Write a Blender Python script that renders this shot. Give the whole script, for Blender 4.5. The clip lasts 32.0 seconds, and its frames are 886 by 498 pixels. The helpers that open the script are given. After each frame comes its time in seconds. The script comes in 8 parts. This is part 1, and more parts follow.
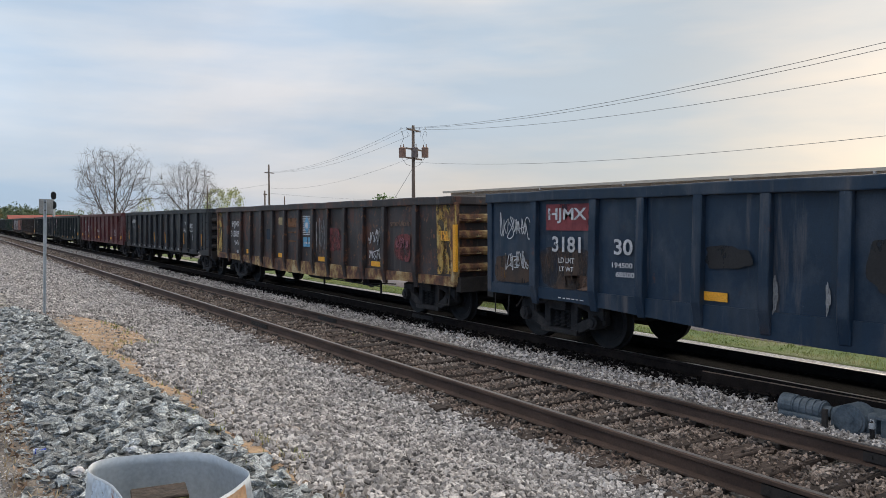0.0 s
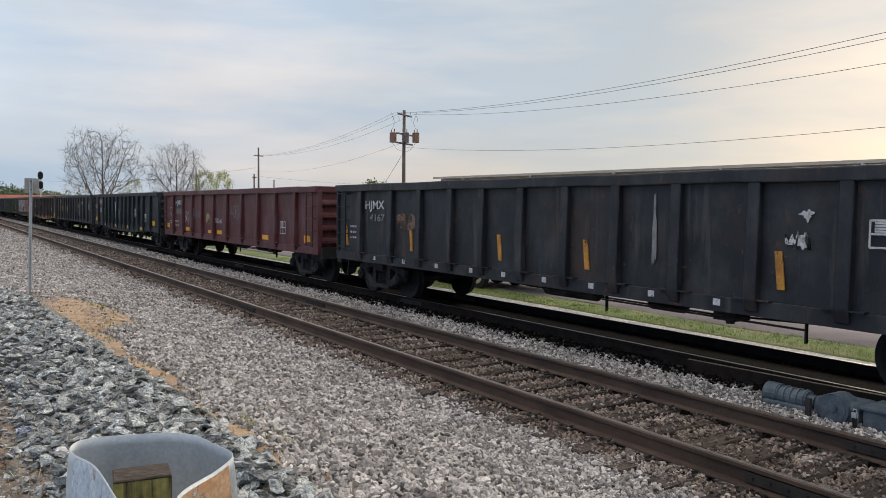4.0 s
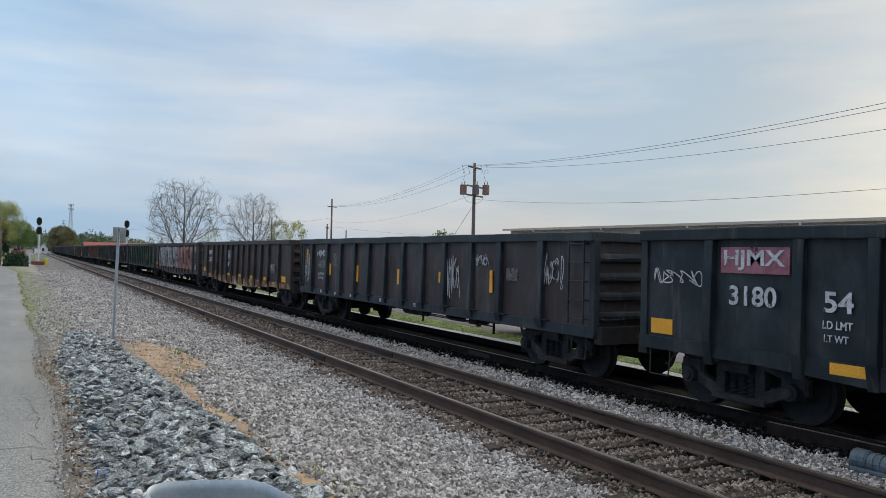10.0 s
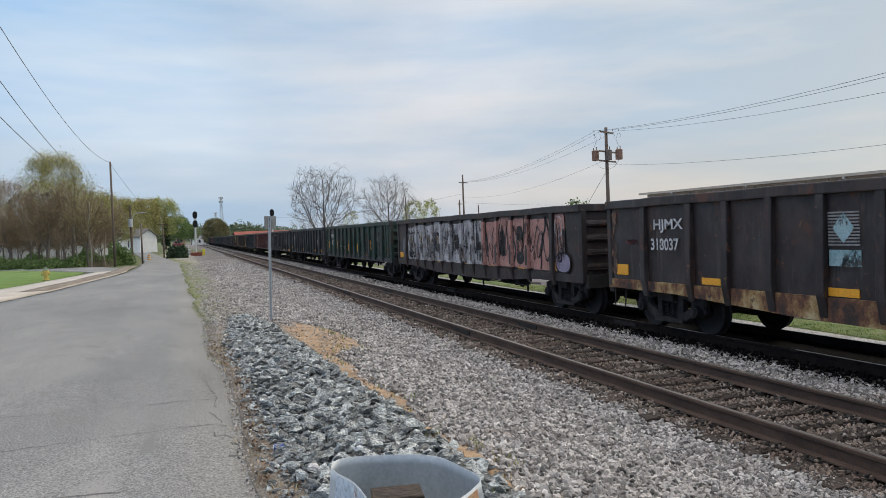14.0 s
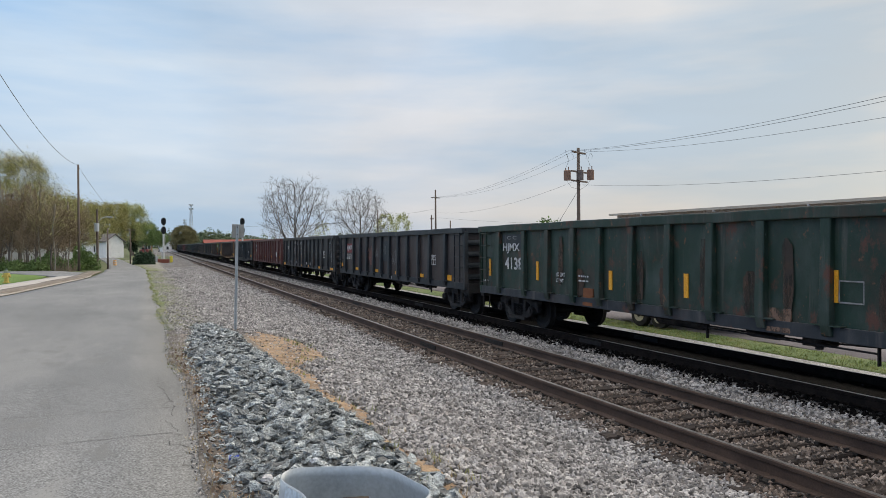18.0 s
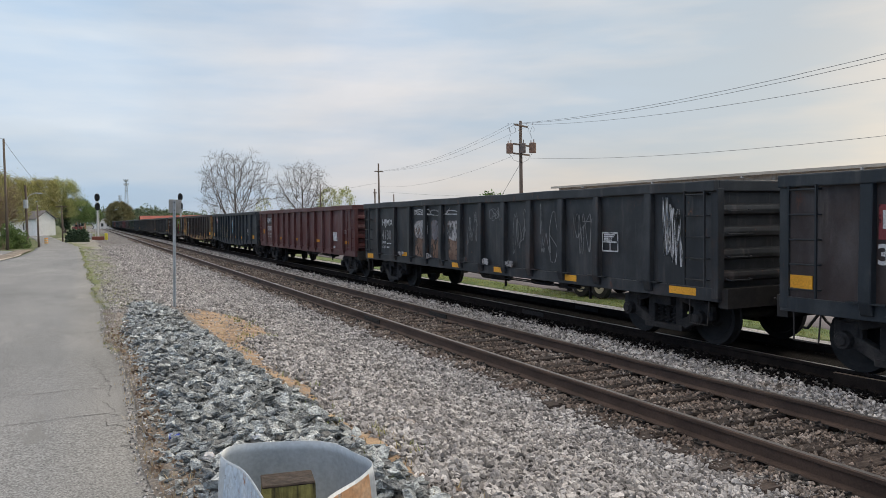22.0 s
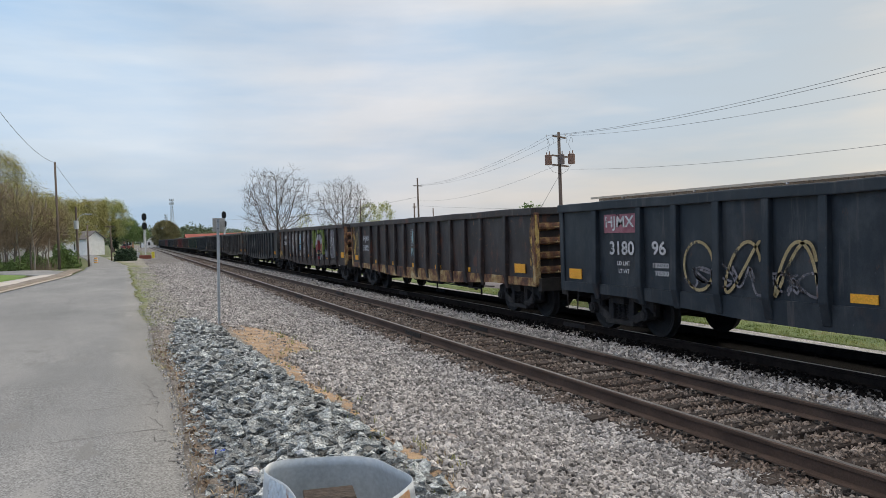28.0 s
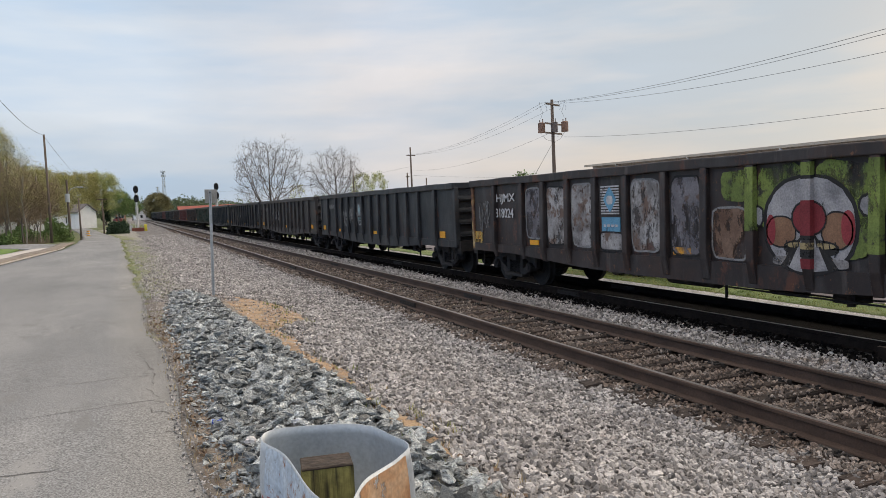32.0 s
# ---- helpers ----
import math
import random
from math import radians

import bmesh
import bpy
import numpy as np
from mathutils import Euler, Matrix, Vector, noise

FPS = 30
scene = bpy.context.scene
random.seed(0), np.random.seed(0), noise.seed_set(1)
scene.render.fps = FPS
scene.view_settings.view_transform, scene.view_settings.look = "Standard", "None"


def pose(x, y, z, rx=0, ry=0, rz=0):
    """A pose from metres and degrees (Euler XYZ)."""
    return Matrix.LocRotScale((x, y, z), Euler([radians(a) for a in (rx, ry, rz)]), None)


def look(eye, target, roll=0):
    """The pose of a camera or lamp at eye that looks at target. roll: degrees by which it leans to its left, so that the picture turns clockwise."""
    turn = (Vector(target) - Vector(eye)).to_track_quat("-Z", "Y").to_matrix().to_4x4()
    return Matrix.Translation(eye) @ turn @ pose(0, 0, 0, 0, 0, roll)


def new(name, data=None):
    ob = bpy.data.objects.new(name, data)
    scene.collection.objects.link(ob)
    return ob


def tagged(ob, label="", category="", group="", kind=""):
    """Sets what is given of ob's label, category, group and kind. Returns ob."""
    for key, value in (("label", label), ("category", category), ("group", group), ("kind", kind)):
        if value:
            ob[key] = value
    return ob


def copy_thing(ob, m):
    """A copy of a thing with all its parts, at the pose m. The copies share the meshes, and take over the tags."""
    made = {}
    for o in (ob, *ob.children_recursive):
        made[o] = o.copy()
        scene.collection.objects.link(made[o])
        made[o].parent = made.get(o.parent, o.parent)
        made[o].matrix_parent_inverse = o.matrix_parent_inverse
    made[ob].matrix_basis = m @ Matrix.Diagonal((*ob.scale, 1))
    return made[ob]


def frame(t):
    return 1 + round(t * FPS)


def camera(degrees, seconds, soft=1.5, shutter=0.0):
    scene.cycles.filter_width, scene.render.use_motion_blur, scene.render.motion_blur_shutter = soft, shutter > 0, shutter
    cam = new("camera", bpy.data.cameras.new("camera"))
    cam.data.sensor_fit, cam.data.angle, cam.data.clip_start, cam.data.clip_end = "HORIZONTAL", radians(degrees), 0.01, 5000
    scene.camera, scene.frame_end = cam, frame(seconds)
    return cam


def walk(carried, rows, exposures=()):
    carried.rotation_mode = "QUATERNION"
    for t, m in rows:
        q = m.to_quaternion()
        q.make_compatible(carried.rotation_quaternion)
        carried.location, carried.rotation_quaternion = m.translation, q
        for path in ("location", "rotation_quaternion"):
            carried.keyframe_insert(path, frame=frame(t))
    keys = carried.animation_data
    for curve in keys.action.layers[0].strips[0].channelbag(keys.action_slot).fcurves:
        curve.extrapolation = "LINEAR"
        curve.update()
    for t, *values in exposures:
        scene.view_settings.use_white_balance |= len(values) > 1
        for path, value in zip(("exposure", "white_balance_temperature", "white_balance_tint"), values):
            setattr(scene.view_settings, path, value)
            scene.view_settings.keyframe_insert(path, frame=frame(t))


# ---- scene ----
cam = camera(60.48, 32.0, soft=0.52)
PATH = [
    (0.0, (-0.008, -0.026, 2.032), (5.4655, 8.3337, 1.6515), -0.25),
    (0.5, (0.000, -0.017, 2.028), (5.4210, 8.3764, 1.6184), -0.20),
    (1.0, (-0.002, -0.025, 2.027), (5.4360, 8.3561, 1.5985), -0.23),
    (1.5, (-0.005, -0.027, 2.026), (5.4122, 8.3697, 1.6250), 0.06),
    (2.0, (0.001, -0.028, 2.028), (5.4503, 8.3481, 1.6503), -0.11),
    (2.5, (0.010, -0.040, 2.029), (5.6496, 8.2102, 1.6705), -0.28),
    (3.0, (0.012, -0.027, 2.023), (5.7487, 8.1545, 1.6243), 0.56),
    (3.5, (0.006, -0.010, 2.019), (5.7110, 8.1876, 1.5078), 0.79),
    (4.0, (0.009, -0.012, 2.019), (5.5934, 8.2640, 1.4553), 0.58),
    (4.5, (0.008, 0.003, 2.023), (5.3956, 8.4095, 1.4644), 0.78),
    (6.5, (0.004, -0.003, 2.017), (5.2346, 8.5051, 1.5106), 1.86),
    (7.0, (-0.000, -0.009, 2.021), (5.1465, 8.5571, 1.6505), 2.06),
    (7.5, (-0.003, 0.009, 2.021), (4.9142, 8.7153, 1.8975), 1.94),
    (8.0, (-0.007, 0.005, 2.028), (4.7044, 8.8252, 2.0429), 0.74),
    (8.5, (-0.013, -0.028, 2.042), (4.6265, 8.8305, 2.1191), 0.34),
    (9.0, (-0.011, -0.028, 2.033), (4.7290, 8.7771, 2.1360), 1.03),
    (9.5, (-0.015, -0.044, 2.038), (4.7390, 8.7530, 2.1486), 1.17),
    (10.0, (-0.009, -0.036, 2.032), (4.8019, 8.7298, 2.1286), 1.27),
    (10.5, (-0.012, -0.035, 2.032), (4.8728, 8.6904, 2.0746), 1.53),
    (11.0, (-0.011, -0.031, 2.030), (4.8452, 8.7105, 2.0486), 1.72),
    (11.5, (-0.014, -0.031, 2.028), (4.8182, 8.7238, 2.0453), 2.03),
    (12.0, (-0.022, -0.015, 2.025), (4.7113, 8.7943, 2.0205), 2.36),
    (12.5, (-0.042, 0.019, 2.042), (4.4480, 8.9532, 1.9140), 1.79),
    (13.0, (-0.084, 0.081, 2.048), (3.8596, 9.2688, 1.8574), -0.12),
    (13.5, (-0.124, 0.060, 2.033), (3.2677, 9.4648, 1.8340), -1.29),
    (14.0, (-0.100, 0.051, 2.033), (3.1150, 9.5170, 1.7866), -2.13),
    (14.5, (-0.057, 0.034, 2.023), (3.0136, 9.5457, 1.7144), -1.79),
    (16.5, (-0.053, 0.048, 2.019), (3.2873, 9.4716, 1.8016), -0.99),
    (17.0, (-0.050, 0.027, 2.021), (3.3709, 9.4219, 1.8578), -0.77),
    (17.5, (-0.053, 0.016, 2.027), (3.4451, 9.3838, 1.9357), -0.35),
    (18.0, (-0.052, 0.021, 2.023), (3.5223, 9.3603, 1.9632), -0.35),
    (18.5, (-0.051, 0.035, 2.021), (3.6424, 9.3272, 1.9065), -0.58),
    (19.0, (-0.046, 0.035, 2.017), (3.8186, 9.2550, 1.7761), -0.47),
    (19.5, (-0.045, 0.044, 2.015), (3.9284, 9.2142, 1.6874), -0.29),
    (20.0, (-0.041, 0.029, 2.017), (4.0011, 9.1692, 1.6663), -0.44),
    (20.5, (-0.035, 0.035, 2.011), (4.0947, 9.1363, 1.6702), -0.47),
    (21.0, (-0.038, 0.034, 2.018), (4.1664, 9.0999, 1.6647), -0.33),
    (21.5, (-0.033, 0.030, 2.014), (4.2129, 9.0755, 1.6234), -0.70),
    (22.0, (-0.032, 0.030, 2.014), (4.2114, 9.0753, 1.6022), -0.90),
    (22.5, (-0.033, 0.018, 2.017), (4.2291, 9.0558, 1.6212), -1.01),
    (23.0, (-0.030, 0.021, 2.019), (4.2968, 9.0278, 1.6230), -1.19),
    (23.5, (-0.034, 0.026, 2.016), (4.3858, 8.9881, 1.6366), -0.98),
    (24.0, (-0.031, 0.022, 2.021), (4.5694, 8.8913, 1.6100), -1.58),
    (24.5, (-0.005, -0.026, 2.049), (5.2479, 8.4750, 1.6715), -2.83),
    (25.0, (0.009, -0.059, 2.065), (5.6424, 8.2014, 1.9094), -3.18),
    (25.5, (0.019, -0.023, 2.039), (5.0903, 8.5934, 1.8725), -3.92),
    (26.0, (0.000, -0.004, 2.025), (4.2426, 9.0482, 1.7790), -2.73),
    (26.5, (-0.017, 0.005, 2.027), (3.7788, 9.2543, 1.8372), -1.63),
    (28.5, (-0.033, -0.004, 2.026), (3.7520, 9.2482, 1.7678), -2.05),
    (29.0, (-0.039, -0.008, 2.027), (3.8110, 9.2161, 1.7140), -2.08),
    (29.5, (-0.034, -0.010, 2.028), (3.8721, 9.1882, 1.6708), -2.26),
    (30.0, (-0.038, -0.011, 2.028), (3.8465, 9.1970, 1.6743), -1.83),
    (30.5, (-0.035, 0.002, 2.024), (3.7607, 9.2437, 1.6068), -1.79),
    (31.0, (-0.034, 0.007, 2.020), (3.7109, 9.2642, 1.4859), -2.06),
    (31.5, (-0.027, 0.012, 2.018), (3.7292, 9.2607, 1.4187), -2.38),
    (32.0, (-0.023, 0.013, 2.017), (3.7974, 9.2336, 1.3880), -2.54),
]
BALANCE = [(0, 0.03, 6450, 9), (2.5, 0.04, 6550, 9), (4.2, 0.03, 6700, 10), (6.5, 0.07, 6740, 11), (7.1, 0.06, 6720, 11), (8, 0.02, 6210, 6), (9, -0.08, 6060, 5), (12, -0.03, 6200, 6), (13, 0.0, 6300, 7), (14, 0.0, 6360, 8), (19, 0.01, 6450, 8), (22, 0.03, 6590, 9), (24, 0.04, 6580, 9), (26, 0.04, 6480, 8), (29, 0.02, 6480, 9), (30.5, 0.04, 6650, 10), (32, 0.05, 6820, 11)]
walk(cam, [(t, look(eye, target, roll)) for t, eye, target, roll in PATH], BALANCE)

# ---- world and sun: thin high cloud before sunset, the sun low beyond the train ----
world = bpy.data.worlds.new("world")
scene.world = world
world.use_nodes = True
WN, WL = world.node_tree.nodes, world.node_tree.links
SUN_AZ, SUN_EL = 72.0, 14.0
sky = WN.new("ShaderNodeTexSky")
sky.sky_type, sky.sun_disc = "NISHITA", False
sky.sun_elevation, sky.sun_rotation = radians(SUN_EL), radians(SUN_AZ)
sky.air_density, sky.dust_density = 1.0, 1.5
sky_gain = WN.new("ShaderNodeMix"); sky_gain.data_type, sky_gain.blend_type = "RGBA", "MULTIPLY"
sky_gain.inputs[0].default_value = 1.0
WL.new(sky.outputs[0], sky_gain.inputs[6]); sky_gain.inputs[7].default_value = (0.045, 0.045, 0.05, 1)
wc = WN.new("ShaderNodeTexCoord")
stretch = WN.new("ShaderNodeMapping"); stretch.inputs["Scale"].default_value = (1.0, 1.0, 2.8)
WL.new(wc.outputs["Generated"], stretch.inputs["Vector"])
cloud = WN.new("ShaderNodeTexNoise"); cloud.inputs["Scale"].default_value, cloud.inputs["Detail"].default_value = 1.7, 7.0
cloud.inputs["Roughness"].default_value, cloud.inputs["Distortion"].default_value = 0.52, 0.4
WL.new(stretch.outputs[0], cloud.inputs["Vector"])
ramp = WN.new("ShaderNodeValToRGB")
ramp.color_ramp.elements[0].position, ramp.color_ramp.elements[0].color = 0.34, (0.72, 0.72, 0.72, 1)
ramp.color_ramp.elements[1].position, ramp.color_ramp.elements[1].color = 0.66, (1, 1, 1, 1)
WL.new(cloud.outputs["Fac"], ramp.inputs["Fac"])
# how near the sky is to the sun's side, and how high
toward = WN.new("ShaderNodeVectorMath"); toward.operation = "DOT_PRODUCT"
WL.new(wc.outputs["Generated"], toward.inputs[0])
toward.inputs[1].default_value = (math.sin(radians(SUN_AZ)), math.cos(radians(SUN_AZ)), 0.1)
side = WN.new("ShaderNodeMapRange")
side.inputs["From Min"].default_value, side.inputs["From Max"].default_value = -0.8, 1.0
WL.new(toward.outputs["Value"], side.inputs["Value"])
tone = WN.new("ShaderNodeValToRGB")
tone.color_ramp.elements[0].position, tone.color_ramp.elements[0].color = 0.0, (0.36, 0.55, 0.86, 1)
tone.color_ramp.elements[1].position, tone.color_ramp.elements[1].color = 1.0, (0.745, 0.71, 0.655, 1)
for p, c in ((0.5, (0.55, 0.68, 0.82, 1)), (0.64, (0.65, 0.735, 0.825, 1)), (0.775, (0.70, 0.722, 0.765, 1)), (0.9, (0.735, 0.727, 0.72, 1))):
    tone.color_ramp.elements.new(p).color = c
WL.new(side.outputs[0], tone.inputs["Fac"])
# darker streaks of cloud low down, blue openings high up
sep = WN.new("ShaderNodeSeparateXYZ"); WL.new(wc.outputs["Generated"], sep.inputs[0])
high = WN.new("ShaderNodeMapRange")
high.inputs["From Min"].default_value, high.inputs["From Max"].default_value = 0.02, 0.45
WL.new(sep.outputs["Z"], high.inputs["Value"])
streak = WN.new("ShaderNodeMapping"); streak.inputs["Scale"].default_value = (1.3, 1.3, 8.0)
WL.new(wc.outputs["Generated"], streak.inputs["Vector"])
bands = WN.new("ShaderNodeTexNoise"); bands.inputs["Scale"].default_value, bands.inputs["Detail"].default_value = 1.6, 5.0
WL.new(streak.outputs[0], bands.inputs["Vector"])
band_ramp = WN.new("ShaderNodeValToRGB")
band_ramp.color_ramp.elements[0].position, band_ramp.color_ramp.elements[0].color = 0.36, (0.74, 0.85, 0.97, 1)
band_ramp.color_ramp.elements[1].position, band_ramp.color_ramp.elements[1].color = 0.60, (1.08, 1.03, 1.0, 1)
WL.new(bands.outputs["Fac"], band_ramp.inputs["Fac"])
grey = WN.new("ShaderNodeMix"); grey.data_type, grey.blend_type = "RGBA", "MULTIPLY"; grey.inputs[0].default_value = 1.0
WL.new(tone.outputs[0], grey.inputs[6]); WL.new(band_ramp.outputs[0], grey.inputs[7])
lift = WN.new("ShaderNodeMix"); lift.data_type, lift.blend_type = "RGBA", "MULTIPLY"
WL.new(high.outputs[0], lift.inputs[0]); WL.new(grey.outputs[2], lift.inputs[6]); lift.inputs[7].default_value = (0.99, 1.06, 1.13, 1)
# the cloud is thinnest and brightest overhead
zenith = WN.new("ShaderNodeMapRange")
zenith.inputs["From Min"].default_value, zenith.inputs["From Max"].default_value = 0.30, 0.85
zenith.inputs["To Min"].default_value, zenith.inputs["To Max"].default_value = 0.0, 1.0
WL.new(sep.outputs["Z"], zenith.inputs["Value"])
warm = WN.new("ShaderNodeMix"); warm.data_type = "RGBA"
WL.new(zenith.outputs[0], warm.inputs[0]); WL.new(lift.outputs[2], warm.inputs[6]); warm.inputs[7].default_value = (1.66, 1.56, 1.45, 1)
over = WN.new("ShaderNodeMix"); over.data_type = "RGBA"
WL.new(ramp.outputs[0], over.inputs[0]); WL.new(sky_gain.outputs[2], over.inputs[6]); WL.new(warm.outputs[2], over.inputs[7])
WL.new(over.outputs[2], WN["Background"].inputs[0])
WN["Background"].inputs[1].default_value = 1.0

lamp = bpy.data.lights.new("sun", "SUN")
lamp.energy, lamp.angle, lamp.color = 1.35, radians(24), (1.0, 0.86, 0.70)
sx, sy = math.sin(radians(SUN_AZ)), math.cos(radians(SUN_AZ))
new("sun", lamp).matrix_world = look((60 * sx, 60 * sy, 60 * math.tan(radians(SUN_EL + 12))), (0, 0, 0))

# ---- materials ----
def surface(name, colors, scale=4.0, rough=0.85, bump=0.3, fine=60.0, metal=0.0, stretch=(1, 1, 1), vary=0.0, spots=None, depth=0.01, spread=(0.35, 0.65), island=False, grain=0.22):
    """Colour runs through `colors` by broad noise, then fine noise; spots=(rgb, scale, edge) lays worn patches over it; vary: lightness by object (or by island)."""
    m = bpy.data.materials.new(name)
    m.use_nodes = True
    n, l = m.node_tree.nodes, m.node_tree.links
    b = n["Principled BSDF"]
    b.inputs["Roughness"].default_value, b.inputs["Metallic"].default_value = rough, metal
    tc = n.new("ShaderNodeTexCoord"); mp = n.new("ShaderNodeMapping"); mp.inputs["Scale"].default_value = stretch
    l.new(tc.outputs["Object"], mp.inputs["Vector"])
    big = n.new("ShaderNodeTexNoise"); big.inputs["Scale"].default_value, big.inputs["Detail"].default_value = scale, 6.0
    big.inputs["Roughness"].default_value = 0.62
    l.new(mp.outputs[0], big.inputs["Vector"])
    cr = n.new("ShaderNodeValToRGB")
    cr.color_ramp.elements[0].position, cr.color_ramp.elements[1].position = spread
    cr.color_ramp.elements[0].color, cr.color_ramp.elements[1].color = (*colors[0], 1), (*colors[-1], 1)
    for i, c in enumerate(colors[1:-1]):
        cr.color_ramp.elements.new(spread[0] + (spread[1] - spread[0]) * (i + 1) / (len(colors) - 1)).color = (*c, 1)
    l.new(big.outputs["Fac"], cr.inputs["Fac"])
    small = n.new("ShaderNodeTexNoise"); small.inputs["Scale"].default_value, small.inputs["Detail"].default_value = fine, 4.0
    l.new(tc.outputs["Object"], small.inputs["Vector"])
    sr = n.new("ShaderNodeMapRange"); sr.inputs["From Min"].default_value, sr.inputs["From Max"].default_value = 0.3, 0.7
    sr.inputs["To Min"].default_value, sr.inputs["To Max"].default_value = 1 - grain, 1 + grain
    l.new(small.outputs["Fac"], sr.inputs["Value"])
    mul = n.new("ShaderNodeMix"); mul.data_type, mul.blend_type = "RGBA", "MULTIPLY"; mul.inputs[0].default_value = 1.0
    l.new(cr.outputs[0], mul.inputs[6]); l.new(sr.outputs[0], mul.inputs[7])
    out = mul.outputs[2]
    if spots:
        for rgb, sc, edge in (spots if isinstance(spots, list) else [spots]):
            sp = n.new("ShaderNodeTexNoise"); sp.inputs["Scale"].default_value, sp.inputs["Detail"].default_value = sc, 9.0
            sp.inputs["Roughness"].default_value = 0.68
            l.new(mp.outputs[0], sp.inputs["Vector"])
            er = n.new("ShaderNodeMapRange"); er.inputs["From Min"].default_value, er.inputs["From Max"].default_value = edge, edge + 0.07
            l.new(sp.outputs["Fac"], er.inputs["Value"])
            mx = n.new("ShaderNodeMix"); mx.data_type = "RGBA"
            l.new(er.outputs[0], mx.inputs[0]); l.new(out, mx.inputs[6]); mx.inputs[7].default_value = (*rgb, 1)
            out = mx.outputs[2]
    if vary:
        if island:
            src = n.new("ShaderNodeNewGeometry").outputs["Random Per Island"]
        else:
            src = n.new("ShaderNodeObjectInfo").outputs["Random"]
        vr = n.new("ShaderNodeMapRange"); vr.inputs["To Min"].default_value, vr.inputs["To Max"].default_value = 1 - vary, 1 + vary
        l.new(src, vr.inputs["Value"])
        vm = n.new("ShaderNodeMix"); vm.data_type, vm.blend_type = "RGBA", "MULTIPLY"; vm.inputs[0].default_value = 1.0
        l.new(out, vm.inputs[6]); l.new(vr.outputs[0], vm.inputs[7])
        out = vm.outputs[2]
    l.new(out, b.inputs["Base Color"])
    if bump:
        bp = n.new("ShaderNodeBump"); bp.inputs["Strength"].default_value, bp.inputs["Distance"].default_value = bump, depth
        l.new(small.outputs["Fac"], bp.inputs["Height"]); l.new(bp.outputs[0], b.inputs["Normal"])
    return m

def stony(name, colors, scale, rough=0.9, bump=0.8, depth=0.03):
    """Loose stones too small or far to build one by one: cells of their own tint, darkened to their edges as painted
    shade in the gaps.
    """
    m = bpy.data.materials.new(name)
    m.use_nodes = True
    n, l = m.node_tree.nodes, m.node_tree.links
    b = n["Principled BSDF"]; b.inputs["Roughness"].default_value = rough
    tc = n.new("ShaderNodeTexCoord")
    vo = n.new("ShaderNodeTexVoronoi"); vo.inputs["Scale"].default_value = scale
    l.new(tc.outputs["Object"], vo.inputs["Vector"])
    hs = n.new("ShaderNodeSeparateColor"); l.new(vo.outputs["Color"], hs.inputs[0])
    cr = n.new("ShaderNodeValToRGB")
    cr.color_ramp.elements[0].position, cr.color_ramp.elements[1].position = 0.0, 1.0
    cr.color_ramp.elements[0].color, cr.color_ramp.elements[1].color = (*colors[0], 1), (*colors[-1], 1)
    for i, c in enumerate(colors[1:-1]):
        cr.color_ramp.elements.new((i + 1) / (len(colors) - 1)).color = (*c, 1)
    l.new(hs.outputs[0], cr.inputs["Fac"])
    # painted shade: each cell darkens toward the gap around it
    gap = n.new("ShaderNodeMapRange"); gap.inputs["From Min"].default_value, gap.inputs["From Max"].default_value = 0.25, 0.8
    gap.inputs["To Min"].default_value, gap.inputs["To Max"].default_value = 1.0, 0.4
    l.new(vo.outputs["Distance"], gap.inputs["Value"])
    patch = n.new("ShaderNodeTexNoise"); patch.inputs["Scale"].default_value, patch.inputs["Detail"].default_value, patch.inputs["Roughness"].default_value = 1.6, 8.0, 0.8
    l.new(tc.outputs["Object"], patch.inputs["Vector"])
    pr = n.new("ShaderNodeMapRange"); pr.inputs["From Min"].default_value, pr.inputs["From Max"].default_value = 0.3, 0.7
    pr.inputs["To Min"].default_value, pr.inputs["To Max"].default_value = 0.6, 1.5
    l.new(patch.outputs["Fac"], pr.inputs["Value"])
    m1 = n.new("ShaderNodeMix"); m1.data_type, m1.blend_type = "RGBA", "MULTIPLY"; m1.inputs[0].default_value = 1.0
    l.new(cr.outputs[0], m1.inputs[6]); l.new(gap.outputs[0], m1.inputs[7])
    m2 = n.new("ShaderNodeMix"); m2.data_type, m2.blend_type = "RGBA", "MULTIPLY"; m2.inputs[0].default_value = 1.0
    l.new(m1.outputs[2], m2.inputs[6]); l.new(pr.outputs[0], m2.inputs[7])
    l.new(m2.outputs[2], b.inputs["Base Color"])
    bp = n.new("ShaderNodeBump"); bp.invert = True
    bp.inputs["Strength"].default_value, bp.inputs["Distance"].default_value = bump, depth
    l.new(vo.outputs["Distance"], bp.inputs["Height"]); l.new(bp.outputs[0], b.inputs["Normal"])
    return m

ASPHALT = surface("asphalt", [(.160, .163, .166), (.205, .207, .209), (.262, .261, .26)], 0.55, 0.92, 0.5, 70, depth=0.008, spots=[((.275, .272, .267), 1.3, 0.62), ((.185, .184, .182), 3.1, 0.58), ((.115, .115, .117), 60, 0.57), ((.40, .395, .385), 85, 0.60), ((.10, .10, .10), 9, 0.69)], spread=(0.3, 0.7), grain=0.6, stretch=(1, .4, 1))
ASPHALT_OLD = surface("old_asphalt", [(.20, .18, .18), (.27, .24, .24)], 0.6, 0.9, 0.4, 90)
CONCRETE = surface("concrete", [(.42, .38, .34), (.52, .48, .44)], 0.8, 0.9, 0.3, 80)
GRASS_SOIL = surface("grassy_soil", [(.06, .085, .03), (.10, .125, .045), (.17, .15, .085)], 0.8, 0.95, 0.8, 40, depth=0.04)
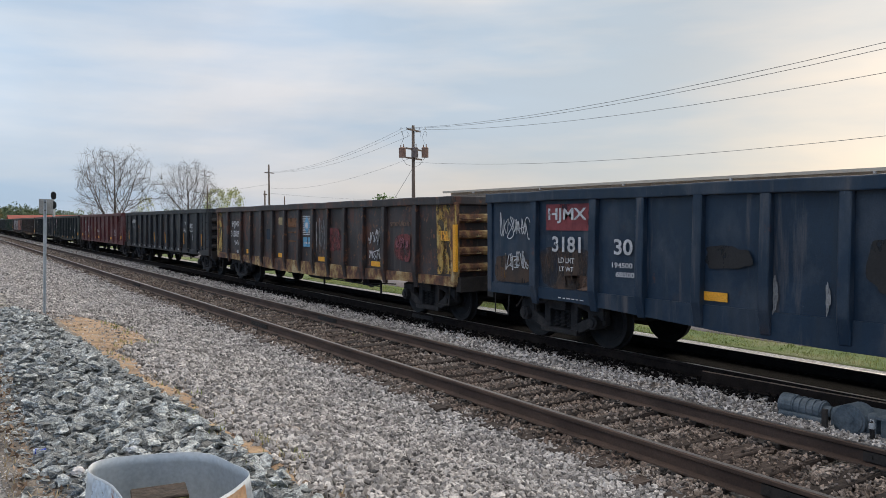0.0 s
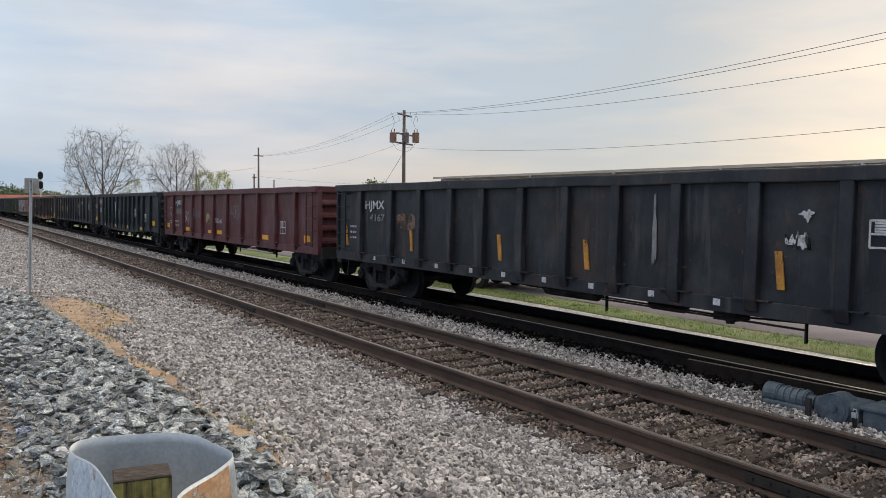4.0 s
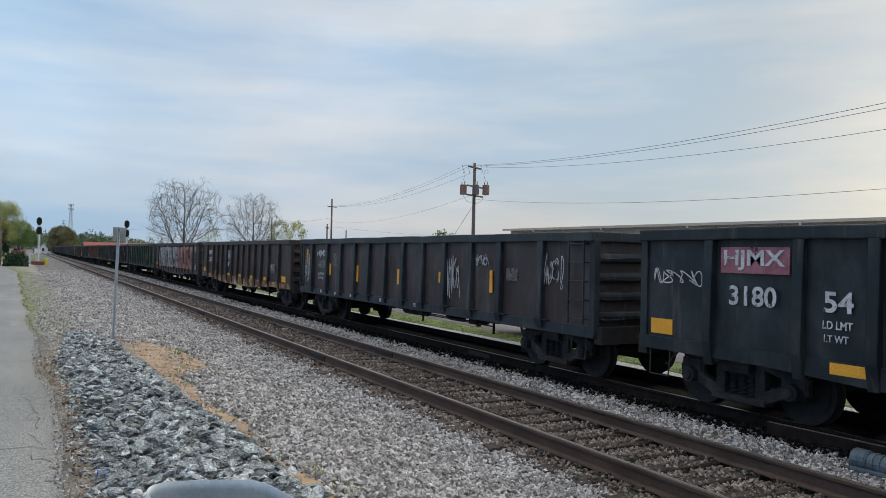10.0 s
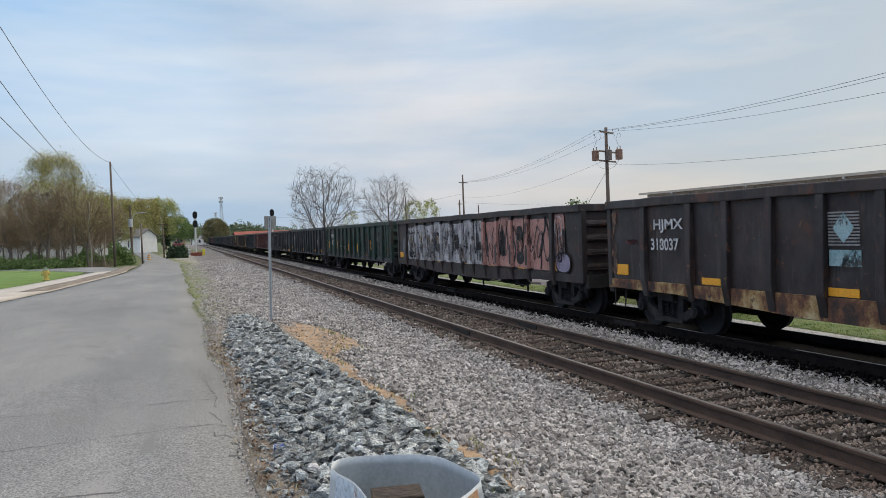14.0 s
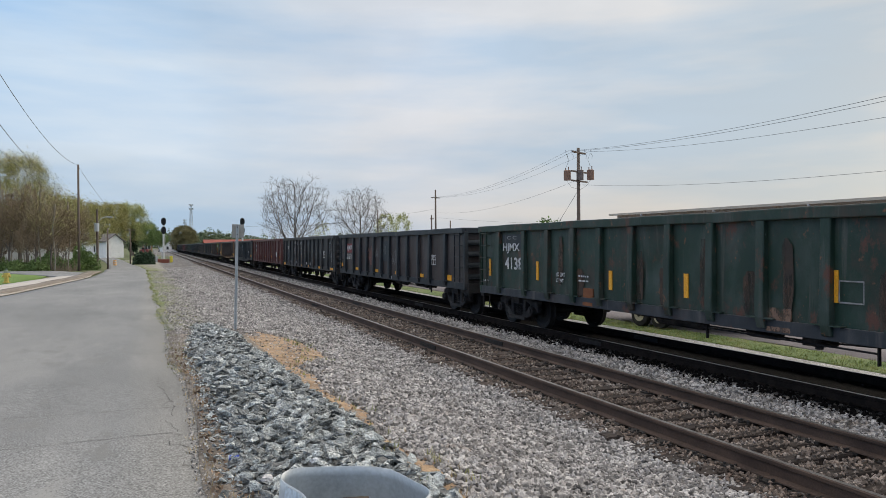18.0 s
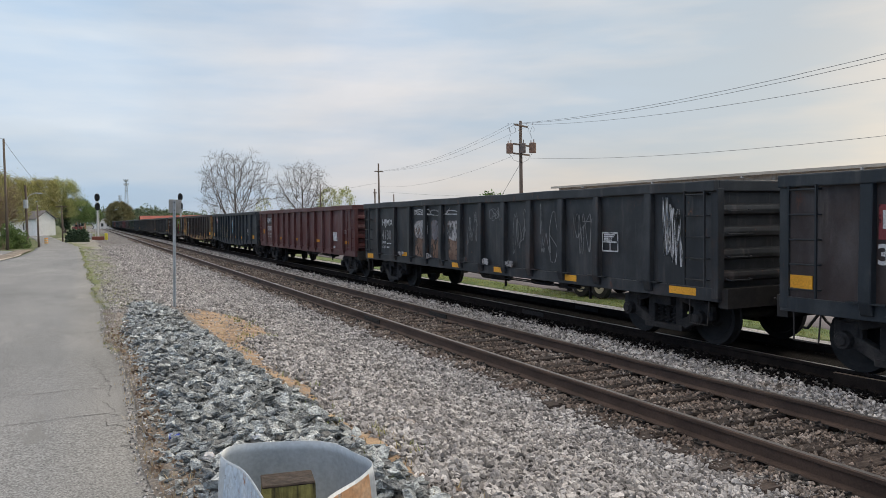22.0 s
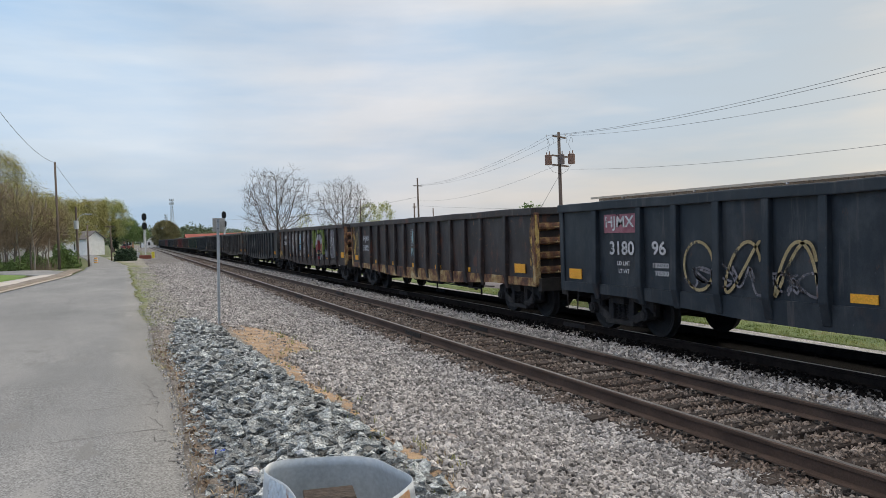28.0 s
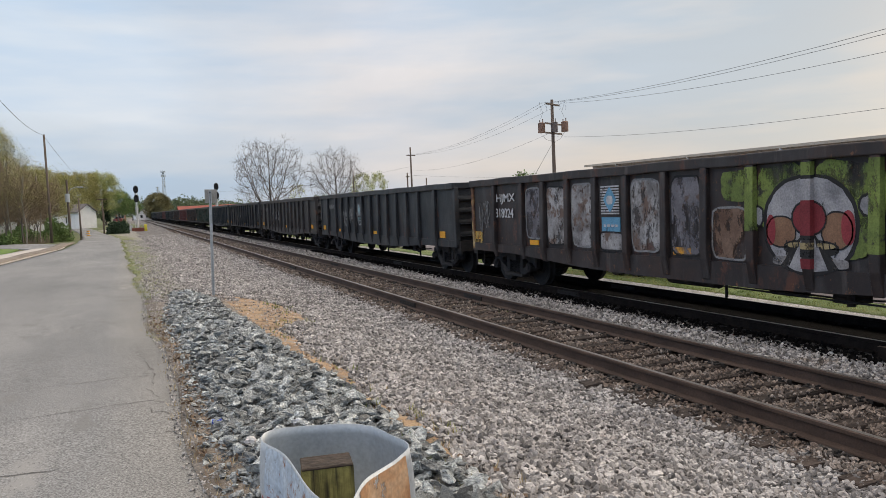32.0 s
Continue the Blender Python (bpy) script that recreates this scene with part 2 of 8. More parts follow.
LAWN = surface("lawn", [(.10, .185, .035), (.14, .235, .05), (.17, .24, .075)], 0.6, 0.95, 0.8, 60, depth=0.04)
STRIP_GRASS = surface("thin_spring_grass", [(.09, .135, .04), (.13, .18, .055), (.19, .20, .10)], 0.6, 0.95, 0.8, 60, depth=0.04)
VERGE = stony("fine_grit_verge", [(.17, .158, .13), (.29, .273, .24), (.38, .36, .325), (.45, .43, .40), (.24, .24, .13)], 34.0, bump=0.5, depth=0.015)
SAND = surface("orange_sand", [(.20, .135, .085), (.33, .22, .132), (.42, .30, .19)], 2.5, 0.95, 0.6, 70, grain=0.35, spots=((.27, .24, .21), 3.5, 0.56))
WEEDY = surface("weedy_soil", [(.28, .262, .215), (.20, .205, .115), (.13, .165, .055)], 1.7, 0.95, 0.8, 50, depth=0.03, grain=0.5, spread=(0.36, 0.60), spots=((.33, .31, .26), 4.0, 0.60))
DIRT = surface("brown_dirt", [(.13, .105, .082), (.21, .175, .14), (.29, .25, .21)], 2.5, 0.95, 0.6, 60, grain=0.45)
# dark low tones stand in for shade between the loose stones
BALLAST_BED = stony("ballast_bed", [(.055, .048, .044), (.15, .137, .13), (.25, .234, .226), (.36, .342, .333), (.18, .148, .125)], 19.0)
BALLAST_STONE = surface("pale_ballast_stone", [(.235, .217, .207), (.33, .309, .297), (.44, .416, .40)], 3.0, 0.85, 0.3, 90, vary=0.72, island=True, spots=((.31, .25, .205), 0.9, 0.63))
BALLAST_RUST = surface("brown_ballast_stone", [(.105, .075, .06), (.185, .143, .117), (.285, .245, .217)], 2.0, 0.9, 0.3, 90, vary=0.65, island=True)
RIPRAP = surface("blue_grey_rock", [(.19, .208, .214), (.34, .362, .367), (.53, .545, .54)], 11.0, 0.85, 1.0, 48, vary=0.5, depth=0.05, grain=.5, spots=((.50, .485, .46), 7.0, 0.66))
RIPRAP_JOINED = surface("blue_grey_rubble", [(.19, .208, .214), (.34, .362, .367), (.53, .545, .54)], 11.0, 0.85, 1.0, 48, vary=0.55, island=True, depth=0.05, grain=.5, spots=[((.50, .485, .46), 7.0, 0.66), ((.24, .17, .12), 3.0, 0.70)])
# painted darker than the rocks above, as the shade in their crevices
ROCK_BED = surface("crevice_dark_rock_bed", [(.07, .075, .078), (.13, .136, .14), (.22, .225, .225)], 14.0, 0.9, 1.0, 30, depth=0.03, grain=.5)
TIE_WOOD = surface("creosoted_wood", [(.022, .015, .012), (.044, .031, .025), (.088, .066, .054)], 3.0, 0.9, 0.9, 30, stretch=(1, 9, 4), vary=0.45)
# far track's ties: the train's shade is put into the base colour
SHADED_TIE = surface("shade_black_tie_wood", [(.010, .009, .008), (.022, .018, .016)], 3.0, 0.85, 0.9, 30, stretch=(1, 9, 4), vary=0.3)
RAIL_RUST = surface("rusty_rail", [(.050, .031, .023), (.095, .061, .045)], 5.0, 0.8, 0.4, 60, metal=0.1, stretch=(1, .3, 1))
RAIL_TOP = surface("polished_rail_head", [(.28, .25, .24), (.38, .36, .35)], 2.0, 0.35, 0.05, 60, metal=0.9, stretch=(1, .1, 1))
IRON = surface("dark_iron", [(.020, .018, .017), (.038, .032, .029)], 6.0, 0.7, 0.3, 60, metal=0.2)
GALV = surface("galvanised_steel", [(.40, .43, .45), (.52, .55, .57)], 2.5, 0.5, 0.1, 70, metal=0.35)
WOOD_POLE = surface("weathered_pole_wood", [(.10, .075, .06), (.17, .13, .105)], 3.0, 0.9, 0.5, 40, stretch=(4, 4, .4))
BARK = surface("grey_bark", [(.10, .085, .075), (.17, .145, .13)], 3.0, 0.95, 0.4, 30)
TWIG = surface("brown_twigs", [(.18, .132, .088), (.29, .222, .15)], 0.4, 0.95, 0.0, 20)
LEAF_SPRING = surface("spring_leaves", [(.27, .30, .10), (.38, .40, .14), (.50, .49, .21)], 0.5, 0.8, 0.0, 20, vary=0.3, island=True)
LEAF_GREEN = surface("green_leaves", [(.085, .14, .04), (.13, .20, .055), (.19, .26, .08)], 0.5, 0.8, 0.0, 20, vary=0.35, island=True)
LEAF_DARK = surface("evergreen_needles", [(.025, .05, .025), (.045, .08, .038)], 0.6, 0.85, 0.0, 20, vary=0.3, island=True)
LEAF_OLIVE = surface("olive_leaves", [(.23, .225, .08), (.34, .32, .115), (.45, .40, .16)], 0.5, 0.85, 0.0, 20, vary=0.3, island=True)
BLOSSOM = surface("pale_blossom", [(.36, .29, .26), (.52, .45, .42)], 0.5, 0.85, 0.0, 20, vary=0.3, island=True)
LEAF_HAZE = surface("brown_olive_leaves", [(.13, .12, .055), (.20, .18, .085), (.26, .23, .11)], 0.5, 0.9, 0.0, 20, vary=0.25, island=True)
# distance haze is put into this leaf colour by greying the green
LEAF_FAR = surface("haze_greyed_far_leaves", [(.10, .13, .075), (.15, .185, .105)], 0.05, 0.9, 0.0, 20, vary=0.2, island=True)
GRASS_BLADE = surface("grass_blades", [(.11, .17, .03), (.24, .27, .07), (.38, .34, .15)], 1.2, 0.9, 0.0, 20, vary=0.3, island=True)
STRAW = surface("dry_straw", [(.35, .27, .15), (.48, .39, .24)], 2.0, 0.9, 0.0, 20, vary=0.3, island=True)
# near-black bed and rail colours hold the shade under the train
SHADED_BED = surface("shade_black_ballast", [(.007, .0065, .0065), (.014, .0125, .012)], 6.0, 0.8, 0.9, 40, depth=0.03)
FAR_RAIL = surface("shade_dark_rail", [(.016, .013, .012), (.03, .024, .021)], 5.0, 0.7, 0.2, 60)
# hardly any gloss either, so the painted shade stays black
for shaded in (SHADED_BED, SHADED_TIE, FAR_RAIL):
    shaded.node_tree.nodes["Principled BSDF"].inputs["Specular IOR Level"].default_value = 0.03
MARGIN = stony("pale_gravel_margin", [(.30, .29, .28), (.44, .43, .42), (.55, .54, .53)], 22.0)
WIRE = surface("weathered_wire", [(.10, .10, .105), (.15, .15, .155)], 2.0, 0.6, 0.0)
DRY_LEAF = surface("dead_leaves", [(.13, .08, .055), (.22, .15, .10), (.36, .27, .19)], 3.0, 0.9, 0.0, 20, vary=0.4, island=True)

# ---- helpers for building ----
def bm_box(bm, x0, x1, y0, y1, z0, z1, turn=None):
    m = Matrix.LocRotScale(((x0 + x1) / 2, (y0 + y1) / 2, (z0 + z1) / 2), turn, (abs(x1 - x0), abs(y1 - y0), abs(z1 - z0)))
    return bmesh.ops.create_cube(bm, size=1, matrix=m)["verts"]

def bm_bar(bm, a, b, w, h=None, up=(0, 0, 1)):
    """A square bar from a to b, w by h thick."""
    a, b = Vector(a), Vector(b)
    d = b - a
    z = d.normalized()
    x = Vector(up).cross(z)
    x = x.normalized() if x.length > 1e-4 else Vector((1, 0, 0))
    y = z.cross(x)
    m = Matrix((x, y, z)).transposed().to_4x4()
    m.translation = (a + b) / 2
    return bmesh.ops.create_cube(bm, size=1, matrix=m @ Matrix.Diagonal((w, h or w, d.length, 1)))["verts"]

def bm_tube(bm, a, b, r0, r1=None, seg=8, caps=True):
    a, b = Vector(a), Vector(b)
    d = b - a
    m = Matrix.Translation((a + b) / 2) @ d.to_track_quat("Z", "Y").to_matrix().to_4x4()
    return bmesh.ops.create_cone(bm, cap_ends=caps, segments=seg, radius1=r0, radius2=r0 if r1 is None else r1, depth=d.length, matrix=m)["verts"]

def bm_path(bm, pts, r, seg=6):
    """One tube swept along points."""
    P = [Vector(p) for p in pts]
    rings, side = [], None
    for i, p in enumerate(P):
        d = (P[min(i + 1, len(P) - 1)] - P[max(i - 1, 0)]).normalized()
        if side is None:
            side = d.orthogonal().normalized()
        side = side - d * side.dot(d)
        side = side.normalized() if side.length > 1e-6 else d.orthogonal().normalized()
        up = d.cross(side)
        rings.append([bm.verts.new(p + r * (math.cos(2 * math.pi * k / seg) * side + math.sin(2 * math.pi * k / seg) * up)) for k in range(seg)])
    for a, b in zip(rings[:-1], rings[1:]):
        for k in range(seg):
            bm.faces.new((a[k], a[(k + 1) % seg], b[(k + 1) % seg], b[k]))
    bm.faces.new(rings[0][::-1])
    bm.faces.new(rings[-1])

def bm_prism(bm, outline, axis, lo, hi):
    """An outline of 2D points drawn out along an axis (0, 1 or 2) from lo to hi."""
    def at(p, v):
        q = list(p)
        q.insert(axis, v)
        return bm.verts.new(q)
    A, B = [at(p, lo) for p in outline], [at(p, hi) for p in outline]
    bm.faces.new(A)
    bm.faces.new(B[::-1])
    for i in range(len(A)):
        j = (i + 1) % len(A)
        bm.faces.new((A[j], A[i], B[i], B[j]))
    bmesh.ops.recalc_face_normals(bm, faces=bm.faces[:])

def bevel(bm, w=0.01, segs=1):
    bmesh.ops.bevel(bm, geom=bm.edges[:], offset=w, segments=segs, affect="EDGES", profile=0.6, clamp_overlap=True)

def to_mesh(name, bm, smooth=False):
    me = bpy.data.meshes.new(name)
    bm.to_mesh(me)
    bm.free()
    if smooth:
        me.shade_smooth()
    return me

def part(name, bm, material, parent=None, label="", smooth=False, at=None):
    """One mesh object from a bmesh (or a mesh that others share), under a thing or a part."""
    me = bm if isinstance(bm, bpy.types.Mesh) else to_mesh(name, bm, smooth)
    ob = new(name, me)
    if not me.materials:
        me.materials.append(None)
    ob.material_slots[0].link = "OBJECT"
    ob.material_slots[0].material = material
    ob.parent = parent
    if at is not None:
        ob.matrix_basis = at
    return tagged(ob, label)

def thing(name, label, category, group="", kind="", at=None):
    ob = tagged(new(name), label, category, group, kind)
    if at is not None:
        ob.matrix_basis = at
    return ob

def np_mesh(name, verts, tris):
    me = bpy.data.meshes.new(name)
    verts, tris = np.asarray(verts, np.float32), np.asarray(tris, np.int32)
    k = tris.shape[1]
    me.vertices.add(len(verts)); me.vertices.foreach_set("co", verts.ravel())
    me.loops.add(tris.size); me.loops.foreach_set("vertex_index", tris.ravel())
    me.polygons.add(len(tris)); me.polygons.foreach_set("loop_start", np.arange(0, tris.size, k, dtype=np.int32))
    me.update(calc_edges=True)
    me.shade_flat()
    return me

# ---- the ground: road side higher than the rails, lot beyond the train lower ----
def road_z(y):
    return float(np.interp(y, [-80, 0, 65, 80, 110, 150, 220, 600], [.5, .45, .16, -.12, -.34, .05, .3, .3]))

def ground_z(x, y):
    r = road_z(y)
    edge = 0.45 - 0.013 * min(max(y, 0), 60)
    return float(np.interp(x, [-2000, edge + .25, edge + 1.3, edge + 2.0, 4.3, 11.9, 13.2, 2000], [r, r, r - .07, min(r - .16, .29), -.22, -.37, -.6, -.6]))

def road_right(y):
    return 0.42 - 0.0135 * min(max(y, 0), 60) + 0.05 * math.sin(y * 0.9) - 0.02 * max(0, y - 62) - 0.0006 * max(0, y - 62) ** 2

def road_left(y):
    return float(np.interp(y, [-80, 18, 25, 31, 47, 60, 66], [-6.6, -6.4, -5.6, -4.7, -3.4, -3.3, -3.6])) - 0.02 * max(0, y - 66) - 0.0006 * max(0, y - 66) ** 2

def sheet(name, ys, left, right, steps, material, lift, label, kind="structure", thick=0.05):
    """A strip of ground between two edges that lies on the ground, with a turned-down rim."""
    bm = bmesh.new()
    rows = []
    for y in ys:
        a, b = left(y), right(y)
        top = [bm.verts.new((a + (b - a) * i / steps, y, ground_z(a + (b - a) * i / steps, y) + lift)) for i in range(steps + 1)]
        rows.append([bm.verts.new((a, y, top[0].co.z - thick))] + top + [bm.verts.new((b, y, top[-1].co.z - thick))])
    for r, s in zip(rows[:-1], rows[1:]):
        for i in range(len(r) - 1):
            bm.faces.new((r[i], r[i + 1], s[i + 1], s[i]))
    ob = part(name, bm, material, None, label, smooth=True)
    return tagged(ob, label, kind=kind)

gx = np.array(sorted({-3000, -900, -300, -120, -60, -30, -15, *np.arange(-8, 3.01, .5), *np.arange(3.2, 14.1, .4), 15, 18, 25, 40, 80, 200, 600, 1500, 3000}))
gy = np.array(sorted({-400, -100, -40, *np.arange(-20, 70, 1.5), *np.arange(70, 160, 5), 200, 260, 400, 700, 1300, 2500, 4500}))
gv = np.array([(x, y, ground_z(x, y) - 0.03) for y in gy for x in gx])
nx = len(gx)
gq = np.array([(j * nx + i, j * nx + i + 1, (j + 1) * nx + i + 1, (j + 1) * nx + i) for j in range(len(gy) - 1) for i in range(nx - 1)])
gm = np_mesh("ground", gv, gq)
gm.shade_smooth()
tagged(part("ground", gm, GRASS_SOIL), "patchy green grass and bare soil ground", kind="structure")

YR = [-25, -10, *np.arange(-4, 70, 1.5), *np.arange(72, 160, 4)]
road = sheet("road", YR, road_left, road_right, 10, ASPHALT, 0.012, "worn grey asphalt road with cracks")
sheet("verge", [y for y in YR if 14.5 < y < 130], lambda y: road_right(y) - .03, lambda y: 1.55 - .006 * min(y, 80) + .2 * math.sin(y * .8) + .1 * math.sin(y * 2.3), 10, VERGE, 0.014, "strip of pale grit and sparse weeds by the road", "structure")
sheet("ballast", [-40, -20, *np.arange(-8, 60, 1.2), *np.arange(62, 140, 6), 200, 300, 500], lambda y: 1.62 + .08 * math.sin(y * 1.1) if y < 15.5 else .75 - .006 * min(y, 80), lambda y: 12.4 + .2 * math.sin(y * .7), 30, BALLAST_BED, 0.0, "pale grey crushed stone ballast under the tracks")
sheet("weed_strip", [*np.arange(20, 62, .35), *np.arange(62, 126, 1.5)], lambda y: road_right(y) - .05 + .05 * math.sin(y * 2.9), lambda y: road_right(y) + (.5 + .28 * math.sin(y * .61) + .16 * math.sin(y * 1.9 + 1) + .09 * math.sin(y * 5.3)) * min(1.5, max(.08, (y - 19) / 11)), 8, WEEDY, 0.024, "strip of yellow-green weeds and bare soil by the road", "structure", .02)
def sand_l(y):
    return 1.15 + .1 * math.sin(y * 1.9)
def sand_r(y):
    return float(np.interp(y, [-6, 3, 5, 8, 10.5, 12, 13.3, 15, 16.2], [1.85, 1.85, 1.88, 1.9, 1.85, 2.45, 2.8, 2.35, 1.8])) + .08 * math.sin(y * 2.7)
sheet("sand", np.arange(-6, 16.4, .5), sand_l, sand_r, 6, SAND, 0.012, "strip of bare orange sandy soil")
sheet("rubble_bed", np.arange(-6, 16.3, .7), lambda y: road_right(y) - .035 + .02 * math.sin(y * 7.0), lambda y: 1.6, 5, DIRT, 0.018, "brown dirt and grit under the rubble")
sheet("rock_bed", np.arange(1.6, 16.3, .4), lambda y: road_right(y) + float(np.interp(y, [1.5, 4, 6.5, 9.5, 12, 14, 16.2], [.24, .22, .18, .24, .34, .45, .6])) + .05 * math.sin(y * 3.1), lambda y: float(np.interp(y, [1.5, 5, 7, 9, 12, 15, 16.2], [1.78, 1.74, 1.68, 1.56, 1.44, 1.39, 1.15])) + .04 * math.sin(y * 4.3), 6, ROCK_BED, 0.034, "broken rock chips under the rock heap, darkened as shaded crevices")
# beyond the train: stony margin, grass strip, worn lot
sheet("grass_strip", [-40, -10, 0, 5, 10, 15, 20, 30, 45, 70, 100, 160], lambda y: 13.45 + .1 * math.sin(y) + .06 * math.sin(y * 3.1), lambda y: 14.75 + .2 * math.sin(y * .5), 6, STRIP_GRASS, 0.02, "strip of spring grass beside the lot")
sheet("lot", [-60, -20, 0, 10, 20, 30, 40, 55, 70, 90], lambda y: 14.95 + .2 * math.sin(y * .5), lambda y: 39.5, 8, ASPHALT_OLD, 0.02, "worn greyish pink asphalt lot")
sheet("gravel_margin", [-40, *np.arange(-10, 60, 1.5), 70, 100, 160], lambda y: 12.3, lambda y: 13.62 + .1 * math.sin(y * 1.3), 6, MARGIN, 0.012, "pale gravel margin beyond the tracks")
# left of the road: lawn, drive, pavement
sheet("lawn", [28, 32, 36, 40, 44, 48, 52, 56, 60, 64, 68, 72, 80, 90], lambda y: -44.0, lambda y: float(np.interp(y, [28, 34, 47, 52, 90], [-8.4, -7.2, -5.9, -6.1, -23.7])), 10, LAWN, 0.03, "mown bright green lawn")
sheet("pavement", [20, 24, 28, 32, 36, 40, 44, 48, 51], lambda y: float(np.interp(y, [20, 34, 47, 51], [-10.5, -7.0, -5.6, -5.2])), lambda y: road_left(y) - .15, 4, CONCRETE, 0.05, "pale concrete apron beside the road")
sheet("dirt_strip", [31, 35, 39, 43, 47, 52, 60], lambda y: road_left(y) - 1.1 + .1 * math.sin(y), lambda y: road_left(y) - .2, 3, DIRT, 0.065, "strip of brown dirt at the road edge")
sheet("drive", [50, 52, 55, 58, 62, 68, 76, 86, 96], lambda y: float(np.interp(y, [50, 52, 96], [-5.0, -6.0, -26.5])), lambda y: float(np.interp(y, [50, 59, 96], [-3.6, -4.6, -21.5])), 6, ASPHALT, 0.04, "dark asphalt side drive")

# cracks and seams of the road: fine dark clefts filled with tar
def cracks():
    rng = random.Random(4)
    dark = surface("tar", [(.06, .058, .056), (.09, .087, .085)], 8, 0.9, 0.2)
    runs = [((-5.5, 8.3), (.2, 8.0), .03), ((-3.4, 6.6), (.1, 6.9), .02), ((-5, 12.5), (.1, 12.3), .03), ((-2.6, 5.4), (-.5, 5.3), .02), ((-5.5, 17), (.0, 17.3), .03),
            ((-3.0, 8.0), (-2.7, 4.2), .13), ((-2.7, 4.2), (-3.3, 2.5), .1), ((.05, 7.4), (.25, 5.2), .07), ((-1.6, 21), (-1.9, 26), .1), ((-4.2, 10), (-3.1, 8.2), .12), ((.0, 10), (.12, 7.6), .06)]
    for (x0, y0), (x1, y1), wild in runs:
        n = int(14 + 5 * math.hypot(x1 - x0, y1 - y0))
        bm, prev = bmesh.new(), None
        for i in range(n + 1):
            f = i / n
            x = x0 + (x1 - x0) * f + rng.uniform(-wild, wild) * math.sin(math.pi * min(1, f * 4, 4 - f * 4) / 2)
            y = y0 + (y1 - y0) * f + rng.uniform(-wild, wild)
            w = rng.uniform(.002, .006)
            z = ground_z(x, y) + .0165
            nxt = [bm.verts.new((x - w * .6, y - w, z)), bm.verts.new((x + w * .6, y + w, z))]
            if prev:
                bm.faces.new((prev[0], nxt[0], nxt[1], prev[1]))
            prev = nxt
        part("crack", bm, dark, road)
cracks()

# ---- the two tracks ----
NEAR_X, FAR_X, FAR_Z = 6.10, 10.03, -0.13
RAIL_OUT = [(-.037, 0), (-.037, -.03), (-.010, -.042), (-.009, -.14), (-.066, -.158), (-.07, -.172), (.07, -.172), (.066, -.158), (.009, -.14), (.010, -.042), (.037, -.03), (.037, 0), (.028, .006), (-.028, .006)]
def rail_mesh():
    bm = bmesh.new()
    bm_prism(bm, [(x, z - .006) for x, z in RAIL_OUT], 1, -80, 700)
    return to_mesh("rail", bm)
def shine_mesh():
    bm = bmesh.new()
    bm_box(bm, -.022, .026, -80, 700, .0005, .0025)
    return to_mesh("rail_head", bm)
RAIL, SHINE = rail_mesh(), shine_mesh()

def tie_mesh(seed):
    rng = random.Random(seed)
    bm = bmesh.new()
    bm_box(bm, -1.3, 1.3, -.115, .115, -.18, 0)
    bmesh.ops.subdivide_edges(bm, edges=[e for e in bm.edges if e.calc_length() > 1], cuts=5)
    bevel(bm, .012)
    for v in bm.verts:
        v.co += Vector((rng.uniform(-.012, .012), rng.uniform(-.008, .008), rng.uniform(-.010, .004)))
    return to_mesh("tie", bm)
TIES = [tie_mesh(i) for i in range(5)]

def plate_mesh():
    bm = bmesh.new()
    bm_box(bm, -.17, .17, -.09, .09, 0, .016)
    for sx in (-.1, .1, -.145, .145):
        for sy in (-.05, .05):
            if abs(sx) > .12 or sx * sy > 0:
                bm_box(bm, sx - .011, sx + .011, sy - .011, sy + .011, .01, .04)
    bm_box(bm, -.095, -.07, -.155, -.1, -.02, .02)
    bm_box(bm, .07, .095, .1, .155, -.02, .02)
    return to_mesh("tie_plate", bm)
PLATE = plate_mesh()

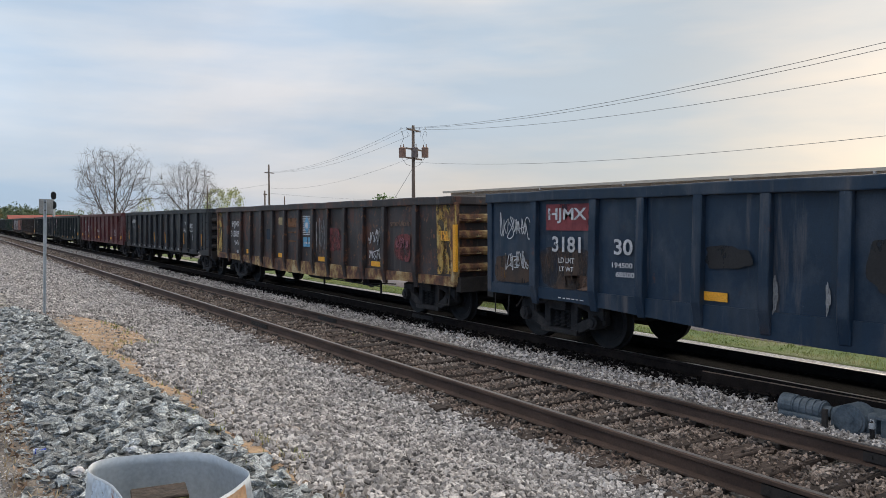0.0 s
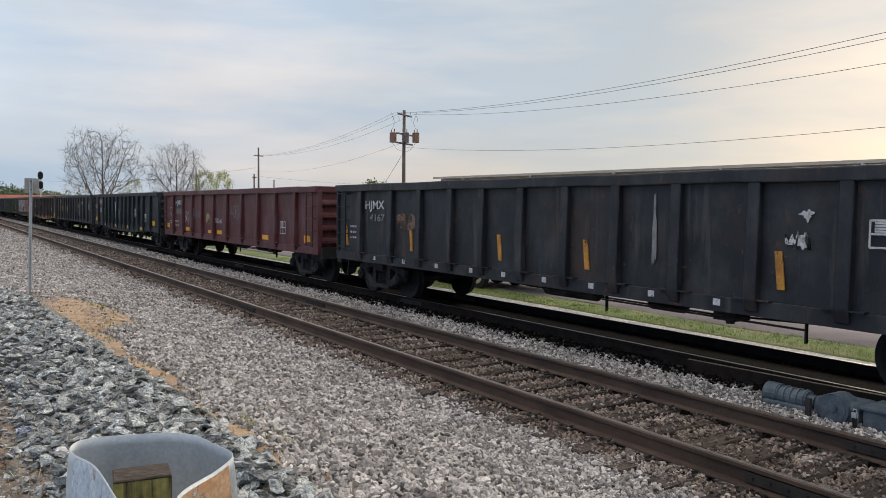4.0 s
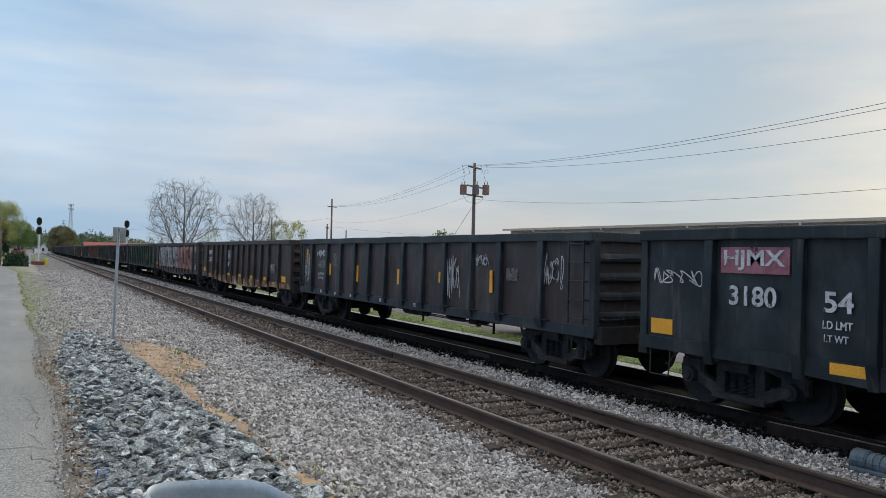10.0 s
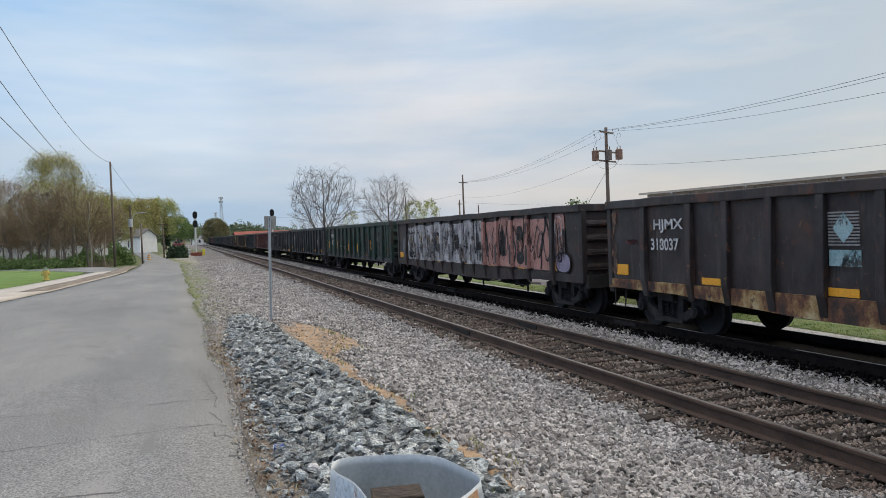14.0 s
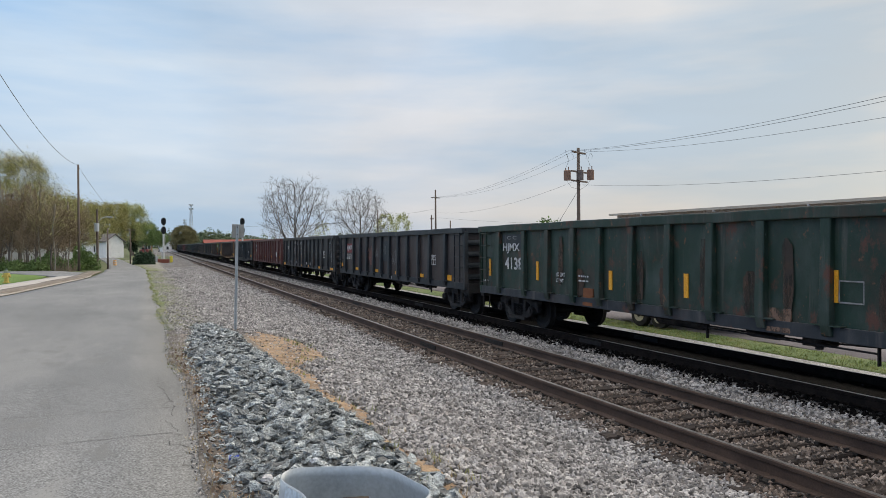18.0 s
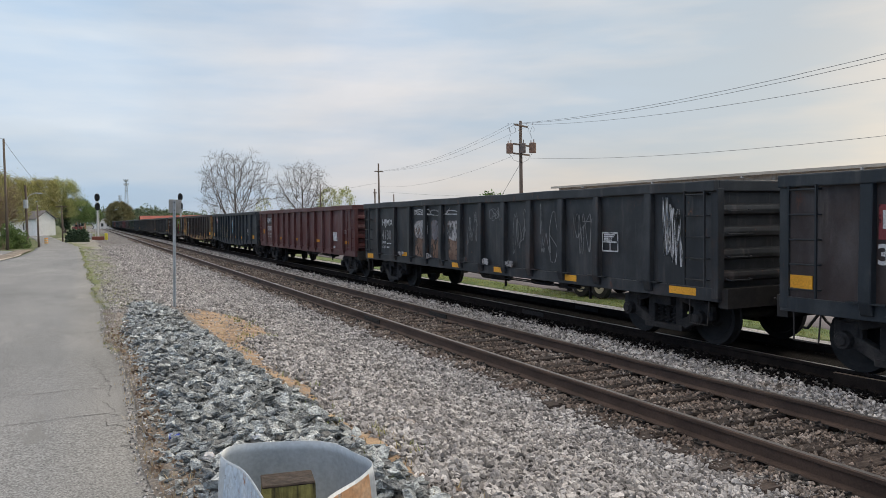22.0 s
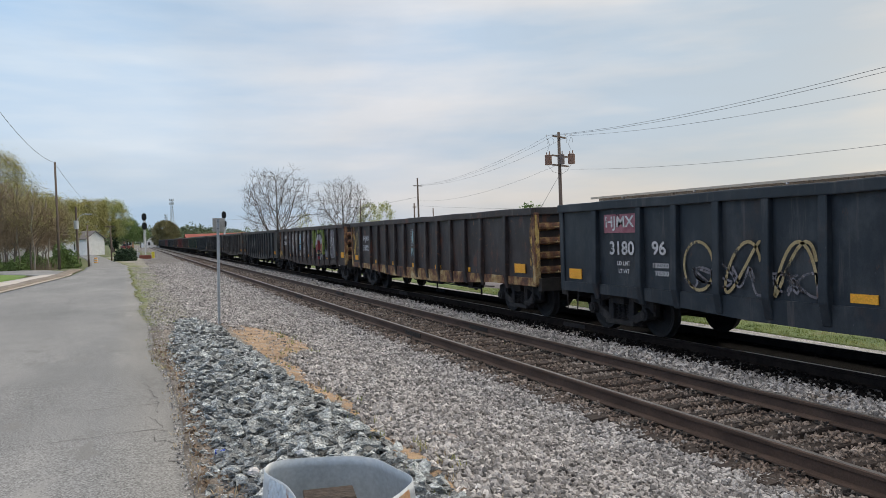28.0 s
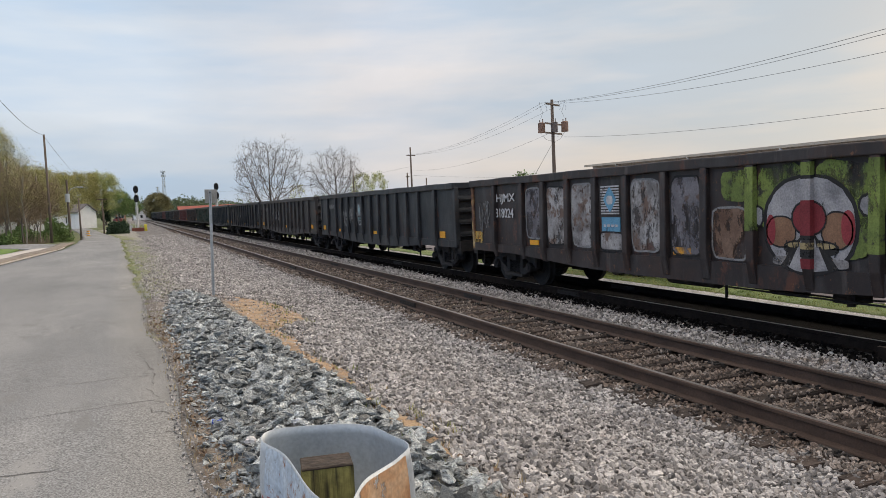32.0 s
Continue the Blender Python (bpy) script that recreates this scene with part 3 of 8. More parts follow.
def track(name, xc, top, label, rail_mat, wood):
    rng = random.Random(len(name) + int(xc * 10))
    t = thing(name, label, "railway track", kind="structure", at=pose(xc, 0, top))
    for s in (-1, 1):
        r = part("rail", RAIL, rail_mat, t, "rust-brown steel rail", at=pose(s * .7545, 0, 0))
        part("rail_head", SHINE, RAIL_TOP, r, "bright worn strip on the rail head")
    pitch, y = .50, -9.0
    for k in range(150):
        y = -9.0 + pitch * k + rng.uniform(-.03, .03)
        tie = part("tie", TIES[k % 5], wood, t, at=pose(rng.uniform(-.05, .05), y, -.185 + rng.uniform(-.012, .006), 0, 0, rng.uniform(-1.2, 1.2)))
        if k < 70:
            for s in (-1, 1):
                part("tie_plate", PLATE, IRON, tie, at=pose(s * .7545, 0, .0))
    V, F = [], []
    for k in range(150, 700):
        y = -9.0 + pitch * k
        o = len(V)
        V += [(a, b, c) for a in (-1.3, 1.3) for b in (y - .11, y + .11) for c in (-.33, -.187)]
        F += [(o + i for i in q) for q in ((0, 1, 3, 2), (4, 6, 7, 5), (0, 4, 5, 1), (2, 3, 7, 6), (1, 5, 7, 3))]
    me = bpy.data.meshes.new("far_ties")
    me.from_pydata(V, [], [tuple(f) for f in F])
    tagged(part("far_ties", me, wood, t), kind="stuff")
    # joint bars and bonded joints
    for y in (3.1, 15.0, 26.9):
        for s in (-1, 1):
            bm = bmesh.new()
            bm_box(bm, s * .7545 - .032, s * .7545 - .008, y - .45, y + .45, -.135, -.05)
            bm_box(bm, s * .7545 + .008, s * .7545 + .032, y - .45, y + .45, -.135, -.05)
            for i in range(6):
                bm_tube(bm, (s * .7545 - .05, y - .375 + .15 * i, -.09), (s * .7545 + .05, y - .375 + .15 * i, -.09), .014, seg=6)
            part("joint_bar", bm, IRON, t)
    return t
track("track_near", NEAR_X, 0.0, "empty railway track with rusty rails on worn wooden ties", RAIL_RUST, TIE_WOOD)
track("track_far", FAR_X, FAR_Z, "dark railway track under the freight train", FAR_RAIL, SHADED_TIE)
# strips whose near-black colour is the train's shade on the ballast
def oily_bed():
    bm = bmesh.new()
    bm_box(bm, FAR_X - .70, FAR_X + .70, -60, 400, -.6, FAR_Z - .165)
    tagged(part("oily_bed", bm, SHADED_BED), "ballast between the far rails, coloured near-black for the train's shade", kind="structure")
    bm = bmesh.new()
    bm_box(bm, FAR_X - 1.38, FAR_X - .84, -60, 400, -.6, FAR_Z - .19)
    tagged(part("oily_bed", bm, SHADED_BED), "ballast beside the far rail, coloured near-black for the train's shade", kind="structure")
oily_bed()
def point_rail():
    """The planed end of a switch rail that closes up to the far track's near rail."""
    bm = bmesh.new()
    line = [(8.97, 6.95), (9.04, 6.0), (9.10, 5.1), (9.17, 4.4), (9.20, 3.0), (9.205, -20)]
    for (x0, y0), (x1, y1) in zip(line, line[1:]):
        bm_bar(bm, (x0, y0, FAR_Z - .075), (x1, y1, FAR_Z - .075), .05, .14)
        bm_bar(bm, (x0, y0, FAR_Z - .15), (x1, y1, FAR_Z - .15), .13, .02)
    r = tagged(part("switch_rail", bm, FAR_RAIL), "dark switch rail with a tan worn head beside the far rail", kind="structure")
    bm = bmesh.new()
    for (x0, y0), (x1, y1) in zip(line, line[1:]):
        bm_bar(bm, (x0, y0, FAR_Z - .003), (x1, y1, FAR_Z - .003), .045, .008)
    part("rail_head", bm, surface("tan_worn_rail_head", [(.20, .14, .10), (.34, .26, .19)], 3.0, 0.6, 0.05, 60, metal=0.2), r, "tan worn strip on the rail head")
point_rail()

# ---- loose stones of the ballast ----
def stone_shapes(n, seed, flat=0.75):
    """Broken angular stones: hulls of a few points."""
    rng = np.random.RandomState(seed)
    out = []
    for i in range(n):
        bm = bmesh.new()
        for _ in range(10):
            p = rng.normal(size=3)
            p *= rng.uniform(.85, 1.12) / np.linalg.norm(p)
            bm.verts.new(p * np.array([1.2, .85, flat]))
        bmesh.ops.convex_hull(bm, input=bm.verts[:])
        bmesh.ops.delete(bm, geom=[v for v in bm.verts if not v.link_faces], context="VERTS")
        bmesh.ops.triangulate(bm, faces=bm.faces[:])
        bm.verts.index_update()
        out.append((np.array([p.co[:] for p in bm.verts]), np.array([[q.index for q in p.verts] for p in bm.faces])))
        bm.free()
    return out

def scatter(name, pts, sizes, material, label, seed, parent=None, shapes=None):
    rng = np.random.RandomState(seed)
    shapes = shapes or stone_shapes(14, seed)
    V, F, o = [], [], 0
    which = rng.randint(0, len(shapes), len(pts))
    for s, (v, f) in enumerate(shapes):
        P = pts[which == s]
        n = len(P)
        if not n:
            continue
        q = rng.normal(size=(n, 4)); q /= np.linalg.norm(q, axis=1)[:, None]
        a, b, c, d = q.T
        R = np.stack([1 - 2 * (c * c + d * d), 2 * (b * c - a * d), 2 * (b * d + a * c), 2 * (b * c + a * d), 1 - 2 * (b * b + d * d), 2 * (c * d - a * b), 2 * (b * d - a * c), 2 * (c * d + a * b), 1 - 2 * (b * b + c * c)], 1).reshape(n, 3, 3)
        W = np.einsum("nij,vj->nvi", R, v) * sizes[which == s][:, None, None] + P[:, None, :]
        V.append(W.reshape(-1, 3))
        F.append((f[None] + (np.arange(n) * len(v))[:, None, None]).reshape(-1, 3) + o)
        o += n * len(v)
    ob = part(name, np_mesh(name, np.concatenate(V), np.concatenate(F)), material, parent)
    return tagged(ob, label, "stones" if parent is None else "", kind="stuff")

def strip_points(rng, x0, x1, y0, y1, per):
    """Points strewn over a strip, thinner with distance along it."""
    n = int((x1 - x0) * (y1 - y0) * per)
    y = y0 + (y1 - y0) * rng.uniform(0, 1, n)
    x = rng.uniform(x0, x1, n)
    return np.stack([x, y], 1)

def lay(rng, P, size):
    z = np.array([ground_z(x, y) for x, y in P])
    return np.stack([P[:, 0], P[:, 1], z + size * rng.uniform(.0, .75, len(P))], 1)

def ballast_stones():
    rng = np.random.RandomState(3)
    parts = []
    for y0, y1, per, big in ((2.2, 7, 1150, .0285), (7, 10, 900, .030), (10, 16, 680, .032), (16, 27, 450, .034), (27, 45, 200, .042), (45, 85, 70, .054)):
        P = strip_points(rng, 1.0, 5.15, y0, y1, per)
        lim = np.array([sand_r(y) - .06 + .26 * rng.rand() ** 1.5 for y in P[:, 1]])
        P = P[P[:, 0] > lim if y1 <= 16 else P[:, 0] > 1.0 + .5 * rng.rand(len(P))]
        parts.append((P, big))
    pts = np.concatenate([lay(rng, P, b) for P, b in parts])
    sizes = np.concatenate([b * rng.uniform(.6, 1.35, len(P)) for P, b in parts])
    scatter("ballast_stones", pts, sizes, BALLAST_STONE, "loose pale grey crushed ballast stones", 5)
    P = strip_points(rng, 1.25, 2.9, 2.2, 16.5, 190)
    scatter("pebbles", lay(rng, P, .02), .020 * rng.uniform(.3, 1.3, len(P)), BALLAST_STONE, "loose pebbles strewn over the sand", 6)
    # between the tracks and in the cribs of the near track
    mid, crib = [], []
    for y0, y1, per, big in ((1.5, 9, 700, .030), (9, 17, 420, .034), (17, 30, 220, .038), (30, 60, 70, .055), (60, 110, 26, .075)):
        P = strip_points(rng, 7.15, 8.80, y0, y1, per)
        P = P[P[:, 0] < 8.45 + .35 * rng.rand(len(P))]
        mid.append((lay(rng, P, big), big * rng.uniform(.6, 1.3, len(P))))
    scatter("ballast_stones", np.concatenate([m[0] for m in mid]), np.concatenate([m[1] for m in mid]), BALLAST_STONE, "grey ballast stones between the two tracks", 8)
    for y0, y1, per, big in ((1.0, 10, 760, .027), (10, 18, 470, .031), (18, 32, 240, .037), (32, 60, 80, .05), (60, 110, 28, .07)):
        P = strip_points(rng, 4.85, 7.30, y0, y1, per)
        P = P[np.abs(P[:, 0] - NEAR_X) < 1.0 + .25 * rng.rand(len(P))]
        gap = np.abs(((P[:, 1] + 9.0) / .5 + .5) % 1 - .5) * .5
        drift = np.clip(np.sin(P[:, 0] * 5.3 + P[:, 1] * 2.9) * np.sin(P[:, 1] * 2.3 - P[:, 0] * 3.1), 0, 1)
        keep = (gap > .10) | (rng.rand(len(P)) < .22 + .5 * drift + .25 * (P[:, 0] < 5.2) + .2 * np.clip(np.sin(P[:, 0] * 2.1 + P[:, 1] * 1.7) * np.sin(P[:, 1] * .9 - P[:, 0]), 0, 1))
        P, gap = P[keep], gap[keep]
        rail = np.minimum(np.abs(P[:, 0] - NEAR_X - .7545), np.abs(P[:, 0] - NEAR_X + .7545))
        P, gap = P[rail > .09], gap[rail > .09]
        Q = lay(rng, P, big) + np.array([0, 0, .03])
        Q[:, 2] = np.where(gap < .12, -.182 + .022 * rng.rand(len(P)), Q[:, 2])
        crib.append((Q, big * rng.uniform(.6, 1.3, len(P)) * np.where(gap < .12, .8, 1.0)))
    scatter("ballast_stones", np.concatenate([m[0] for m in crib]), np.concatenate([m[1] for m in crib]), BALLAST_RUST, "rust-stained ballast stones between the ties", 9)
ballast_stones()
# near-black stones beside the rail: the train's shade painted into them
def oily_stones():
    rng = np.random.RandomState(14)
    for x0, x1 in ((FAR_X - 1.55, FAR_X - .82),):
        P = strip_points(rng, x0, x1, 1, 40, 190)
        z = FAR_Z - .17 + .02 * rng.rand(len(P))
        scatter("oily_stones", np.column_stack([P, z]), .034 * rng.uniform(.5, 1.3, len(P)), SHADED_BED, "stones of the far track, coloured near-black for the train's shade", 15)
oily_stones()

# ---- heap of broken blue-grey rock between road and track ----
def rock_mesh(seed):
    rng = random.Random(seed)
    bm = bmesh.new()
    for _ in range(11):
        v = Vector((rng.gauss(0, 1), rng.gauss(0, 1), rng.gauss(0, 1))).normalized() * rng.uniform(.75, 1)
        bm.verts.new((v.x * 1.3, v.y * .9, v.z * .48))
    bmesh.ops.convex_hull(bm, input=bm.verts[:])
    bmesh.ops.delete(bm, geom=[v for v in bm.verts if not v.link_faces], context="VERTS")
    bmesh.ops.recalc_face_normals(bm, faces=bm.faces[:])
    return to_mesh("rock", bm)

def riprap():
    rng = random.Random(11)
    shapes = [rock_mesh(40 + i) for i in range(14)]
    heap = thing("rock_heap", "long heap of broken blue-grey rocks beside the road", "rock heap")
    spots = []
    while len(spots) < 8200:
        y = rng.uniform(1.6, 16.1)
        left = road_right(y) + float(np.interp(y, [1.5, 4, 6.5, 9.5, 12, 14, 16.2], [.05, .03, .01, .06, .15, .26, .40]))
        right = float(np.interp(y, [1.5, 5, 7, 9, 12, 15, 16.2], [1.84, 1.80, 1.74, 1.62, 1.50, 1.45, 1.2]))
        f = rng.random()
        x = left + (right - left) * f
        crown = math.sin(math.pi * f) * .09
        s = (.022 + .054 * rng.random() ** 1.9) * (1.3 if rng.random() < .10 else 1) * (.85 if y > 12 else 1) * (.6 if f < .12 else 1)
        spots.append((x, y, ground_z(x, y) + rng.uniform(.0, .6) * s + crown * rng.random(), s))
    spots.sort(key=lambda p: p[1])
    rest = []
    for i, (x, y, z, s) in enumerate(spots):
        m = pose(x, y, z + s * .25, rng.uniform(-35, 35), rng.uniform(-35, 35), rng.uniform(0, 360))
        if 900 <= i < 1200:
            ob = part("rock", shapes[i % 14], RIPRAP, heap, at=m @ Matrix.Diagonal((s, s, s * rng.uniform(.8, 1.2), 1)))
        else:
            rest.append((i % 14, m @ Matrix.Diagonal((s, s, s, 1))))
    V, F, o = [], [], 0
    for k, m in rest:
        me = shapes[k]
        V += [m @ v.co for v in me.vertices]
        F += [[o + i for i in p.vertices] for p in me.polygons]
        o += len(me.vertices)
    me = bpy.data.meshes.new("rubble")
    me.from_pydata([v[:] for v in V], [], F)
    tagged(part("rubble", me, RIPRAP_JOINED, heap), kind="stuff")
riprap()

# ---- the train: open gondola cars, each on two four-wheel trucks; a car's origin is its rear end on the rail head ----
CAR_LEN, CAR_W, FLOOR, TOP = 15.95, 1.42, 1.00, 2.65
RIBS_A = (1.38, 2.82, 3.80, 4.82, 5.84, 6.85, 7.95, 8.94, 9.93, 10.95, 11.98, 13.05, 14.48)
RIBS_B = (1.30, 2.75, 3.95, 5.10, 6.15, 7.28, 8.40, 9.50, 10.62, 11.82, 12.98, 14.42)
RIBS_C = (1.49, 3.01, 4.16, 5.30, 6.36, 7.46, 8.56, 9.70, 10.85, 12.00, 13.16, 14.67)
RIBS_D = (1.50, 2.95, 4.30, 5.55, 7.00, 8.50, 10.00, 11.50, 12.98, 14.46)

def paint(name, rgb, rust=0.60, streak=(.15, .125, .11), rough=0.52):
    """Weathered car paint: broad fading, runs of dirt down the sheet, rust blooms, chalky dust; each part with its own pattern."""
    m = bpy.data.materials.new(name)
    m.use_nodes = True
    n, l = m.node_tree.nodes, m.node_tree.links
    b = n["Principled BSDF"]
    b.inputs["Roughness"].default_value, b.inputs["Specular IOR Level"].default_value = rough, 0.45
    rgb, rust = tuple(c * .98 for c in rgb), rust + .005
    tc = n.new("ShaderNodeTexCoord")
    oi = n.new("ShaderNodeObjectInfo")
    sh = n.new("ShaderNodeVectorMath"); sh.operation = "MULTIPLY"; sh.inputs[1].default_value = (37, 91, 53)
    l.new(oi.outputs["Random"], sh.inputs[0])
    ad = n.new("ShaderNodeVectorMath"); ad.operation = "ADD"
    l.new(tc.outputs["Object"], ad.inputs[0]); l.new(sh.outputs[0], ad.inputs[1])
    def noise(scale, stretch, detail, lo, hi, rough=0.65):
        mp = n.new("ShaderNodeMapping"); mp.inputs["Scale"].default_value = stretch
        l.new(ad.outputs[0], mp.inputs["Vector"])
        t = n.new("ShaderNodeTexNoise")
        t.inputs["Scale"].default_value, t.inputs["Detail"].default_value, t.inputs["Roughness"].default_value = scale, detail, rough
        l.new(mp.outputs[0], t.inputs["Vector"])
        r = n.new("ShaderNodeMapRange"); r.inputs["From Min"].default_value, r.inputs["From Max"].default_value = lo, hi
        l.new(t.outputs["Fac"], r.inputs["Value"])
        return r.outputs[0], t.outputs["Fac"]
    def mix(fac, base, rgb, kind="MIX"):
        x = n.new("ShaderNodeMix"); x.data_type, x.blend_type = "RGBA", kind
        l.new(fac, x.inputs[0])
        if isinstance(base, tuple):
            x.inputs[6].default_value = (*base, 1)
        else:
            l.new(base, x.inputs[6])
        x.inputs[7].default_value = (*rgb, 1)
        return x.outputs[2]
    grey = sum(rgb) / 3
    faded = tuple(min(1, .62 * c + .38 * grey + .026) for c in rgb)
    out = mix(noise(1.1, (1, 1, .7), 5, .34, .64)[0], tuple(c * .62 for c in rgb), tuple(c * .85 for c in rgb))
    out = mix(noise(1.6, (1, 1, .6), 7, .47, .70)[0], out, faded)
    out = mix(noise(0.75, (1, 1, .85), 8, rust - .07, rust + .16, .74)[0], out, (.062, .036, .028))
    out = mix(noise(5.0, (1, 1, .07), 4, .52, .74)[0], out, tuple(c * .5 + .012 for c in rgb))
    out = mix(noise(4.2, (1, 1, .10), 5, .58, .76)[0], out, tuple(.55 * f + .45 * c for f, c in zip(faded, streak)))
    out = mix(noise(2.1, (1, 1, .6), 10, rust, rust + .07, .72)[0], out, (.095, .040, .026))
    out = mix(noise(6.5, (1, 1, .8), 9, rust + .05, rust + .10, .7)[0], out, (.17, .078, .040))
    out = mix(noise(9.0, (1, 1, .5), 8, .67, .72, .75)[0], out, tuple(min(1, c * 1.5 + .08) for c in faded))
    fine, height = noise(60, (1, 1, 1), 3, .3, .7)
    g = n.new("ShaderNodeMapRange"); g.inputs["To Min"].default_value, g.inputs["To Max"].default_value = .82, 1.18
    l.new(fine, g.inputs["Value"])
    mul = n.new("ShaderNodeMix"); mul.data_type, mul.blend_type = "RGBA", "MULTIPLY"; mul.inputs[0].default_value = 1.0
    l.new(out, mul.inputs[6]); l.new(g.outputs[0], mul.inputs[7])
    l.new(mul.outputs[2], b.inputs["Base Color"])
    bp = n.new("ShaderNodeBump"); bp.inputs["Strength"].default_value, bp.inputs["Distance"].default_value = .25, .005
    l.new(height, bp.inputs["Height"]); l.new(bp.outputs[0], b.inputs["Normal"])
    return m

def worn(m, edge=0.56, scale=3.0, soft=0.10, stretch=(1, 1, .55)):
    """Lets a paint flake off in patches, down to what lies under it."""
    n, l = m.node_tree.nodes, m.node_tree.links
    tc = n.new("ShaderNodeTexCoord")
    mp = n.new("ShaderNodeMapping"); mp.inputs["Scale"].default_value = stretch
    l.new(tc.outputs["Object"], mp.inputs["Vector"])
    t = n.new("ShaderNodeTexNoise")
    t.inputs["Scale"].default_value, t.inputs["Detail"].default_value, t.inputs["Roughness"].default_value = scale, 9.0, .72
    l.new(mp.outputs[0], t.inputs["Vector"])
    r = n.new("ShaderNodeMapRange"); r.inputs["From Min"].default_value, r.inputs["From Max"].default_value = edge, edge + soft
    r.inputs["To Min"].default_value, r.inputs["To Max"].default_value = 1.0, 0.06
    l.new(t.outputs["Fac"], r.inputs["Value"])
    l.new(r.outputs[0], n["Principled BSDF"].inputs["Alpha"])
    return m

YELLOW_RUST = surface("rusted_yellow_paint", [(.045, .028, .022), (.14, .06, .032), (.30, .19, .075), (.46, .36, .20)], 2.6, 0.75, 0.4, 40, spread=(0.38, 0.66), stretch=(1, 1, .8), spots=[((.11, .045, .026), 7.0, 0.58), ((.03, .022, .02), 4.0, 0.60)])
YELLOW_FLAKES = worn(surface("flaking_yellow_paint", [(.11, .052, .028), (.36, .22, .05), (.46, .33, .11)], 3.4, 0.75, 0.4, 40, spread=(0.40, 0.6), stretch=(1, 1, .7)), .49, 4.0, .06)
ORANGE = surface("orange_reflector", [(.75, .33, .02), (.82, .40, .03)], 4, 0.5, 0.05, 50)
CLEAN_WHITE = surface("white_enamel", [(.5, .5, .5), (.64, .64, .64)], 6, 0.6, 0.1, 60)
WHITE_PAINT = worn(surface("worn_white_paint", [(.42, .42, .43), (.62, .62, .63)], 6, 0.7, 0.1, 60, spots=((.16, .15, .15), 9, 0.60)), 0.54, 8.0, .12, (1, 1, .7))
GREY_PAINT = worn(surface("faded_grey_paint", [(.16, .16, .165), (.27, .27, .27)], 6, 0.75, 0.1, 60), 0.56, 7.0)
RED_PAINT = worn(surface("faded_red_paint", [(.16, .03, .035), (.25, .05, .055)], 5, 0.7, 0.1, 50), 0.55, 3.2)
RED_FADED = worn(surface("faded_brick_red_spray", [(.12, .03, .03), (.18, .05, .05)], 5, 0.8, 0.1, 50), .47, 3.4, .12)
RUST_RUN = worn(surface("rust_runs", [(.035, .028, .024), (.075, .045, .03)], 3, 0.85, 0.1, 50), .46, 4.0, .16, (1, 1, .2))
PINK_BACK = worn(surface("dusty_pink_paint", [(.25, .085, .11), (.36, .16, .19)], 5, 0.75, 0.1, 50), 0.57, 3.2)
ORANGE_WORN = worn(surface("worn_orange_strip", [(.34, .15, .03), (.60, .28, .04)], 5, 0.6, 0.05, 50), .56, 5.0, .08)
BLACK_BACK = surface("black_patch_paint", [(.012, .012, .014), (.022, .022, .024)], 4, 0.6, 0.1, 50)
BLUE_PANEL = worn(surface("light_blue_panel", [(.09, .27, .42), (.15, .37, .55)], 4, 0.6, 0.1, 50, spots=((.2, .2, .2), 6, 0.66)), 0.58, 3.2)
GRAF_WHITE = worn(surface("chalky_white_spray", [(.14, .13, .13), (.29, .28, .28), (.42, .41, .41)], 2.2, 0.8, 0.1, 40, spots=[((.15, .10, .08), 2.4, 0.52), ((.07, .045, .035), 5.5, 0.58)]), 0.52, 2.6)
GRAF_PINK = worn(surface("salmon_pink_spray", [(.30, .135, .115), (.44, .215, .18)], 2.0, 0.8, 0.1, 40, spots=[((.12, .08, .075), 4.5, 0.63)]), 0.53, 3.2)
GRAF_GREEN = worn(surface("yellow_green_spray", [(.10, .14, .035), (.22, .28, .07)], 1.6, 0.8, 0.1, 40, spots=[((.035, .03, .028), 2.2, 0.55)]), 0.50, 1.7)
GRAF_RED = worn(surface("dark_red_spray", [(.20, .022, .03), (.32, .045, .055)], 2.0, 0.75, 0.1, 40), 0.58, 3.2)
GRAF_TEAL = worn(surface("pale_teal_spray", [(.20, .33, .36), (.34, .47, .50)], 2.0, 0.8, 0.1, 40, spots=[((.06, .05, .05), 5, 0.60)]), 0.50, 3.2)
GRAF_GREY = worn(surface("grey_violet_spray", [(.11, .105, .118), (.21, .20, .22)], 2.0, 0.8, 0.1, 40, spots=[((.12, .08, .065), 2.4, 0.54), ((.05, .04, .04), 5, 0.60)]), 0.51, 3.2)
GRAF_BLACK = worn(surface("black_spray", [(.012, .012, .013), (.022, .021, .022)], 2.0, 0.8, 0.1, 40), 0.56, 3.2)
GRAF_TAN = worn(surface("tan_rust_spray", [(.11, .062, .042), (.22, .14, .10)], 2.0, 0.8, 0.1, 40, spots=[((.04, .03, .03), 5, 0.60)]), 0.48, 3.2)
DISC_GREY = worn(surface("pale_grey_spray", [(.17, .17, .18), (.30, .295, .31), (.40, .39, .40)], 2.0, 0.8, 0.1, 40, spots=[((.05, .045, .05), 5, 0.62)]), .60, 3.2)
DISC_TAN = worn(surface("orange_brown_spray", [(.17, .085, .05), (.27, .15, .09)], 2.0, 0.8, 0.1, 40), .60, 3.2)
DISC_RED = worn(surface("deep_red_spray", [(.15, .016, .022), (.24, .032, .04)], 2.0, 0.75, 0.1, 40), .64, 3.2)
GRAF_LAV = worn(surface("lavender_spray", [(.21, .18, .26), (.32, .29, .38)], 2.0, 0.8, 0.1, 40), 0.53, 3.2)
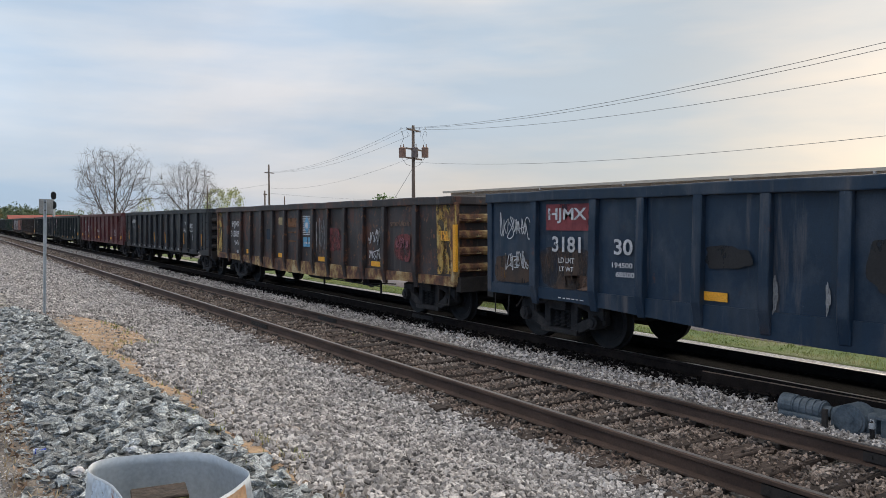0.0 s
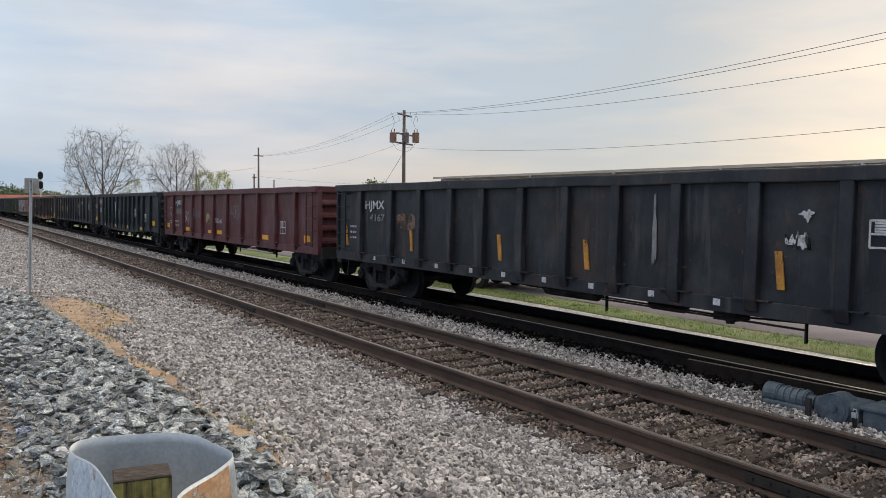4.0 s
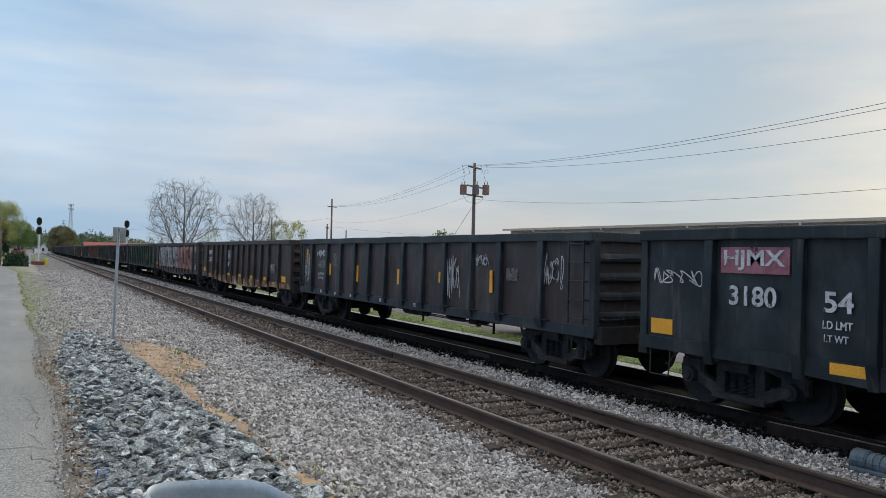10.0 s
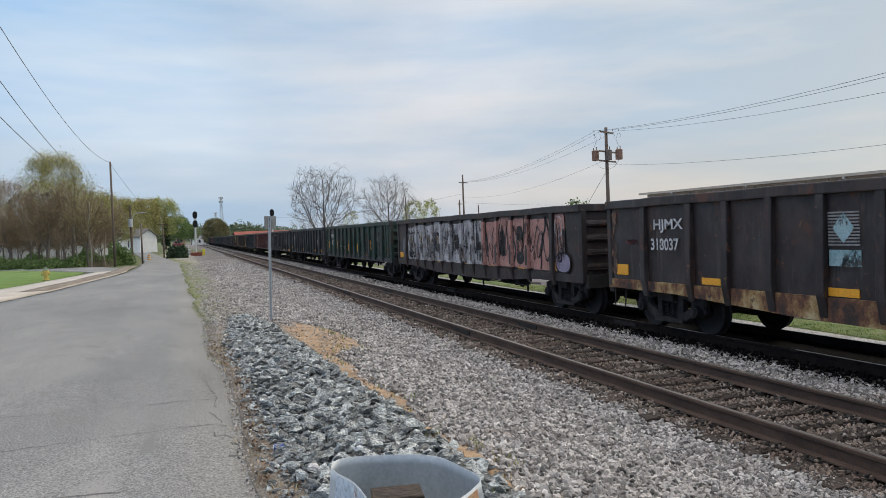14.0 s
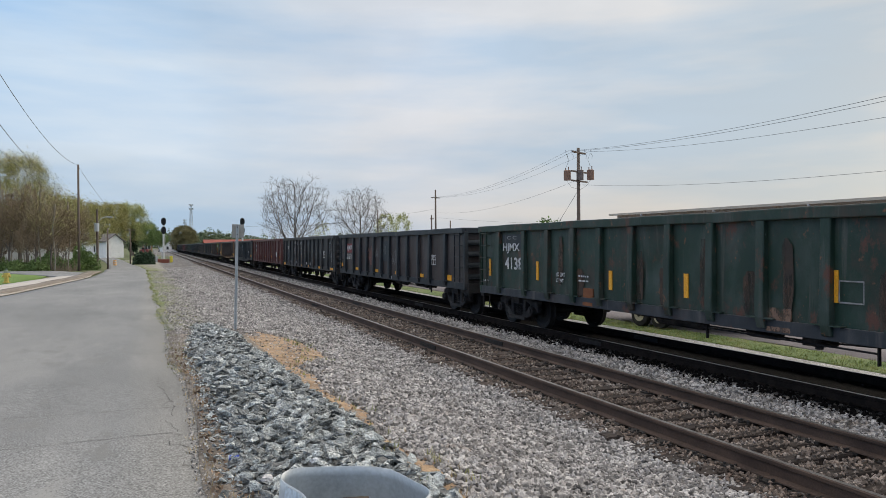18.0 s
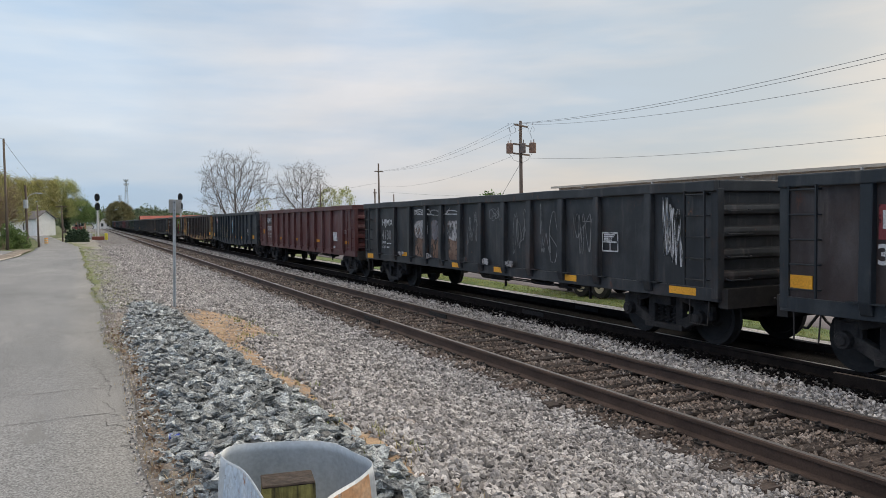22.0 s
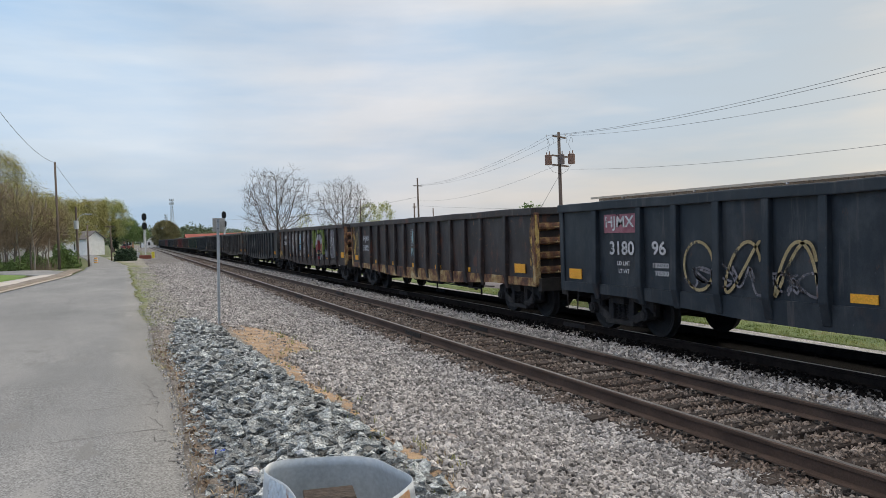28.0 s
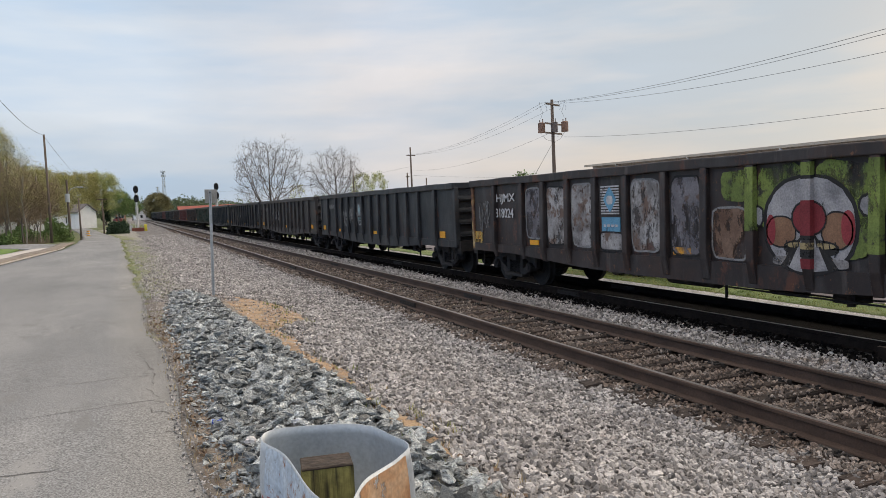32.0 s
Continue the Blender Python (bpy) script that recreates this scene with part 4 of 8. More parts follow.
GRAF_OCHRE = worn(surface("dull_yellow_spray", [(.29, .225, .11), (.39, .31, .17)], 2.0, 0.8, 0.1, 40), 0.52, 3.2)
TRUCK_PAINT = surface("grimy_cast_steel", [(.012, .011, .011), (.028, .025, .024), (.056, .048, .043)], 3.0, 0.85, 0.4, 40)
WHEEL_STEEL = surface("dull_wheel_steel", [(.010, .010, .010), (.022, .020, .019)], 4.0, 0.7, 0.2, 40, metal=0.2)
TREAD = surface("bright_wheel_tread", [(.22, .21, .20), (.32, .31, .30)], 4.0, 0.35, 0.05, 60, metal=0.8)

def side_mesh(ribs, seed):
    """One side's sheet, dented between its ribs; a 5 mm plate with both faces."""
    rng = random.Random(seed)
    bm = bmesh.new()
    ny, nz = 110, 12
    hits = [(rng.uniform(.3, 15.6), rng.uniform(1.1, 2.5), rng.uniform(.12, .5), rng.uniform(-.030, .008)) for _ in range(80)]
    rows = []
    for j in range(nz + 1):
        z = FLOOR - .02 + (TOP - .1 - FLOOR + .02) * j / nz
        row = []
        for i in range(ny + 1):
            d = CAR_LEN * i / ny
            near = min([abs(d - r) for r in ribs] + [d, CAR_LEN - d])
            bulge = .010 * min(1, near / .45) * math.sin(math.pi * j / nz)
            for hd, hz, hr, ha in hits:
                q = ((d - hd) ** 2 + (z - hz) ** 2) / hr ** 2
                if q < 4:
                    bulge += ha * math.exp(-q) * min(1, near / .25)
            row.append(bm.verts.new((-CAR_W - bulge * .6, -d, z)))
        rows.append(row)
    for r, s in zip(rows[:-1], rows[1:]):
        for i in range(ny):
            bm.faces.new((r[i], s[i], s[i + 1], r[i + 1]))
    geo = bmesh.ops.extrude_face_region(bm, geom=bm.faces[:])
    for v in geo["geom"]:
        if isinstance(v, bmesh.types.BMVert):
            v.co.x += .012
    bmesh.ops.recalc_face_normals(bm, faces=bm.faces[:])
    return to_mesh("side_sheet", bm)

def rib_mesh(kind):
    bm = bmesh.new()
    w = .075 if kind == "A" else .085 if kind == "B" else .07
    foot = .70 if kind == "A" else .86
    out = [(-CAR_W + .01, foot), (-CAR_W - (.05 if kind == "A" else .075), foot), (-CAR_W - .115, 1.02), (-CAR_W - .12, 1.2), (-CAR_W - .085, TOP - .13), (-CAR_W + .01, TOP - .13)]
    bm_prism(bm, out, 1, -w, w)
    bevel(bm, .014, 1)
    if kind != "A":
        bm_box(bm, -CAR_W - .10, -CAR_W, -.26, .26, 1.005, 1.022)
    return to_mesh("rib", bm)

def chord_mesh():
    bm = bmesh.new()
    h0, h1 = TOP - .17, TOP
    for s in (-1, 1):
        bm_box(bm, s * (CAR_W - .01), s * (CAR_W + .095), -CAR_LEN + .0, 0, h0, h1)
    for y in (-.055, -CAR_LEN + .055):
        bm_box(bm, -CAR_W + .012, CAR_W - .012, y - .055, y + .055, h0, h1)
    bevel(bm, .018, 2)
    bmesh.ops.subdivide_edges(bm, edges=[e for e in bm.edges if e.calc_length() > 5], cuts=24)
    for v in bm.verts:
        if abs(v.co.x) > 1.0:
            v.co.z += .006 * math.sin(v.co.y * 2.1) + .004 * math.sin(v.co.y * 5.3 + v.co.x)
            v.co.x += .008 * math.sin(v.co.y * 1.3 + 1)
    return to_mesh("top_chord", bm)

def sill_mesh():
    bm = bmesh.new()
    out = [(-CAR_W - .035, .80), (-CAR_W - .035, 1.0), (-CAR_W + .03, 1.0), (-CAR_W + .03, .84), (-CAR_W + .12, .84), (-CAR_W + .12, .80)]
    bm_prism(bm, out, 1, -CAR_LEN, 0)
    bevel(bm, .006)
    return to_mesh("side_sill", bm)

def fish_sill_mesh():
    """A side sill that deepens between the trucks."""
    bm = bmesh.new()
    low = [(0, .81), (2.3, .80), (3.6, .74), (5.2, .66), (6.6, .635), (CAR_LEN - 6.6, .635), (CAR_LEN - 5.2, .66), (CAR_LEN - 3.6, .74), (CAR_LEN - 2.3, .80), (CAR_LEN, .81)]
    bm_prism(bm, [(-u, z) for u, z in low] + [(-CAR_LEN, 1.0), (0, 1.0)], 0, -CAR_W - .035, -CAR_W + .03)
    return to_mesh("side_sill", bm)

def floor_mesh():
    bm = bmesh.new()
    bm_box(bm, -CAR_W + .02, CAR_W - .02, -CAR_LEN + .02, -.02, FLOOR - .06, FLOOR)
    bm_box(bm, -.19, .19, -CAR_LEN - .25, .25, .66, FLOOR - .06)
    for d in np.arange(1.6, 15, 1.6):
        bm_box(bm, -CAR_W + .1, CAR_W - .1, -d - .05, -d + .05, .80, FLOOR - .06)
    return to_mesh("floor", bm)

def end_mesh(sign):
    bm = bmesh.new()
    y = 0 if sign > 0 else -CAR_LEN
    bm_box(bm, -CAR_W + .02, CAR_W - .02, y - sign * .10, y - sign * .09, FLOOR - .05, TOP - .12)
    return to_mesh("end_sheet", bm)

def end_rib_mesh():
    bm = bmesh.new()
    bm_prism(bm, [(-.10, -.10), (.02, -.065), (.035, 0), (.02, .065), (-.10, .10)], 0, -CAR_W + .08, CAR_W - .08)
    bevel(bm, .008)
    return to_mesh("end_rib", bm)

def post_mesh():
    bm = bmesh.new()
    bm_box(bm, -CAR_W - .04, -CAR_W + .10, -.13, .01, .84, TOP - .12)
    bevel(bm, .012)
    return to_mesh("corner_post", bm)

def ladder_mesh():
    bm = bmesh.new()
    for y in (-.62, -.20):
        bm_bar(bm, (-CAR_W - .10, y, 1.02), (-CAR_W - .10, y, 2.5), .035, .02)
    for z in (1.12, 1.45, 1.78, 2.11, 2.44):
        bm_tube(bm, (-CAR_W - .10, -.62, z), (-CAR_W - .10, -.20, z), .012, seg=6)
        for y in (-.62, -.20):
            bm_bar(bm, (-CAR_W - .10, y, z), (-CAR_W, y, z), .018)
    return to_mesh("ladder", bm)

def grab_mesh():
    bm = bmesh.new()
    a, b = -CAR_W + .10, -CAR_W + .55
    bm_path(bm, [(a, .04, 0), (a, .13, -.02), (b, .13, -.02), (b, .04, 0)], .011)
    return to_mesh("grab_iron", bm)

def step_mesh():
    bm = bmesh.new()
    bm_path(bm, [(-CAR_W, -.62, .82), (-CAR_W - .02, -.60, .42), (-CAR_W - .02, -.22, .42), (-CAR_W, -.20, .82)], .014)
    return to_mesh("sill_step", bm)

def coupler_mesh():
    bm = bmesh.new()
    bm_box(bm, -.09, .09, .1, .45, .76, .92)
    bm_box(bm, -.17, .10, .40, .62, .70, .98)
    bm_tube(bm, (.12, .52, .70), (.12, .52, .98), .09, seg=10)
    bevel(bm, .012)
    bm_box(bm, -CAR_W + .05, CAR_W - .05, -.06, .12, .70, 1.0)
    bm_path(bm, [(-1.4, .14, .95), (-.7, .16, .80), (-.1, .40, .80)], .012)
    bm_path(bm, [(-.35, .2, .72), (-.42, .4, .42), (-.25, .62, .40)], .022)
    return to_mesh("coupler", bm)

def brake_wheel_mesh():
    bm = bmesh.new()
    n = 20
    ring = [(.27 * math.cos(2 * math.pi * i / n), .10, .27 * math.sin(2 * math.pi * i / n)) for i in range(n + 1)]
    bm_path(bm, ring, .016, 5)
    for i in range(4):
        a = math.pi * i / 4
        bm_tube(bm, (.26 * math.cos(a), .10, .26 * math.sin(a)), (-.26 * math.cos(a), .10, -.26 * math.sin(a)), .012, seg=5)
    bm_box(bm, -.12, .12, -.03, .06, -.14, .14)
    return to_mesh("brake_wheel", bm)

def reservoir_mesh():
    bm = bmesh.new()
    bm_tube(bm, (-.75, -7.25, .72), (-.75, -8.45, .72), .15, seg=14)
    bm_tube(bm, (-.75, -7.25, .72), (-.75, -7.15, .72), .15, .08, seg=14)
    bm_tube(bm, (-.75, -8.45, .72), (-.75, -8.55, .72), .15, .08, seg=14)
    bm_bar(bm, (-.75, -7.45, .72), (-.75, -7.45, .85), .25, .05)
    bm_bar(bm, (-.75, -8.25, .72), (-.75, -8.25, .85), .25, .05)
    return to_mesh("air_reservoir", bm)

def gear_mesh():
    """Brake cylinder, valve, rods and hangers below the floor."""
    bm = bmesh.new()
    bm_tube(bm, (-.7, -9.6, .71), (-.7, -10.2, .71), .13, seg=12)
    bm_tube(bm, (-.7, -10.2, .71), (-.7, -10.7, .71), .03, seg=8)
    bm_box(bm, -.9, -.55, -11.2, -10.85, .60, .84)
    bm_tube(bm, (-.72, -11.0, .62), (-.72, -11.0, .54), .06, seg=8)
    bm_path(bm, [(-.9, -5.0, .80), (-.9, -6.9, .70), (-.85, -10.9, .66), (-.9, -12.6, .74)], .016)
    bm_path(bm, [(-1.2, -9.0, .70), (-1.2, -12.4, .68)], .016)
    for d in (9.1, 12.4):
        bm_bar(bm, (-1.2, -d, .52), (-1.2, -d, .82), .05, .02)
    return to_mesh("brake_gear", bm)

def frame_mesh():
    """A cast truck side frame in the y-z plane, bowed down between its two axle boxes."""
    bm = bmesh.new()
    for s in (-1, 1):
        bm_bar(bm, (0, s * 1.0, .62), (0, s * .36, .78), .13, .18)
        bm_bar(bm, (0, s * .84, .48), (0, s * .34, .26), .14, .17)
        bm_box(bm, -.06, .06, s * .26, s * .42, .22, .80)
        bm_box(bm, -.075, .075, s * .70, s * 1.06, .50, .70)
        bm_tube(bm, (-.17, s * .875, .457), (.08, s * .875, .457), .12, seg=14)
        bm_tube(bm, (-.20, s * .875, .457), (-.17, s * .875, .457), .075, seg=10)
        bm_bar(bm, (0, s * 1.04, .66), (0, s * 1.04, .42), .10, .08)
        bm_bar(bm, (0, s * .70, .66), (0, s * .70, .42), .10, .08)
    bm_box(bm, -.075, .075, -.42, .42, .74, .85)
    bm_box(bm, -.11, .11, -.46, .46, .18, .27)
    bm_box(bm, -.14, .06, -.22, .22, .60, .76)
    bm_box(bm, .05, .10, -.30, .30, .24, .76)
    bevel(bm, .010)
    return to_mesh("side_frame", bm)

def spring_mesh():
    bm = bmesh.new()
    turns = [(.03 + .055 * math.cos(a), .062 * math.sin(a), .27 + .33 * a / (2 * math.pi * 5)) for a in np.linspace(0, 2 * math.pi * 5, 46)]
    bm_path(bm, turns, .016, 4)
    bm_tube(bm, (.03, 0, .27), (.03, 0, .60), .03, seg=6)
    return to_mesh("coil_spring", bm)

def bolster_mesh():
    bm = bmesh.new()
    bm_box(bm, -1.05, 1.05, -.2, .2, .58, .76)
    bm_tube(bm, (0, 0, .7), (0, 0, .88), .2, seg=12)
    for s in (-1, 1):
        bm_box(bm, -.95, .95, s * .42, s * .50, .36, .46)
        for x in (-.74, .74):
            bm_box(bm, x - .05, x + .05, s * .40, s * .47, .30, .56)
    return to_mesh("truck", bm)

def wheelset_mesh():
    bm = bmesh.new()
    prof = [(.095, -.05), (.14, -.045), (.17, -.012), (.33, -.02), (.385, -.055), (.452, -.058), (.458, .03), (.468, .045), (.485, .058), (.485, .078), (.39, .08), (.36, .03), (.18, .035), (.14, .09), (.095, .095)]
    n = 32
    for s in (-1, 1):
        ring = []
        for i in range(n):
            a = 2 * math.pi * i / n
            ring.append([bm.verts.new((s * (.755 - w), r * math.cos(a), r * math.sin(a))) for r, w in prof])
        for i in range(n):
            for j in range(len(prof) - 1):
                bm.faces.new((ring[i][j], ring[i][j + 1], ring[(i + 1) % n][j + 1], ring[(i + 1) % n][j]))
        for i in range(3):
            a = 2 * math.pi * i / 3
            bm_tube(bm, (s * .98, .045 * math.cos(a), .045 * math.sin(a)), (s * 1.025, .045 * math.cos(a), .045 * math.sin(a)), .013, seg=6)
    bm_tube(bm, (-1.0, 0, 0), (1.0, 0, 0), .085, seg=14)
    bmesh.ops.recalc_face_normals(bm, faces=bm.faces[:])
    return to_mesh("wheelset", bm)

M_SIDE = {k: [side_mesh(r, 20 + i + 7 * n) for n in range(3)] for i, (k, r) in enumerate((("A", RIBS_A), ("B", RIBS_B), ("C", RIBS_C), ("D", RIBS_D)))}
M_RIB = {k: rib_mesh(k) for k in "ABCD"}
M_FISH = fish_sill_mesh()
M_CHORD, M_SILL, M_FLOOR, M_ENDRIB, M_POST = chord_mesh(), sill_mesh(), floor_mesh(), end_rib_mesh(), post_mesh()
M_END = {1: end_mesh(1), -1: end_mesh(-1)}
M_LADDER, M_GRAB, M_STEP, M_COUPLER, M_BRAKE = ladder_mesh(), grab_mesh(), step_mesh(), coupler_mesh(), brake_wheel_mesh()
M_TANK, M_GEAR, M_FRAME, M_SPRING, M_BOLSTER, M_WHEELS = reservoir_mesh(), gear_mesh(), frame_mesh(), spring_mesh(), bolster_mesh(), wheelset_mesh()
CARS, WHEELSETS = [], []
HALF_TURN = pose(0, 0, 0, 0, 0, 180)

def gondola(k, label, kind, body, sill=None, corner=None, near=True, beams=None):
    ribs = {"A": RIBS_A, "B": RIBS_B, "C": RIBS_C, "D": RIBS_D}[kind]
    beams = beams or body
    sill, corner = sill or beams, corner or beams
    c = thing("gondola_car", label, "freight car", "cars of the freight train")
    c.matrix_basis = pose(FAR_X, 11.54 + 17.09 * k, FAR_Z)
    other = Matrix.Translation((0, -CAR_LEN, 0)) @ HALF_TURN
    for m in (None, other):
        part("side_sheet", M_SIDE[kind][k % 3], body, c, at=m)
        part("side_sill", M_FISH if kind == "A" else M_SILL, sill, c, at=m)
        for d in ribs:
            part("rib", M_RIB[kind], beams, c, at=pose(0, -d, 0) if m is None else Matrix.Translation((0, -d, 0)) @ HALF_TURN)
        part("corner_post", M_POST, corner, c, at=m)
        part("corner_post", M_POST, corner, c, at=Matrix.Translation((0, -CAR_LEN + .12, 0)) if m is None else Matrix.Translation((0, -.12, 0)) @ HALF_TURN)
        if near:
            if kind != "A":
                part("ladder", M_LADDER, beams, c, at=m)
                part("ladder", M_LADDER, beams, c, at=Matrix.Translation((0, -CAR_LEN + .82, 0)) if m is None else Matrix.Translation((0, -.82, 0)) @ HALF_TURN)
            for z in (1.15, 1.5, 1.85, 2.2):
                part("grab_iron", M_GRAB, corner, c, at=pose(0, -CAR_LEN, z) @ Matrix.Diagonal((1, -1, 1, 1)) if m is None else pose(0, 0, z) @ Matrix.Diagonal((-1, 1, 1, 1)))
                part("grab_iron", M_GRAB, corner, c, at=(m or Matrix()) @ pose(0, 0, z))
            part("sill_step", M_STEP, IRON, c, at=m)
            part("sill_step", M_STEP, IRON, c, at=Matrix.Translation((0, -CAR_LEN + .82, 0)) if m is None else Matrix.Translation((0, -.82, 0)) @ HALF_TURN)
        part("coupler", M_COUPLER, IRON, c, at=m)
    if near:
        part("brake_wheel", M_BRAKE, IRON, c, at=pose(.35, -CAR_LEN - .06, 2.2, 0, 0, 180))
        hang = pose(0, 0, -.13 if kind == "A" else 0)
        part("air_reservoir", M_TANK, TRUCK_PAINT, c, at=hang)
        part("brake_gear", M_GEAR, TRUCK_PAINT, c, at=hang)
    part("top_chord", M_CHORD, beams, c)
    part("floor", M_FLOOR, TRUCK_PAINT, c)
    for s in (1, -1):
        e = part("end_sheet", M_END[s], body, c)
        for z in (1.18, 1.52, 1.86, 2.20):
            part("end_rib", M_ENDRIB, corner, e, at=pose(0, -.02, z) if s > 0 else pose(0, -CAR_LEN + .02, z, 0, 0, 180))
    for d in (1.60, CAR_LEN - 1.60):
        t = part("truck", M_BOLSTER, TRUCK_PAINT, c, "black cast steel truck with springs", at=pose(0, -d, 0))
        for m in (pose(-1.0, 0, 0), pose(1.0, 0, 0, 0, 0, 180)):
            part("side_frame", M_FRAME, TRUCK_PAINT, t, at=m)
            for cy in (-.17, 0, .17) if near else ():
                part("coil_spring", M_SPRING, TRUCK_PAINT, t, at=m @ pose(0, cy, 0))
        for y in (-.875, .875):
            w = part("wheelset", M_WHEELS, WHEEL_STEEL, t, at=pose(0, y, .457))
            if k < 16:
                WHEELSETS.append((w, y))
    CARS.append((c, k))
    MARK_SHIFT[0] = {1: .12, 10: .20, 13: .24}.get(k, 0.0)
    return c

# ---- marks on the cars: u runs forward along the side from the rear end, v is the height over the rail ----
MARK_SHIFT = [0.0]
def on_side(u, v, lift=0.0):
    return (-CAR_W - (.015 if v > 1.0 else .037) - lift * .8, -u - MARK_SHIFT[0], v)

def plate(car, u0, u1, v0, v1, material, name="reflector", lean=0.0, lift=0.0, label=""):
    bm = bmesh.new()
    q = [(u0 + lean, v1), (u1 + lean, v1), (u1, v0), (u0, v0)]
    front = [bm.verts.new(on_side(u, v, lift + .003)) for u, v in q]
    back = [bm.verts.new((-CAR_W + .0, -u - MARK_SHIFT[0], v)) for u, v in q]
    bm.faces.new(front)
    for i in range(4):
        bm.faces.new((front[i], front[(i + 1) % 4], back[(i + 1) % 4], back[i]))
    bmesh.ops.recalc_face_normals(bm, faces=bm.faces[:])
    return part(name, bm, material, car, label)

def lettering(car, text, u0, u1, v0, v1, material=None, lift=0.016):
    data = bpy.data.curves.new("text", "FONT")
    data.body, data.fill_mode, data.offset = text, "FRONT", 0.022
    tmp = new("text", data)
    bpy.context.view_layer.update()
    me = bpy.data.meshes.new_from_object(tmp)
    bpy.data.objects.remove(tmp)
    bpy.data.curves.remove(data)
    co = np.empty(len(me.vertices) * 3)
    me.vertices.foreach_get("co", co)
    co = co.reshape(-1, 3)
    lo, hi = co.min(0), co.max(0)
    u = u0 + (co[:, 0] - lo[0]) / (hi[0] - lo[0]) * (u1 - u0)
    v = v0 + (co[:, 1] - lo[1]) / (hi[1] - lo[1]) * (v1 - v0)
    out = np.stack([np.full(len(u), -CAR_W - .015 - lift * .8), -u - MARK_SHIFT[0], v], 1)
    me.vertices.foreach_set("co", out.ravel())
    me.update()
    me.materials.clear()
    return part("lettering", me, material or WHITE_PAINT, car, "stencilled painted lettering")

def ribbon(bm, pts, w, lift):
    prev = None
    for i, (u, v) in enumerate(pts):
        a, b = pts[max(0, i - 1)], pts[min(len(pts) - 1, i + 1)]
        du, dv = b[0] - a[0], b[1] - a[1]
        L = math.hypot(du, dv) or 1
        nu, nv = -dv / L * w, du / L * w
        cur = [bm.verts.new(on_side(u + nu, v + nv, lift)), bm.verts.new(on_side(u - nu, v - nv, lift))]
        if prev:
            bm.faces.new((prev[0], prev[1], cur[1], cur[0]))
        prev = cur

def scrawl(car, u0, u1, v0, v1, material, seed, strokes=5, w=.009, lift=0.018):
    """Sprayed handwriting that says nothing: one looping line."""
    rng = random.Random(seed)
    pts = []
    for s in range(strokes):
        cu = u0 + (u1 - u0) * (s + .5) / strokes
        ru, rv = (u1 - u0) / strokes * rng.uniform(.4, .8), (v1 - v0) * rng.uniform(.22, .48)
        cv = (v0 + v1) / 2 + rng.uniform(-.12, .12) * (v1 - v0)
        p, f1, f2 = rng.uniform(0, 6.3), rng.choice((1, 1, 2)), rng.choice((1, 2, 3))
        span = rng.uniform(.5, .9) * 2 * math.pi
        pts += [(cu + ru * math.sin(f1 * a + p), cv + rv * math.sin(f2 * a + p * 1.7)) for a in np.linspace(0, span, 22)]
    pts = [(min(max(u, u0), u1), min(max(v, v0), v1)) for u, v in pts]
    bm = bmesh.new()
    ribbon(bm, pts, w, lift)
    return part("graffiti", bm, material, car, "sprayed scrawl")

def blob(car, u0, u1, v0, v1, material, power=3.0, rim=None, rim_w=.03, lift=0.006, turn=0.0, wobble=0.0, seed=0):
    """A filled, rounded sprayed shape, with a rim of another colour."""
    rng = random.Random(seed)
    cu, cv, ru, rv = (u0 + u1) / 2, (v0 + v1) / 2, (u1 - u0) / 2, (v1 - v0) / 2
    ph = rng.uniform(0, 6)
    pts = []
    for i in range(48):
        a = 2 * math.pi * i / 48
        c, s = math.cos(a), math.sin(a)
        g = 1 + wobble * math.sin(3 * a + ph) + wobble * .6 * math.sin(7 * a + ph * 2) + rng.uniform(-.014, .014)
        pts.append((cu + ru * g * math.copysign(abs(c) ** (2 / power), c), cv + rv * g * math.copysign(abs(s) ** (2 / power), s)))
    bm = bmesh.new()
    mid = bm.verts.new(on_side(cu, cv, lift))
    vs = [bm.verts.new(on_side(u, v, lift)) for u, v in pts]
    for i in range(48):
        bm.faces.new((mid, vs[i], vs[(i + 1) % 48]))
    bmesh.ops.recalc_face_normals(bm, faces=bm.faces[:])
    ob = part("graffiti", bm, material, car, "sprayed colour field")
    if rim:
        bm = bmesh.new()
        ribbon(bm, pts + pts[:2], rim_w, lift + .003)
        part("graffiti", bm, rim, car, "sprayed outline")
    return ob

def rib_paint(car, u, v0, v1, material, half=.075):
    """Spray that runs over a rib: its outer face and both flanks."""
    bm = bmesh.new()
    rows = []
    for v in (v0, v1):
        x = -CAR_W - float(np.interp(v, [.86, 1.02, 1.2, TOP - .13], [.075, .115, .12, .085])) - .004
        rows.append([bm.verts.new(p) for p in ((-CAR_W - .012, -u + half + .004, v), (x, -u + half + .004, v), (x, -u - half - .004, v), (-CAR_W - .012, -u - half - .004, v))])
    for i in range(3):
        bm.faces.new((rows[0][i], rows[0][i + 1], rows[1][i + 1], rows[1][i]))
    return part("sprayed_rib", bm, material, car)

